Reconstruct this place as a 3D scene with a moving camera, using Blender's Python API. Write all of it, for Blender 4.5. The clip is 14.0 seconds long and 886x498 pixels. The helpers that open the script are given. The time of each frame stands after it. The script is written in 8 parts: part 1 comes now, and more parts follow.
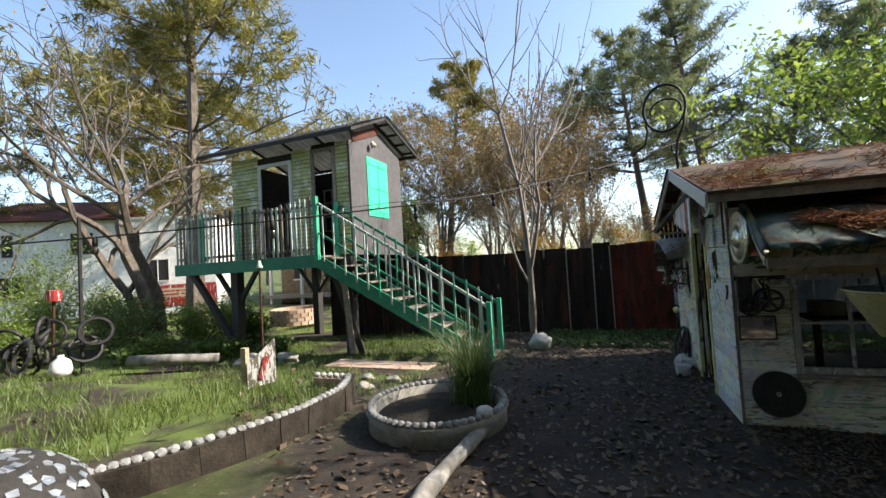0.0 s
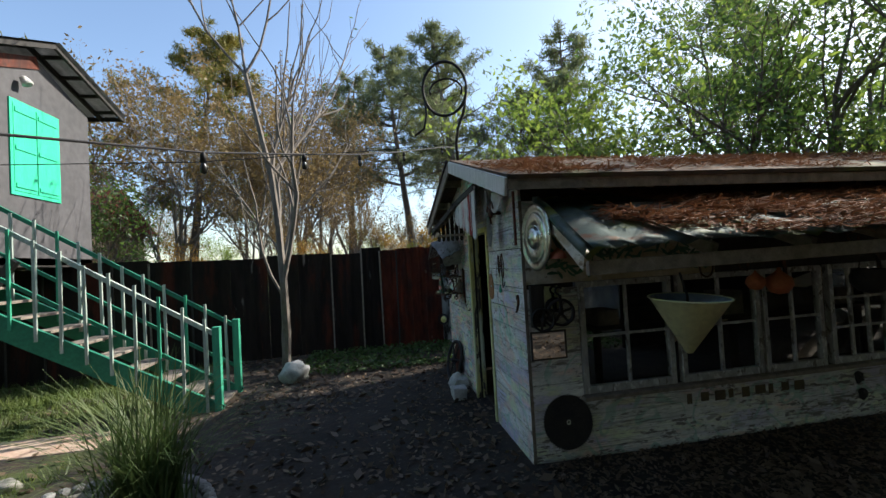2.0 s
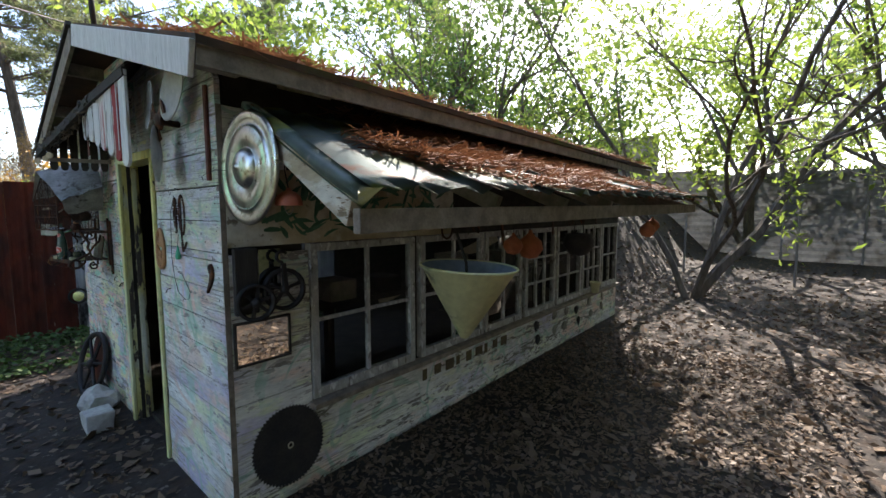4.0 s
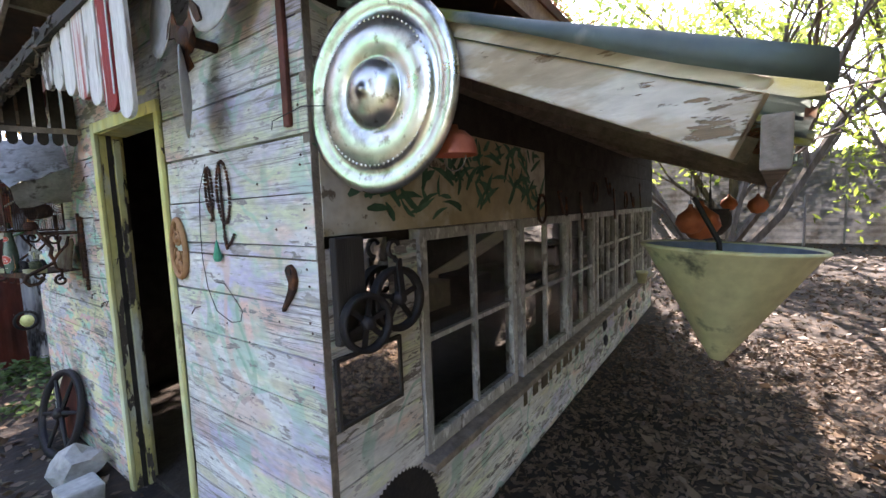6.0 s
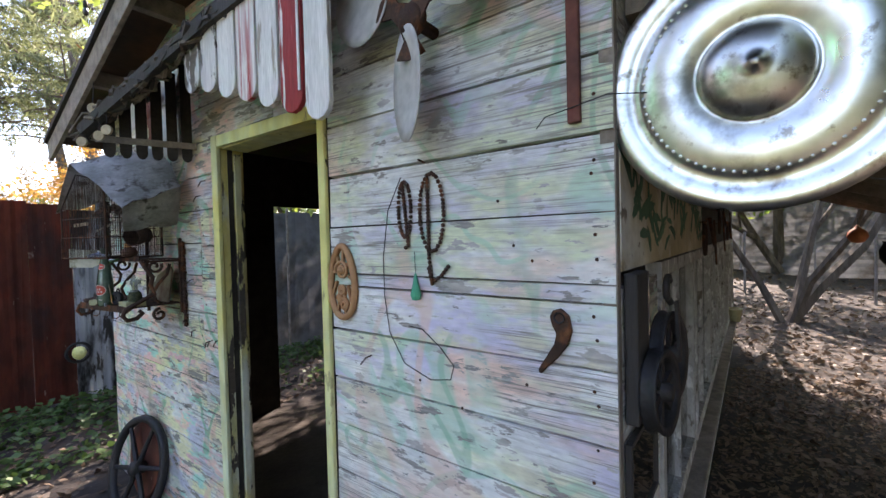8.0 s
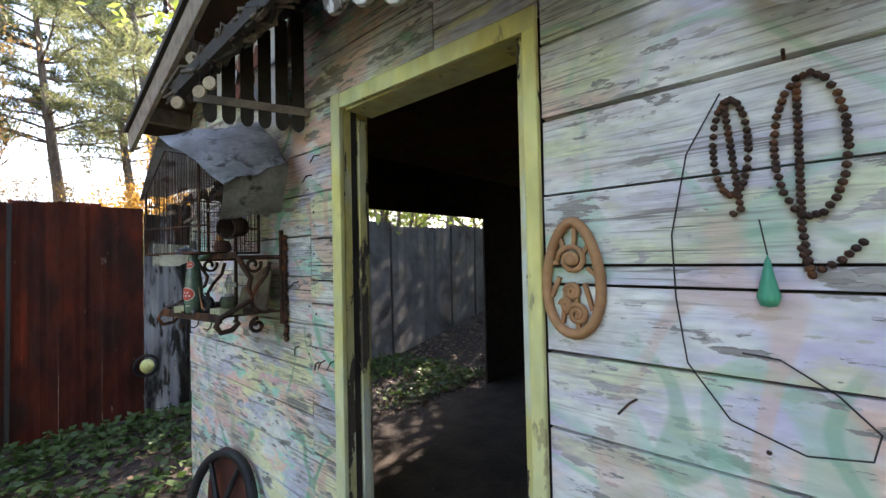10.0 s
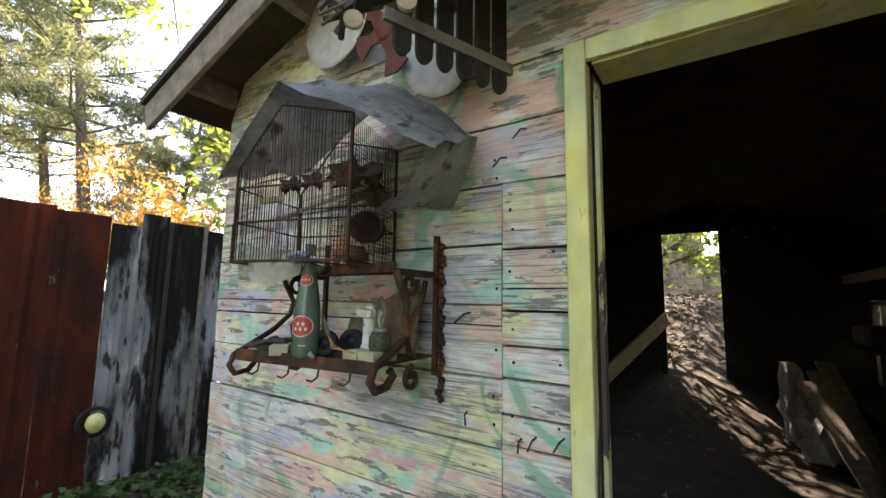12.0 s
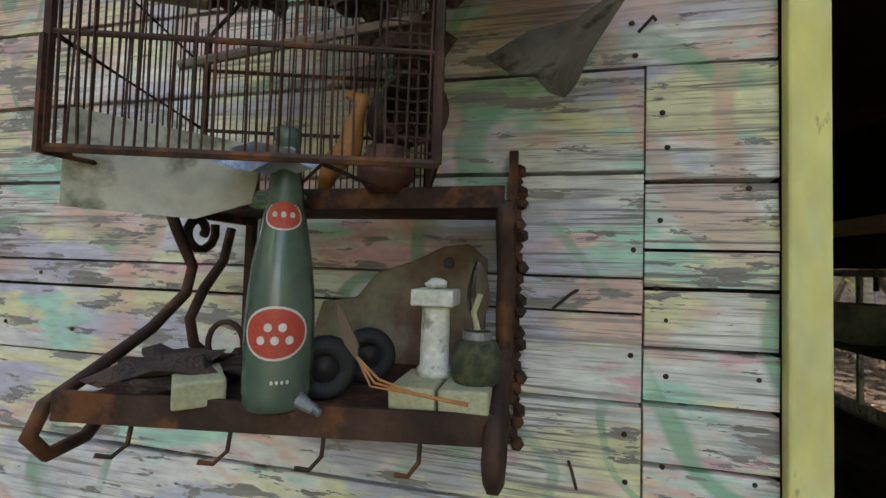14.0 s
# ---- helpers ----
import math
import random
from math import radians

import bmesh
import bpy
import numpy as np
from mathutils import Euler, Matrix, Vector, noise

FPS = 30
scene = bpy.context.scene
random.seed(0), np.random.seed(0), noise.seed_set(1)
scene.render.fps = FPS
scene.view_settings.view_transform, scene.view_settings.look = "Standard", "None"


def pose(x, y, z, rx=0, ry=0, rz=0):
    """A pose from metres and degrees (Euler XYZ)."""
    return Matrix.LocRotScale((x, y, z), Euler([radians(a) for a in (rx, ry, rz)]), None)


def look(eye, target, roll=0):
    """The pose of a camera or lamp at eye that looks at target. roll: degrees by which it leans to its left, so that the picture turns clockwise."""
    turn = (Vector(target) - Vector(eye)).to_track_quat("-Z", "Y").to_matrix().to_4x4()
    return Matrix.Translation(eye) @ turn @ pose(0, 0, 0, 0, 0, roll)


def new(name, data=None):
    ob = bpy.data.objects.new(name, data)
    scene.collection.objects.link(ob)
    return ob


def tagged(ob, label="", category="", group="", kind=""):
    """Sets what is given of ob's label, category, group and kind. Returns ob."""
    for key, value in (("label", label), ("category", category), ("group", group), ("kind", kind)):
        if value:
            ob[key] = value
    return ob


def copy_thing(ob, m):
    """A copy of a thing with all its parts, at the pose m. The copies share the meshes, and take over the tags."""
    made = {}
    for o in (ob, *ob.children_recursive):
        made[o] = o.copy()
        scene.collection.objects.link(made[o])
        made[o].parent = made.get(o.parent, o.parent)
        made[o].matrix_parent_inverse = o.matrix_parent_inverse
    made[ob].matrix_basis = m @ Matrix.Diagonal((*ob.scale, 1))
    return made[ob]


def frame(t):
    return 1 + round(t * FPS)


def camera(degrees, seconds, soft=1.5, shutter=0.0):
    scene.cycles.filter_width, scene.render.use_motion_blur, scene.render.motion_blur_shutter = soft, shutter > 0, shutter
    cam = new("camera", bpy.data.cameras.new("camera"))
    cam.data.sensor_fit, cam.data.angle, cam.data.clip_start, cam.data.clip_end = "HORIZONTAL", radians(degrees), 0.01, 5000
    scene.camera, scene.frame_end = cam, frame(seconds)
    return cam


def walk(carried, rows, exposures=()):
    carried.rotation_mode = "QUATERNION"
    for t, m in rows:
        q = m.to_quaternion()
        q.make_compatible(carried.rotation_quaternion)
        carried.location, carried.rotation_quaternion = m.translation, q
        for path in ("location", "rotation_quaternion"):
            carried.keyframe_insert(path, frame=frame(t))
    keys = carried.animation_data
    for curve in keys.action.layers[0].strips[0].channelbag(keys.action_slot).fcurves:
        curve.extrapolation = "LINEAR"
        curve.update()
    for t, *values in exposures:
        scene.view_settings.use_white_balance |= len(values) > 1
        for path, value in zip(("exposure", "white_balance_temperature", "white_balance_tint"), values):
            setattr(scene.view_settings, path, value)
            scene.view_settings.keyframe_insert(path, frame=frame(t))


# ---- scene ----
cam = camera(93.5, 14.0)
PATH = [
    (0, (0.314, -0.254, 1.721), (-0.4, 1.613, 1.798), -3.4),
    (0.5, (0.179, 0.167, 1.728), (-0.502, 2.041, 1.879), -3.0),
    (1, (0.245, 0.62, 1.676), (-0.203, 2.567, 1.778), -2.3),
    (1.5, (0.287, 1.044, 1.651), (0.219, 3.043, 1.658), -1.3),
    (2, (0.262, 1.483, 1.669), (0.609, 3.452, 1.725), -3.3),
    (2.1, (0.28, 1.567, 1.682), (0.741, 3.512, 1.759), -2.6),
    (2.5, (0.405, 1.847, 1.665), (1.219, 3.674, 1.648), -2.9),
    (3, (0.565, 2.117, 1.674), (1.713, 3.753, 1.594), -0.7),
    (3.2, (0.601, 2.245, 1.67), (1.874, 3.784, 1.569), -0.6),
    (5.3, (0.67, 3.326, 1.515), (2.286, 4.483, 1.293), -0.8),
    (5.5, (0.678, 3.485, 1.519), (2.308, 4.624, 1.307), -1.7),
    (6, (0.708, 3.805, 1.492), (2.332, 4.957, 1.303), -2.1),
    (6.5, (0.738, 4.094, 1.494), (2.289, 5.353, 1.407), -2.8),
    (7, (0.677, 4.346, 1.492), (2.279, 5.541, 1.424), -2.5),
    (7.5, (0.575, 4.539, 1.501), (2.17, 5.745, 1.44), -3.0),
    (8, (0.557, 4.623, 1.504), (2.16, 5.819, 1.459), -1.5),
    (8.5, (0.652, 4.804, 1.486), (2.202, 6.065, 1.551), -3.4),
    (9, (0.696, 4.989, 1.466), (2.183, 6.325, 1.521), -2.0),
    (9.2, (0.668, 5.061, 1.451), (2.149, 6.405, 1.488), -1.4),
    (11.3, (0.6, 6.055, 1.388), (2.191, 7.261, 1.512), -0.9),
    (11.5, (0.558, 6.176, 1.378), (2.187, 7.322, 1.548), -0.7),
    (12, (0.501, 6.397, 1.367), (2.149, 7.504, 1.603), 0.9),
    (12.5, (0.621, 6.587, 1.384), (2.273, 7.698, 1.581), -1.6),
    (13, (0.754, 6.738, 1.378), (2.462, 7.773, 1.492), 1.4),
    (13.5, (0.811, 6.847, 1.346), (2.64, 7.644, 1.48), 1.9),
    (14, (0.831, 7.059, 1.364), (2.782, 7.489, 1.439), 1.7),
]
EXPOSURES = [
    (0.0, 1.1, 6650, 10), (0.8, 1.0, 6600, 9), (1.5, 0.7, 6350, 8), (2.2, 0.85, 6350, 9), (3.2, 1.5, 6400, 11), (5.3, 2.65, 6750, 24), (6.5, 3.15, 6900, 27), (7.2, 2.75, 6850, 26),
    (9.2, 2.65, 6900, 24), (11.3, 2.85, 7900, 21), (12.5, 2.8, 8100, 21), (14.0, 2.55, 8350, 24)]
walk(cam, [(t, look(eye, target, roll)) for t, eye, target, roll in PATH], EXPOSURES)

# ---- world and sun ----
SUN_AZ, SUN_EL = 21.0, 38.0
world = bpy.data.worlds.new("world")
scene.world = world
world.use_nodes = True
sky = world.node_tree.nodes.new("ShaderNodeTexSky")
sky.sky_type = "NISHITA"
sky.sun_disc = False
sky.sun_elevation = radians(SUN_EL)
sky.sun_rotation = radians(90.0 - SUN_AZ)
world.node_tree.links.new(sky.outputs["Color"], world.node_tree.nodes["Background"].inputs["Color"])
world.node_tree.nodes["Background"].inputs["Strength"].default_value = 0.15
sun_data = bpy.data.lights.new("sun", "SUN")
sun_data.energy, sun_data.angle, sun_data.color = 5.0, radians(0.5), (1.0, 0.93, 0.82)
sun = new("sun", sun_data)
sun_dir = Vector((math.cos(radians(SUN_EL)) * math.cos(radians(SUN_AZ)), math.cos(radians(SUN_EL)) * math.sin(radians(SUN_AZ)), math.sin(radians(SUN_EL))))
sun.matrix_world = look(sun_dir * 60, (0, 0, 0))

# ---- materials ----
def surf(name, c1, c2, scale=8.0, stretch=(1, 1, 1), rough=0.8, metal=0.0, bump=0.25, patches=(), vary=0.0, fine=6.0, spec=0.3):
    """A worn surface: two tones mixed by noise, fine grain, and patches of (colour, scale, threshold, softness)."""
    m = bpy.data.materials.new(name)
    m.use_nodes = True
    nt = m.node_tree
    N, L = nt.nodes, nt.links
    bsdf = N["Principled BSDF"]
    tc = N.new("ShaderNodeTexCoord")
    mp = N.new("ShaderNodeMapping")
    mp.inputs["Scale"].default_value = stretch
    L.new(tc.outputs["Object"], mp.inputs["Vector"])
    info = N.new("ShaderNodeObjectInfo")
    off = N.new("ShaderNodeVectorMath")
    off.operation = "MULTIPLY_ADD"
    L.new(info.outputs["Random"], off.inputs[0])
    off.inputs[1].default_value = (7.0, 13.0, 5.0)
    L.new(mp.outputs["Vector"], off.inputs[2])
    n1 = N.new("ShaderNodeTexNoise")
    n1.inputs["Scale"].default_value, n1.inputs["Detail"].default_value = scale, 6
    L.new(off.outputs["Vector"], n1.inputs["Vector"])
    n2 = N.new("ShaderNodeTexNoise")
    n2.inputs["Scale"].default_value, n2.inputs["Detail"].default_value = scale * fine, 4
    L.new(off.outputs["Vector"], n2.inputs["Vector"])
    ramp = N.new("ShaderNodeMapRange")
    ramp.inputs["From Min"].default_value, ramp.inputs["From Max"].default_value = 0.35, 0.65
    L.new(n1.outputs["Fac"], ramp.inputs["Value"])
    mix = N.new("ShaderNodeMix")
    mix.data_type = "RGBA"
    mix.inputs["A"].default_value, mix.inputs["B"].default_value = (*c1, 1), (*c2, 1)
    L.new(ramp.outputs["Result"], mix.inputs["Factor"])
    col = mix.outputs["Result"]
    for i, (pc, ps, th, soft) in enumerate(patches):
        pn = N.new("ShaderNodeTexNoise")
        pn.inputs["Scale"].default_value, pn.inputs["Detail"].default_value = ps, 5
        pn.inputs["Roughness"].default_value = 0.62
        sh = N.new("ShaderNodeVectorMath")
        sh.inputs[1].default_value = (3.1 * i + 1, 5.7 * i, 2.3 * i)
        L.new(off.outputs["Vector"] if i % 2 else mp.outputs["Vector"], sh.inputs[0])
        L.new(sh.outputs["Vector"], pn.inputs["Vector"])
        pr = N.new("ShaderNodeMapRange")
        pr.inputs["From Min"].default_value, pr.inputs["From Max"].default_value = th - soft, th + soft
        L.new(pn.outputs["Fac"], pr.inputs["Value"])
        pm = N.new("ShaderNodeMix")
        pm.data_type = "RGBA"
        L.new(pr.outputs["Result"], pm.inputs["Factor"])
        L.new(col, pm.inputs["A"])
        pm.inputs["B"].default_value = (*pc, 1)
        col = pm.outputs["Result"]
    hsv = N.new("ShaderNodeHueSaturation")
    v = N.new("ShaderNodeMath")
    v.operation = "MULTIPLY_ADD"
    L.new(n2.outputs["Fac"], v.inputs[0])
    v.inputs[1].default_value, v.inputs[2].default_value = 0.7, 0.65
    v2 = N.new("ShaderNodeMath")
    v2.operation = "MULTIPLY_ADD"
    L.new(info.outputs["Random"], v2.inputs[0])
    v2.inputs[1].default_value = vary
    L.new(v.outputs["Value"], v2.inputs[2])
    L.new(v2.outputs["Value"], hsv.inputs["Value"])
    L.new(col, hsv.inputs["Color"])
    L.new(hsv.outputs["Color"], bsdf.inputs["Base Color"])
    rr = N.new("ShaderNodeMath")
    rr.operation = "MULTIPLY_ADD"
    L.new(n1.outputs["Fac"], rr.inputs[0])
    rr.inputs[1].default_value, rr.inputs[2].default_value = 0.25, rough - 0.12
    L.new(rr.outputs["Value"], bsdf.inputs["Roughness"])
    bsdf.inputs["Metallic"].default_value = metal
    bsdf.inputs["Specular IOR Level"].default_value = spec
    if bump:
        bp = N.new("ShaderNodeBump")
        bp.inputs["Strength"].default_value, bp.inputs["Distance"].default_value = bump, 0.01
        add = N.new("ShaderNodeMath")
        L.new(n1.outputs["Fac"], add.inputs[0])
        L.new(n2.outputs["Fac"], add.inputs[1])
        L.new(add.outputs["Value"], bp.inputs["Height"])
        L.new(bp.outputs["Normal"], bsdf.inputs["Normal"])
    return m


def strokes(m, colour, scale, centre, width, amount=0.8):
    """Brush strokes of paint that follow the contour of a broad noise, laid over a material's colour."""
    nt = m.node_tree
    N, L = nt.nodes, nt.links
    bsdf = N["Principled BSDF"]
    old = bsdf.inputs["Base Color"].links[0].from_socket
    tc = N.new("ShaderNodeTexCoord")
    n = N.new("ShaderNodeTexNoise")
    n.inputs["Scale"].default_value, n.inputs["Detail"].default_value, n.inputs["Distortion"].default_value = scale, 1.0, 0.6
    L.new(tc.outputs["Object"], n.inputs["Vector"])
    d = N.new("ShaderNodeMath")
    d.operation = "SUBTRACT"
    L.new(n.outputs["Fac"], d.inputs[0])
    d.inputs[1].default_value = centre
    a = N.new("ShaderNodeMath")
    a.operation = "ABSOLUTE"
    L.new(d.outputs["Value"], a.inputs[0])
    r = N.new("ShaderNodeMapRange")
    r.inputs["From Min"].default_value, r.inputs["From Max"].default_value = width * 1.3, width * 0.7
    L.new(a.outputs["Value"], r.inputs["Value"])
    wear = N.new("ShaderNodeTexNoise")
    wear.inputs["Scale"].default_value, wear.inputs["Detail"].default_value = 5.0, 8
    L.new(tc.outputs["Object"], wear.inputs["Vector"])
    wr = N.new("ShaderNodeMapRange")
    wr.inputs["From Min"].default_value, wr.inputs["From Max"].default_value, wr.inputs["To Max"].default_value = 0.36, 0.52, amount
    L.new(wear.outputs["Fac"], wr.inputs["Value"])
    mu = N.new("ShaderNodeMath")
    mu.operation = "MULTIPLY"
    L.new(r.outputs["Result"], mu.inputs[0])
    L.new(wr.outputs["Result"], mu.inputs[1])
    mix = N.new("ShaderNodeMix")
    mix.data_type = "RGBA"
    L.new(mu.outputs["Value"], mix.inputs["Factor"])
    L.new(old, mix.inputs["A"])
    mix.inputs["B"].default_value = (*colour, 1)
    L.new(mix.outputs["Result"], bsdf.inputs["Base Color"])
    return m


def leafmat(name, c1, c2, trans=0.45, rough=0.55):
    """Thin leaves: colour varies leaf by leaf, light passes through."""
    m = bpy.data.materials.new(name)
    m.use_nodes = True
    nt = m.node_tree
    N, L = nt.nodes, nt.links
    N.remove(N["Principled BSDF"])
    out = N["Material Output"]
    geo = N.new("ShaderNodeNewGeometry")
    tc = N.new("ShaderNodeTexCoord")
    no = N.new("ShaderNodeTexNoise")
    no.inputs["Scale"].default_value = 0.5
    L.new(tc.outputs["Object"], no.inputs["Vector"])
    ad = N.new("ShaderNodeMath")
    ad.operation = "MULTIPLY_ADD"
    L.new(geo.outputs["Random Per Island"], ad.inputs[0])
    ad.inputs[1].default_value = 0.6
    sub = N.new("ShaderNodeMath")
    sub.operation = "SUBTRACT"
    L.new(no.outputs["Fac"], sub.inputs[0])
    sub.inputs[1].default_value = 0.3
    L.new(sub.outputs["Value"], ad.inputs[2])
    mix = N.new("ShaderNodeMix")
    mix.data_type = "RGBA"
    mix.inputs["A"].default_value, mix.inputs["B"].default_value = (*c1, 1), (*c2, 1)
    L.new(ad.outputs["Value"], mix.inputs["Factor"])
    df = N.new("ShaderNodeBsdfDiffuse")
    tr = N.new("ShaderNodeBsdfTranslucent")
    gl = N.new("ShaderNodeBsdfGlossy")
    gl.inputs["Roughness"].default_value = rough
    L.new(mix.outputs["Result"], df.inputs["Color"])
    L.new(mix.outputs["Result"], tr.inputs["Color"])
    ms = N.new("ShaderNodeMixShader")
    ms.inputs["Fac"].default_value = trans
    L.new(df.outputs["BSDF"], ms.inputs[1])
    L.new(tr.outputs["BSDF"], ms.inputs[2])
    m2 = N.new("ShaderNodeMixShader")
    m2.inputs["Fac"].default_value = 0.04
    L.new(ms.outputs["Shader"], m2.inputs[1])
    L.new(gl.outputs["BSDF"], m2.inputs[2])
    L.new(m2.outputs["Shader"], out.inputs["Surface"])
    return m


Y_GRAIN = (6, 0.7, 6)
X_GRAIN = (0.7, 6, 6)
Z_GRAIN = (6, 6, 0.6)


def grain(m, stretch, scale, amount, dark=0.45):
    """Dark weathered grain lines and knots over a painted board."""
    nt = m.node_tree
    N, L = nt.nodes, nt.links
    bsdf = N["Principled BSDF"]
    old = bsdf.inputs["Base Color"].links[0].from_socket
    tc = N.new("ShaderNodeTexCoord")
    info = N.new("ShaderNodeObjectInfo")
    mp = N.new("ShaderNodeMapping")
    mp.inputs["Scale"].default_value = stretch
    L.new(tc.outputs["Object"], mp.inputs["Vector"])
    off = N.new("ShaderNodeVectorMath")
    off.operation = "MULTIPLY_ADD"
    L.new(info.outputs["Random"], off.inputs[0])
    off.inputs[1].default_value = (11.0, 17.0, 23.0)
    L.new(mp.outputs["Vector"], off.inputs[2])
    n = N.new("ShaderNodeTexNoise")
    n.inputs["Scale"].default_value, n.inputs["Detail"].default_value, n.inputs["Distortion"].default_value = scale, 5, 1.2
    L.new(off.outputs["Vector"], n.inputs["Vector"])
    r = N.new("ShaderNodeMapRange")
    r.inputs["From Min"].default_value, r.inputs["From Max"].default_value, r.inputs["To Max"].default_value = 0.53, 0.63, amount
    L.new(n.outputs["Fac"], r.inputs["Value"])
    big = N.new("ShaderNodeTexNoise")
    big.inputs["Scale"].default_value, big.inputs["Detail"].default_value = 2.2, 3
    L.new(tc.outputs["Object"], big.inputs["Vector"])
    br = N.new("ShaderNodeMapRange")
    br.inputs["From Min"].default_value, br.inputs["From Max"].default_value = 0.38, 0.60
    L.new(big.outputs["Fac"], br.inputs["Value"])
    mu = N.new("ShaderNodeMath")
    mu.operation = "MULTIPLY"
    L.new(r.outputs["Result"], mu.inputs[0])
    L.new(br.outputs["Result"], mu.inputs[1])
    mix = N.new("ShaderNodeMix")
    mix.data_type = "RGBA"
    L.new(mu.outputs["Value"], mix.inputs["Factor"])
    L.new(old, mix.inputs["A"])
    mix.inputs["B"].default_value = (dark * 0.55, dark * 0.50, dark * 0.45, 1)
    L.new(mix.outputs["Result"], bsdf.inputs["Base Color"])
    bp = bsdf.inputs["Normal"].links[0].from_node
    b2 = N.new("ShaderNodeBump")
    b2.inputs["Strength"].default_value, b2.inputs["Distance"].default_value = 0.5, 0.004
    b2.invert = True
    L.new(mu.outputs["Value"], b2.inputs["Height"])
    L.new(bp.outputs["Normal"], b2.inputs["Normal"])
    L.new(b2.outputs["Normal"], bsdf.inputs["Normal"])
    return m


def flakes(m, stretch, scale, level, colour, edge=0.012, patchy=1.6):
    """Paint lost in crisp ragged flakes that bare the grey wood, more in some stretches than in others."""
    nt = m.node_tree
    N, L = nt.nodes, nt.links
    bsdf = N["Principled BSDF"]
    old = bsdf.inputs["Base Color"].links[0].from_socket
    tc = N.new("ShaderNodeTexCoord")
    info = N.new("ShaderNodeObjectInfo")
    mp = N.new("ShaderNodeMapping")
    mp.inputs["Scale"].default_value = stretch
    L.new(tc.outputs["Object"], mp.inputs["Vector"])
    off = N.new("ShaderNodeVectorMath")
    off.operation = "MULTIPLY_ADD"
    L.new(info.outputs["Random"], off.inputs[0])
    off.inputs[1].default_value = (19.0, 7.0, 29.0)
    L.new(mp.outputs["Vector"], off.inputs[2])
    n = N.new("ShaderNodeTexNoise")
    n.inputs["Scale"].default_value, n.inputs["Detail"].default_value, n.inputs["Roughness"].default_value = scale, 9, 0.68
    L.new(off.outputs["Vector"], n.inputs["Vector"])
    big = N.new("ShaderNodeTexNoise")
    big.inputs["Scale"].default_value, big.inputs["Detail"].default_value = patchy, 3
    L.new(off.outputs["Vector"], big.inputs["Vector"])
    ad = N.new("ShaderNodeMath")
    ad.operation = "MULTIPLY_ADD"
    L.new(big.outputs["Fac"], ad.inputs[0])
    ad.inputs[1].default_value = 0.5
    L.new(n.outputs["Fac"], ad.inputs[2])
    r = N.new("ShaderNodeMapRange")
    r.inputs["From Min"].default_value, r.inputs["From Max"].default_value = level, level + edge
    L.new(ad.outputs["Value"], r.inputs["Value"])
    wood = N.new("ShaderNodeTexNoise")
    wood.inputs["Scale"].default_value, wood.inputs["Detail"].default_value = 9.0, 5
    mp2 = N.new("ShaderNodeMapping")
    mp2.inputs["Scale"].default_value = (3.0, 1.0, 16.0)
    L.new(tc.outputs["Object"], mp2.inputs["Vector"])
    L.new(mp2.outputs["Vector"], wood.inputs["Vector"])
    wm = N.new("ShaderNodeMix")
    wm.data_type = "RGBA"
    L.new(wood.outputs["Fac"], wm.inputs["Factor"])
    wm.inputs["A"].default_value = (*[c * 0.35 for c in colour], 1)
    wm.inputs["B"].default_value = (*[c * 1.5 for c in colour], 1)
    mix = N.new("ShaderNodeMix")
    mix.data_type = "RGBA"
    L.new(r.outputs["Result"], mix.inputs["Factor"])
    L.new(old, mix.inputs["A"])
    L.new(wm.outputs["Result"], mix.inputs["B"])
    L.new(mix.outputs["Result"], bsdf.inputs["Base Color"])
    bp = bsdf.inputs["Normal"].links[0].from_socket
    b2 = N.new("ShaderNodeBump")
    b2.invert = True
    b2.inputs["Strength"].default_value, b2.inputs["Distance"].default_value = 0.9, 0.002
    L.new(r.outputs["Result"], b2.inputs["Height"])
    L.new(bp, b2.inputs["Normal"])
    L.new(b2.outputs["Normal"], bsdf.inputs["Normal"])
    return m


PAINT = dict(rough=0.75, bump=0.3, patches=(((0.55, 0.52, 0.64), 1.3, 0.55, 0.06), ((0.66, 0.70, 0.50), 1.9, 0.57, 0.05), ((0.74, 0.54, 0.46), 1.1, 0.60, 0.05), ((0.40, 0.38, 0.36), 4.5, 0.62, 0.008), ((0.46, 0.44, 0.42), 13.0, 0.63, 0.010), ((0.62, 0.60, 0.46), 2.3, 0.60, 0.04), ((0.20, 0.18, 0.15), 9.0, 0.70, 0.015)))
WHITE_FRONT = surf("weathered white paint on front boards", (0.80, 0.80, 0.75), (0.66, 0.67, 0.66), 4.0, (3, 0.9, 3), vary=0.16, **PAINT)
WHITE_FRONT = strokes(WHITE_FRONT, (0.36, 0.62, 0.47), 2.6, 0.5, 0.020, 0.55)
WHITE_FRONT = strokes(WHITE_FRONT, (0.20, 0.46, 0.30), 1.9, 0.62, 0.014, 0.5)
WHITE_FRONT = strokes(WHITE_FRONT, (0.76, 0.50, 0.40), 1.3, 0.43, 0.022, 0.5)
WHITE_FRONT = flakes(WHITE_FRONT, (2, 1.0, 4.5), 8.0, 0.885, (0.34, 0.32, 0.30))
WHITE_FRONT = grain(WHITE_FRONT, (4, 0.8, 34), 3.4, 0.92)
WHITE_FRONT = grain(WHITE_FRONT, (6, 1.6, 80), 5.0, 0.55, 0.7)
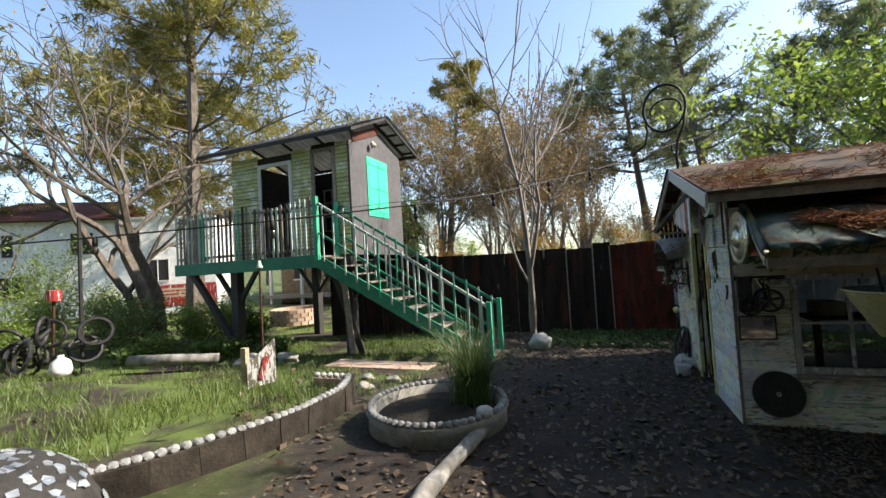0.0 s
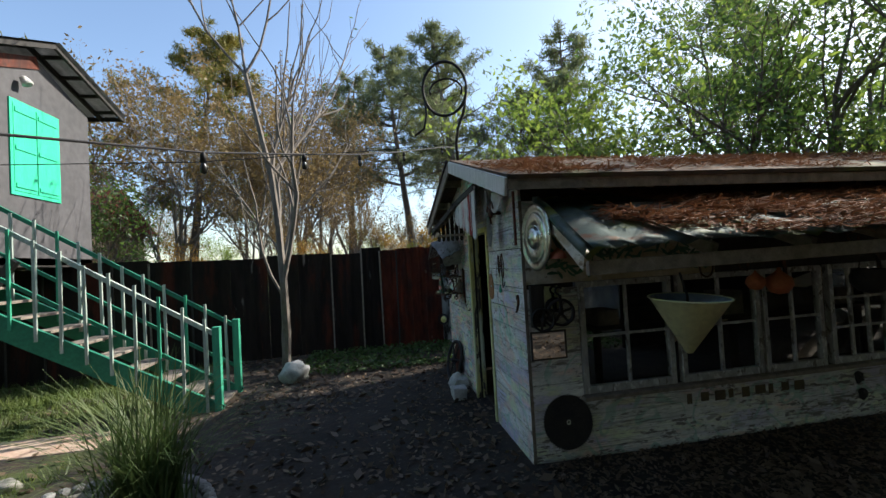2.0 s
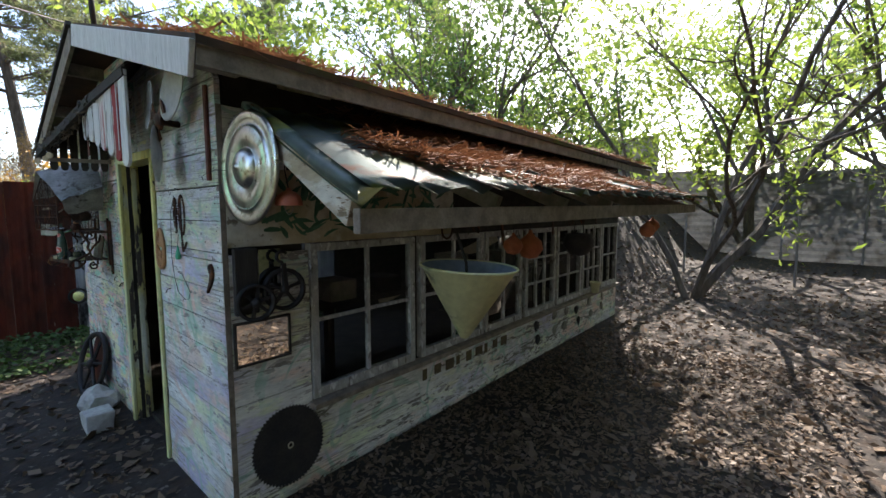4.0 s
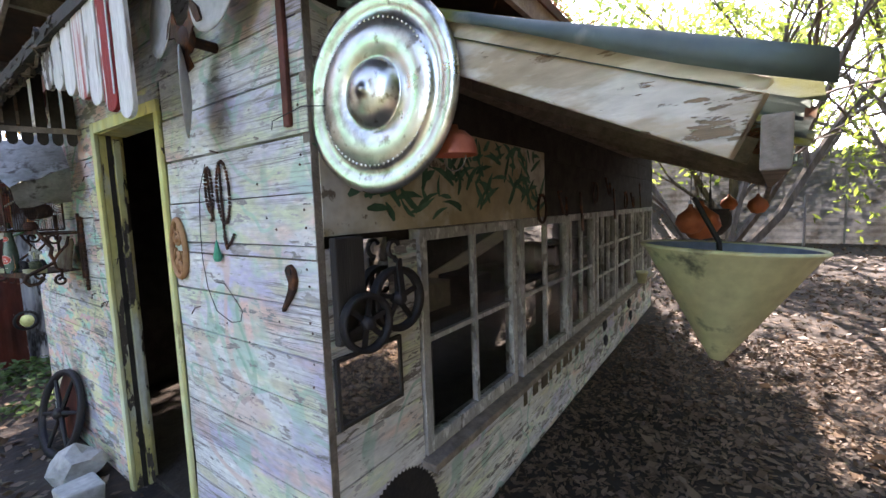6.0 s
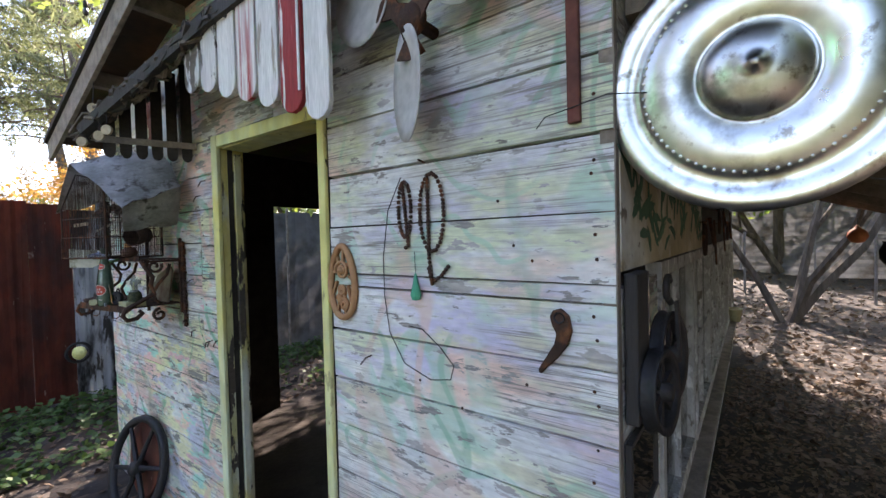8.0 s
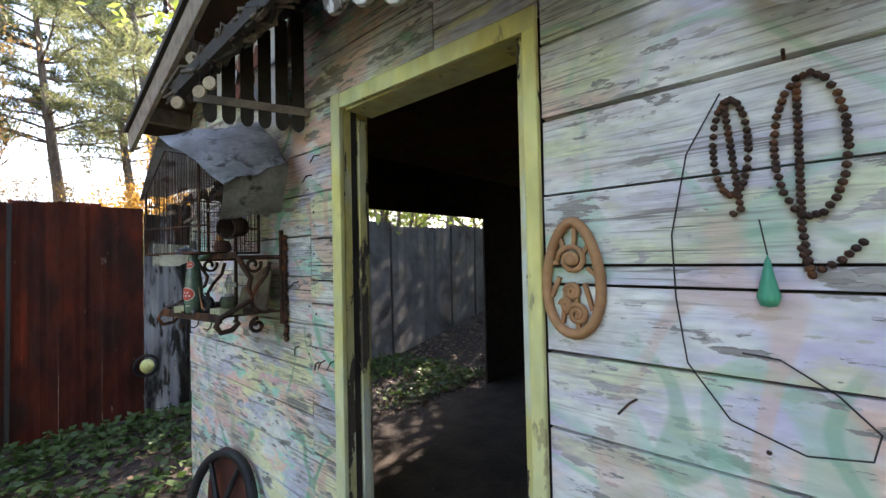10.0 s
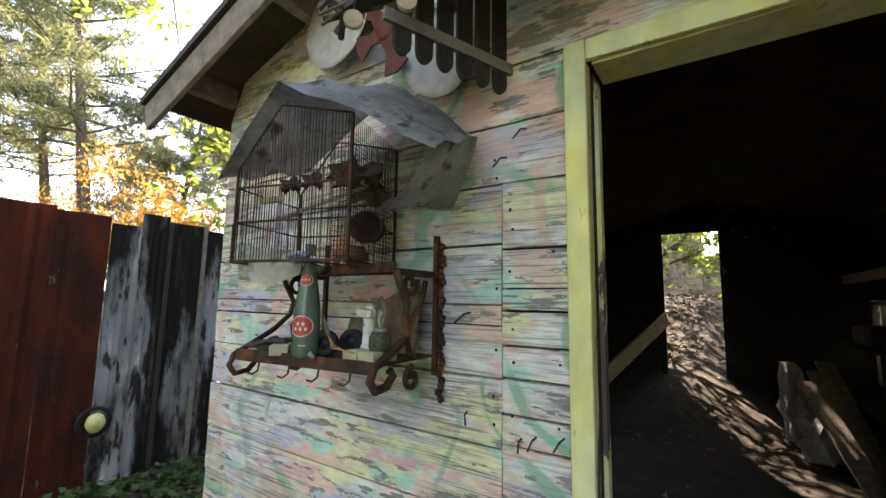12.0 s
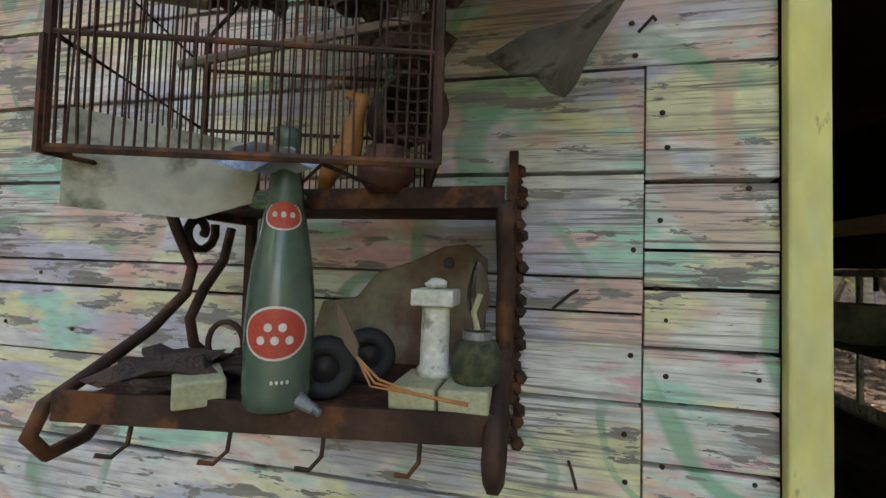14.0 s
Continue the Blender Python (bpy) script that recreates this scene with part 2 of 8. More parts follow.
PASTEL = dict(rough=0.78, bump=0.35, patches=(((0.74, 0.50, 0.42), 2.6, 0.54, 0.03), ((0.68, 0.66, 0.40), 2.1, 0.54, 0.04), ((0.38, 0.64, 0.52), 3.2, 0.58, 0.02), ((0.70, 0.44, 0.46), 4.2, 0.61, 0.02), ((0.50, 0.50, 0.56), 2.9, 0.56, 0.03)))
PASTEL_FRONT = surf("pastel-washed weathered white paint", (0.74, 0.74, 0.66), (0.60, 0.61, 0.58), 4.0, (3, 0.9, 3), vary=0.14, **PASTEL)
PASTEL_FRONT = strokes(PASTEL_FRONT, (0.16, 0.44, 0.26), 2.2, 0.57, 0.020, 0.75)
PASTEL_FRONT = strokes(PASTEL_FRONT, (0.74, 0.44, 0.34), 1.7, 0.44, 0.026, 0.6)
PASTEL_FRONT = flakes(PASTEL_FRONT, (2, 0.9, 4.5), 9.0, 0.83, (0.30, 0.285, 0.25), 0.008, 2.4)
PASTEL_FRONT = grain(PASTEL_FRONT, (4, 0.8, 34), 3.4, 0.95)
PASTEL_FRONT = grain(PASTEL_FRONT, (6, 1.6, 80), 5.0, 0.7, 0.6)
WHITE_SIDE = surf("weathered white paint on side boards", (0.76, 0.76, 0.72), (0.58, 0.58, 0.56), 4.0, (0.9, 3, 3), vary=0.16, **PAINT)
WHITE_SIDE = strokes(WHITE_SIDE, (0.28, 0.50, 0.41), 3.0, 0.5, 0.028, 0.6)
WHITE_SIDE = flakes(WHITE_SIDE, (1.0, 2, 3.4), 8.0, 0.83, (0.26, 0.24, 0.22))
WHITE_SIDE = grain(WHITE_SIDE, (0.9, 4, 26), 3.0, 0.85, 0.35)
SASH = surf("grey-white flaking sash paint", (0.44, 0.43, 0.40), (0.30, 0.29, 0.27), 6.0, (3, 3, 1.5), rough=0.85, bump=0.4, patches=(((0.16, 0.14, 0.12), 5.0, 0.60, 0.02), ((0.60, 0.60, 0.57), 7.0, 0.58, 0.02)))
FRIEZE = surf("ochre wash on frieze board", (0.48, 0.42, 0.29), (0.36, 0.29, 0.17), 2.4, (1, 1, 1), patches=(((0.62, 0.61, 0.54), 1.6, 0.58, 0.05), ((0.20, 0.17, 0.13), 9.0, 0.66, 0.02)))
VINE = surf("dark green vine paint", (0.035, 0.09, 0.055), (0.09, 0.20, 0.13), 5.0, (1, 1, 1), rough=0.7, bump=0.1)
YELLOW = surf("worn yellow paint", (0.74, 0.66, 0.20), (0.62, 0.62, 0.30), 1.6, (2, 2, 0.8), rough=0.6, bump=0.15, patches=(((0.60, 0.66, 0.46), 1.2, 0.54, 0.10), ((0.40, 0.36, 0.18), 8.0, 0.66, 0.02), ((0.08, 0.065, 0.05), 11.0, 0.70, 0.012)))
YELLOW_ROTTEN = flakes(surf("rotten yellow jamb paint", (0.60, 0.52, 0.16), (0.52, 0.52, 0.30), 3.0, (2, 2, 0.8), rough=0.75, bump=0.4, patches=(((0.58, 0.60, 0.50), 2.0, 0.55, 0.05),)), (3, 3, 1.0), 5.0, 0.78, (0.09, 0.075, 0.06))
OLD_WOOD = surf("grey weathered wood", (0.26, 0.22, 0.18), (0.16, 0.135, 0.11), 5.0, (3, 3, 3), rough=0.85, bump=0.4, vary=0.3)
RAW_WOOD = surf("tan raw timber", (0.46, 0.36, 0.24), (0.34, 0.27, 0.18), 4.0, X_GRAIN, rough=0.8, vary=0.2)
# near-black wood: shade indoors, under eave and hood, put into the colour
SHADED_WOOD = surf("near-black boards with shade in the tone", (0.045, 0.038, 0.031), (0.026, 0.022, 0.018), 5.0, (2, 2, 2), rough=0.9)
BLACK_WOOD = surf("black-stained timber", (0.035, 0.032, 0.03), (0.055, 0.05, 0.045), 5.0, Z_GRAIN, rough=0.7)
GREY_PAINT = surf("flat grey wall paint", (0.105, 0.10, 0.104), (0.088, 0.085, 0.088), 1.5, (1, 1, 1), rough=0.7, bump=0.1)
GREEN_PAINT = surf("dark green rail paint", (0.02, 0.17, 0.105), (0.03, 0.22, 0.13), 5.0, (1, 1, 1), rough=0.5, bump=0.12)
MINT = surf("bright mint shutter paint", (0.05, 0.60, 0.33), (0.06, 0.66, 0.38), 4.0, Z_GRAIN, rough=0.5, bump=0.1)
MINT_POST = surf("worn mint post paint", (0.07, 0.42, 0.25), (0.05, 0.30, 0.19), 4.0, Z_GRAIN, rough=0.5, bump=0.1)
PALE_POST = surf("pale weathered baluster", (0.50, 0.56, 0.50), (0.34, 0.42, 0.37), 6.0, Z_GRAIN, rough=0.7)
SHINGLE = surf("pale yellow-green shingle siding", (0.52, 0.50, 0.22), (0.36, 0.37, 0.18), 4.0, (1, 1, 1), rough=0.85, vary=0.3, patches=(((0.62, 0.62, 0.50), 3.0, 0.58, 0.05),))
RUST = surf("deep red-brown rusted sheet metal", (0.15, 0.04, 0.022), (0.06, 0.024, 0.018), 2.5, (2, 2, 0.7), rough=0.75, metal=0.2, patches=(((0.06, 0.03, 0.025), 2.0, 0.58, 0.08), ((0.40, 0.33, 0.28), 3.5, 0.69, 0.03)), vary=0.2)
BOARD_WHITE = surf("blackened white fence sheet", (0.34, 0.36, 0.37), (0.20, 0.215, 0.22), 2.0, (2.5, 2.5, 0.6), rough=0.8, patches=(((0.025, 0.022, 0.02), 1.3, 0.50, 0.04), ((0.05, 0.045, 0.04), 5.0, 0.58, 0.03)), vary=0.2)
DARK_SHEET = surf("dark stained sheet metal", (0.014, 0.012, 0.012), (0.032, 0.026, 0.023), 2.0, (2.5, 2.5, 0.5), rough=0.8, patches=(((0.07, 0.026, 0.018), 1.2, 0.60, 0.06), ((0.16, 0.16, 0.155), 2.2, 0.68, 0.03)), vary=0.2)
PALE_SHEET = surf("pale grey corrugated cladding", (0.20, 0.205, 0.205), (0.145, 0.15, 0.15), 1.5, (1, 1, 1), rough=0.6, bump=0.1, patches=(((0.10, 0.095, 0.085), 2.0, 0.58, 0.08),))
TIN = surf("mossy tin roofing", (0.11, 0.16, 0.145), (0.18, 0.21, 0.195), 2.0, (1, 1, 1), rough=0.6, metal=0.35, patches=(((0.16, 0.18, 0.04), 2.5, 0.58, 0.05), ((0.16, 0.08, 0.045), 3.5, 0.62, 0.05)))
TIN_GREY = surf("grey-green flashing tin", (0.15, 0.20, 0.19), (0.21, 0.25, 0.235), 2.5, (1, 1, 1), rough=0.5, metal=0.3, bump=0.1, patches=(((0.30, 0.32, 0.29), 5.0, 0.62, 0.03), ((0.26, 0.27, 0.08), 2.0, 0.62, 0.04)))
ROOF = surf("dark roofing under pine straw", (0.06, 0.045, 0.035), (0.13, 0.075, 0.045), 3.0, (1, 1, 1), rough=0.9, patches=(((0.08, 0.09, 0.02), 1.2, 0.60, 0.05),))
IRON = surf("rusted wrought iron", (0.09, 0.05, 0.035), (0.045, 0.03, 0.025), 12.0, (1, 1, 1), rough=0.75, metal=0.5, patches=(((0.18, 0.075, 0.035), 14.0, 0.58, 0.05),))
BLACK_IRON = surf("black cast iron", (0.03, 0.03, 0.033), (0.05, 0.045, 0.043), 10.0, (1, 1, 1), rough=0.6, metal=0.5)
BARK = surf("grey-brown bark", (0.17, 0.14, 0.115), (0.09, 0.075, 0.06), 3.0, (4, 4, 0.8), rough=0.95, bump=0.8)
PALE_BARK = surf("pale bare bark", (0.25, 0.215, 0.185), (0.15, 0.13, 0.11), 3.0, (4, 4, 0.8), rough=0.95, bump=0.6)
CONCRETE = surf("pale rough concrete", (0.46, 0.46, 0.44), (0.32, 0.32, 0.31), 6.0, (1, 1, 1), rough=0.9, bump=0.5)
STONE = surf("grey mossy stone", (0.36, 0.34, 0.30), (0.22, 0.21, 0.18), 5.0, (1, 1, 1), rough=0.9, bump=0.6)
WHITE_WALL = surf("white stucco", (0.80, 0.79, 0.76), (0.70, 0.69, 0.67), 1.0, (1, 1, 1), rough=0.9, bump=0.15)
RED_PAINT = surf("chipped red paint", (0.36, 0.03, 0.03), (0.26, 0.03, 0.028), 6.0, Z_GRAIN, rough=0.6, patches=(((0.70, 0.68, 0.64), 4.0, 0.60, 0.02),))
WHITE_SLAT = surf("chipped white paint on pickets", (0.74, 0.72, 0.69), (0.62, 0.60, 0.57), 6.0, Z_GRAIN, rough=0.7, patches=(((0.36, 0.31, 0.26), 5.0, 0.66, 0.02),))
GREY_DISC = surf("pale grey painted metal blade", (0.50, 0.49, 0.46), (0.42, 0.41, 0.39), 5.0, (1, 1, 1), rough=0.6, bump=0.08, patches=(((0.28, 0.19, 0.13), 8.0, 0.70, 0.02),))
CHROME = surf("tarnished chrome", (0.74, 0.74, 0.70), (0.64, 0.65, 0.60), 4.0, (1, 1, 1), rough=0.30, metal=1.0, bump=0.03, spec=0.5, patches=(((0.40, 0.39, 0.34), 7.0, 0.57, 0.05), ((0.30, 0.27, 0.22), 16.0, 0.63, 0.04)))
CREAM = surf("cream enamel with dark scuffs", (0.58, 0.58, 0.32), (0.52, 0.52, 0.30), 4.0, (1, 1, 1), rough=0.5, bump=0.08, patches=(((0.10, 0.11, 0.08), 5.0, 0.66, 0.04),))
CORAL = surf("faded orange-red enamel", (0.52, 0.17, 0.10), (0.46, 0.13, 0.08), 5.0, (1, 1, 1), rough=0.45, bump=0.08)
TERRACOTTA = surf("carved tan wood rosette", (0.46, 0.25, 0.12), (0.36, 0.18, 0.085), 8.0, (1, 1, 1), rough=0.7)
GLASS_DARK = bpy.data.materials.new("dusty window glass")
GLASS_DARK.use_nodes = True
_b = GLASS_DARK.node_tree.nodes["Principled BSDF"]
_b.inputs["Base Color"].default_value, _b.inputs["Roughness"].default_value = (0.8, 0.82, 0.8, 1), 0.05
_b.inputs["Transmission Weight"].default_value, _b.inputs["IOR"].default_value = 1.0, 1.1
LEAF_GREEN = leafmat("green broad leaves", (0.09, 0.16, 0.025), (0.32, 0.40, 0.07), 0.65)
LEAF_DEEP = leafmat("deep green leaves", (0.035, 0.08, 0.02), (0.15, 0.23, 0.04), 0.55)
NEEDLE = leafmat("yellow-green pine needles", (0.06, 0.09, 0.02), (0.34, 0.27, 0.05), 0.45)
NEEDLE_GREY = leafmat("grey-green pine needles", (0.10, 0.13, 0.06), (0.24, 0.26, 0.11), 0.5)
LEAF_TAN = leafmat("tan autumn leaves", (0.20, 0.14, 0.05), (0.30, 0.20, 0.08), 0.4)
LEAF_ORANGE = leafmat("orange autumn leaves", (0.42, 0.17, 0.03), (0.40, 0.29, 0.06), 0.5)
LITTER = leafmat("fallen brown leaves", (0.055, 0.034, 0.022), (0.20, 0.14, 0.09), 0.1)
STRAW = leafmat("red-brown pine straw", (0.16, 0.065, 0.03), (0.32, 0.16, 0.08), 0.15)
GRASS = leafmat("lawn grass blades", (0.06, 0.11, 0.02), (0.17, 0.21, 0.05), 0.35)
BLADE = leafmat("long arching grass blades", (0.05, 0.10, 0.025), (0.16, 0.20, 0.07), 0.3)
IVY = leafmat("dark groundcover leaves", (0.03, 0.07, 0.015), (0.08, 0.14, 0.03), 0.3)

# ---- building tools ----
def thing(name, at, label, category, group="", kind=""):
    ob = new(name)
    ob.location = at
    ob.empty_display_size = 0.1
    return tagged(ob, label, category, group, kind)


def finish(bm, name, smooth=False):
    me = bpy.data.meshes.new(name)
    bmesh.ops.recalc_face_normals(bm, faces=bm.faces)
    bm.to_mesh(me)
    bm.free()
    if smooth:
        for p in me.polygons:
            p.use_smooth = True
    return me


def under(ob, parent):
    ob.parent = parent
    ob.matrix_parent_inverse = Matrix.Translation(parent.location).inverted() if parent.type == "EMPTY" else Matrix()
    return ob


def part(name, bm, material, parent=None, label="", smooth=False, bevel=0.0):
    """Links a bmesh, in world coordinates, as one mesh object under a thing or a part."""
    ob = new(name, finish(bm, name, smooth))
    ob.data.materials.append(material)
    if parent:
        under(ob, parent)
    if bevel:
        b = ob.modifiers.new("bevel", "BEVEL")
        b.width, b.segments, b.limit_method = bevel, 2, "ANGLE"
    return tagged(ob, label)


def struct(name, bm, material, label, category, smooth=False, bevel=0.0):
    return tagged(part(name, bm, material, None, "", smooth, bevel), label, category, "", "structure")


def raw(name, verts, faces, material, parent=None, label=""):
    me = bpy.data.meshes.new(name)
    me.from_pydata(verts, [], faces)
    me.materials.append(material)
    ob = new(name, me)
    if parent:
        under(ob, parent)
    return tagged(ob, label)


def box(bm, x0, x1, y0, y1, z0, z1):
    v = [bm.verts.new((x, y, z)) for x in (x0, x1) for y in (y0, y1) for z in (z0, z1)]
    for f in ((0, 1, 3, 2), (4, 6, 7, 5), (0, 4, 5, 1), (2, 3, 7, 6), (0, 2, 6, 4), (1, 5, 7, 3)):
        bm.faces.new([v[i] for i in f])
    return bm


def cube(x0, x1, y0, y1, z0, z1):
    return box(bmesh.new(), x0, x1, y0, y1, z0, z1)


def beam(bm, a, b, w, h, up=(0, 0, 1)):
    """A squared timber from a to b, w wide and h deep (along up)."""
    a, b = Vector(a), Vector(b)
    d = (b - a).normalized()
    s = d.cross(Vector(up))
    s = s.normalized() if s.length > 1e-4 else Vector((1, 0, 0))
    u = s.cross(d).normalized()
    q = [[bm.verts.new(p + s * (i * w / 2) + u * (j * h / 2)) for i, j in ((-1, -1), (1, -1), (1, 1), (-1, 1))] for p in (a, b)]
    bm.faces.new(q[0][::-1])
    bm.faces.new(q[1])
    for i in range(4):
        bm.faces.new((q[0][i], q[0][(i + 1) % 4], q[1][(i + 1) % 4], q[1][i]))
    return bm


def tube(bm, pts, r, n=8, closed=False, taper=None):
    """A round tube along points; r a radius, or one for each point."""
    pts = [Vector(p) for p in pts]
    rad = r if isinstance(r, (list, tuple)) else [r] * len(pts)
    rings, prev = [], None
    m = len(pts)
    for i, p in enumerate(pts):
        if closed:
            d = pts[(i + 1) % m] - pts[i - 1]
        else:
            d = pts[min(i + 1, m - 1)] - pts[max(i - 1, 0)]
        d = d.normalized() if d.length else Vector((0, 0, 1))
        if prev is None:
            s = d.cross(Vector((0, 0, 1)))
            s = s.normalized() if s.length > 1e-3 else Vector((1, 0, 0))
        else:
            s = (prev - d * prev.dot(d))
            s = s.normalized() if s.length > 1e-4 else prev
        prev = s
        u = d.cross(s)
        rings.append([bm.verts.new(p + (s * math.cos(2 * math.pi * k / n) + u * math.sin(2 * math.pi * k / n)) * rad[i]) for k in range(n)])
    for i in range(m if closed else m - 1):
        q, w = rings[i], rings[(i + 1) % m]
        for k in range(n):
            bm.faces.new((q[k], q[(k + 1) % n], w[(k + 1) % n], w[k]))
    if not closed:
        bm.faces.new(rings[0][::-1])
        bm.faces.new(rings[-1])
    return bm


def lathe(bm, profile, at=(0, 0, 0), axis=(0, 0, 1), n=32):
    """Turns (radius, height) pairs about an axis through at."""
    q = Vector(axis).to_track_quat("Z", "Y")
    at = Vector(at)
    rings = []
    for r, h in profile:
        if r < 1e-5:
            rings.append([bm.verts.new(at + q @ Vector((0, 0, h)))])
        else:
            rings.append([bm.verts.new(at + q @ Vector((r * math.cos(2 * math.pi * k / n), r * math.sin(2 * math.pi * k / n), h))) for k in range(n)])
    for a, b in zip(rings, rings[1:]):
        for k in range(n):
            f = [a[k % len(a)], a[(k + 1) % len(a)], b[(k + 1) % len(b)], b[k % len(b)]]
            f = list(dict.fromkeys(f))
            if len(f) > 2:
                bm.faces.new(f)
    return bm


def outline(bm, pts, thick, place):
    """A flat plate with the outline pts (u, v), thick deep; place(u, v, w) gives the world point."""
    lo = [bm.verts.new(place(u, v, 0)) for u, v in pts]
    hi = [bm.verts.new(place(u, v, thick)) for u, v in pts]
    bm.faces.new(lo[::-1])
    bm.faces.new(hi)
    n = len(pts)
    for i in range(n):
        bm.faces.new((lo[i], lo[(i + 1) % n], hi[(i + 1) % n], hi[i]))
    return bm


def roughen(bm, amount, scale=3.0):
    for v in bm.verts:
        v.co += Vector(noise.noise_vector(v.co * scale)) * amount
    return bm


def rock(bm, at, sx, sy, sz, rough=0.3, sub=2):
    new_v = bmesh.ops.create_icosphere(bm, subdivisions=sub, radius=1.0)["verts"]
    for v in new_v:
        n = 1 + rough * noise.noise(v.co * 1.7 + Vector(at) * 3.1)
        v.co = Vector((v.co.x * sx * n, v.co.y * sy * n, v.co.z * sz * n)) + Vector(at)
    return bm


def scatter(rng, centres, per, spread, size, slim=0.5, flat=0.0):
    """Arrays of leaf quads scattered round centres."""
    c = np.repeat(np.asarray(centres, float), per, axis=0)
    k = len(c)
    c = c + rng.normal(0, 1, (k, 3)) * np.asarray(spread)
    a = rng.normal(0, 1, (k, 3)) * np.array([1, 1, 1 - flat])
    a /= np.linalg.norm(a, axis=1, keepdims=True) + 1e-9
    b = rng.normal(0, 1, (k, 3)) * np.array([1, 1, 1 - flat])
    b -= a * (a * b).sum(1, keepdims=True)
    b /= np.linalg.norm(b, axis=1, keepdims=True) + 1e-9
    s = size * rng.uniform(0.6, 1.3, (k, 1))
    v = np.stack([c - a * s, c + b * s * slim, c + a * s, c - b * s * slim], 1).reshape(-1, 3)
    f = np.arange(4 * k).reshape(-1, 4)
    return v, f

# ---- ground ----
GZ = -0.09


def bed_x(y):
    """The line of the retaining edge of the raised lawn."""
    return -3.0 - 0.35 * max(0.0, 3.6 - y) ** 1.35 - 0.5 * max(0.0, y - 4.3) ** 1.5


def height(x, y):
    h = GZ + 0.03 * noise.noise(Vector((x * 0.35, y * 0.35, 0)))
    h += 0.45 * min(1.0, max(0.0, (x - 9.5) / 6.0)) * min(1.0, max(0.0, (y - 3.0) / 4.0))
    h += -0.10 * min(1.0, max(0.0, (-x - 1.5) / 4.0)) * min(1.0, max(0.0, (y - 4.0) / 3.0))
    h += 1.25 * min(1.0, max(0.0, (x - 5.2) / 6.5)) * min(1.0, max(0.0, (y - 5.2) / 1.4))
    h += 0.03 * max(0.0, -x - 14)
    h += 0.22 * min(1.0, max(0.0, (bed_x(y) - 0.15 - x) / 0.3)) * min(1.0, max(0.0, (4.9 - y) / 0.8))
    return h


def ground_material():
    m = surf("bare dirt with leaf mould", (0.022, 0.018, 0.015), (0.05, 0.042, 0.035), 1.6, (1, 1, 1), rough=0.95, bump=0.9, patches=(((0.05, 0.035, 0.025), 9.0, 0.56, 0.06), ((0.15, 0.125, 0.10), 14.0, 0.64, 0.03)), fine=12.0)
    nt = m.node_tree
    N, L = nt.nodes, nt.links
    bsdf = N["Principled BSDF"]
    old = bsdf.inputs["Base Color"].links[0].from_socket
    tc = N.new("ShaderNodeTexCoord")
    sep = N.new("ShaderNodeSeparateXYZ")
    L.new(tc.outputs["Object"], sep.inputs["Vector"])
    no = N.new("ShaderNodeTexNoise")
    no.inputs["Scale"].default_value, no.inputs["Detail"].default_value = 0.9, 6
    L.new(tc.outputs["Object"], no.inputs["Vector"])
    r = N.new("ShaderNodeMapRange")
    r.inputs["From Min"].default_value, r.inputs["From Max"].default_value = -2.2, -4.2
    L.new(sep.outputs["X"], r.inputs["Value"])
    n2 = N.new("ShaderNodeMapRange")
    n2.inputs["From Min"].default_value, n2.inputs["From Max"].default_value = 0.42, 0.55
    L.new(no.outputs["Fac"], n2.inputs["Value"])
    mu = N.new("ShaderNodeMath")
    mu.operation = "MULTIPLY"
    L.new(r.outputs["Result"], mu.inputs[0])
    L.new(n2.outputs["Result"], mu.inputs[1])
    mix = N.new("ShaderNodeMix")
    mix.data_type = "RGBA"
    L.new(mu.outputs["Value"], mix.inputs["Factor"])
    L.new(old, mix.inputs["A"])
    mix.inputs["B"].default_value = (0.10, 0.14, 0.03, 1)
    L.new(mix.outputs["Result"], bsdf.inputs["Base Color"])
    return m


def build_ground():
    xs = [-400, -150, -80, -50, -35] + [-26 + 0.25 * i for i in range(209)] + [35, 60, 150, 400]
    ys = [-400, -150, -60, -30, -15] + [-8 + 0.3 * i for i in range(121)] + [40, 60, 150, 400]
    verts = [(x, y, height(x, y)) for y in ys for x in xs]
    w = len(xs)
    faces = [(j * w + i, j * w + i + 1, (j + 1) * w + i + 1, (j + 1) * w + i) for j in range(len(ys) - 1) for i in range(w - 1)]
    g = raw("ground", verts, faces, ground_material())
    for p in g.data.polygons:
        p.use_smooth = True
    return tagged(g, "bare shaded dirt yard with leaf mould and rough lawn", "ground", "", "structure")


build_ground()

# ---- shed shell ----
FX, SY, NY, EX = 1.53, 4.87, 8.33, 7.7   # outer faces: front x, south y, north y, east x
D0, D1, DT = 5.90, 6.655, 1.965            # door opening
RIDGE_Y, RIDGE_Z, EAVE_Z = 6.55, 2.88, 2.24


def roof_z(y):
    s = (RIDGE_Z - EAVE_Z) / (RIDGE_Y - 4.4)
    return RIDGE_Z - s * abs(y - RIDGE_Y)


def gable_panel(x0, x1, foot=2.0):
    bm = bmesh.new()
    pts = [(SY + 0.03, foot), (NY - 0.03, foot), (NY - 0.03, max(foot, roof_z(NY)) + 0.005), (RIDGE_Y, roof_z(RIDGE_Y) + 0.005), (SY + 0.03, max(foot, roof_z(SY)) + 0.005)]
    return outline(bm, pts, x1 - x0, lambda u, v, w: (x0 + w, u, v))


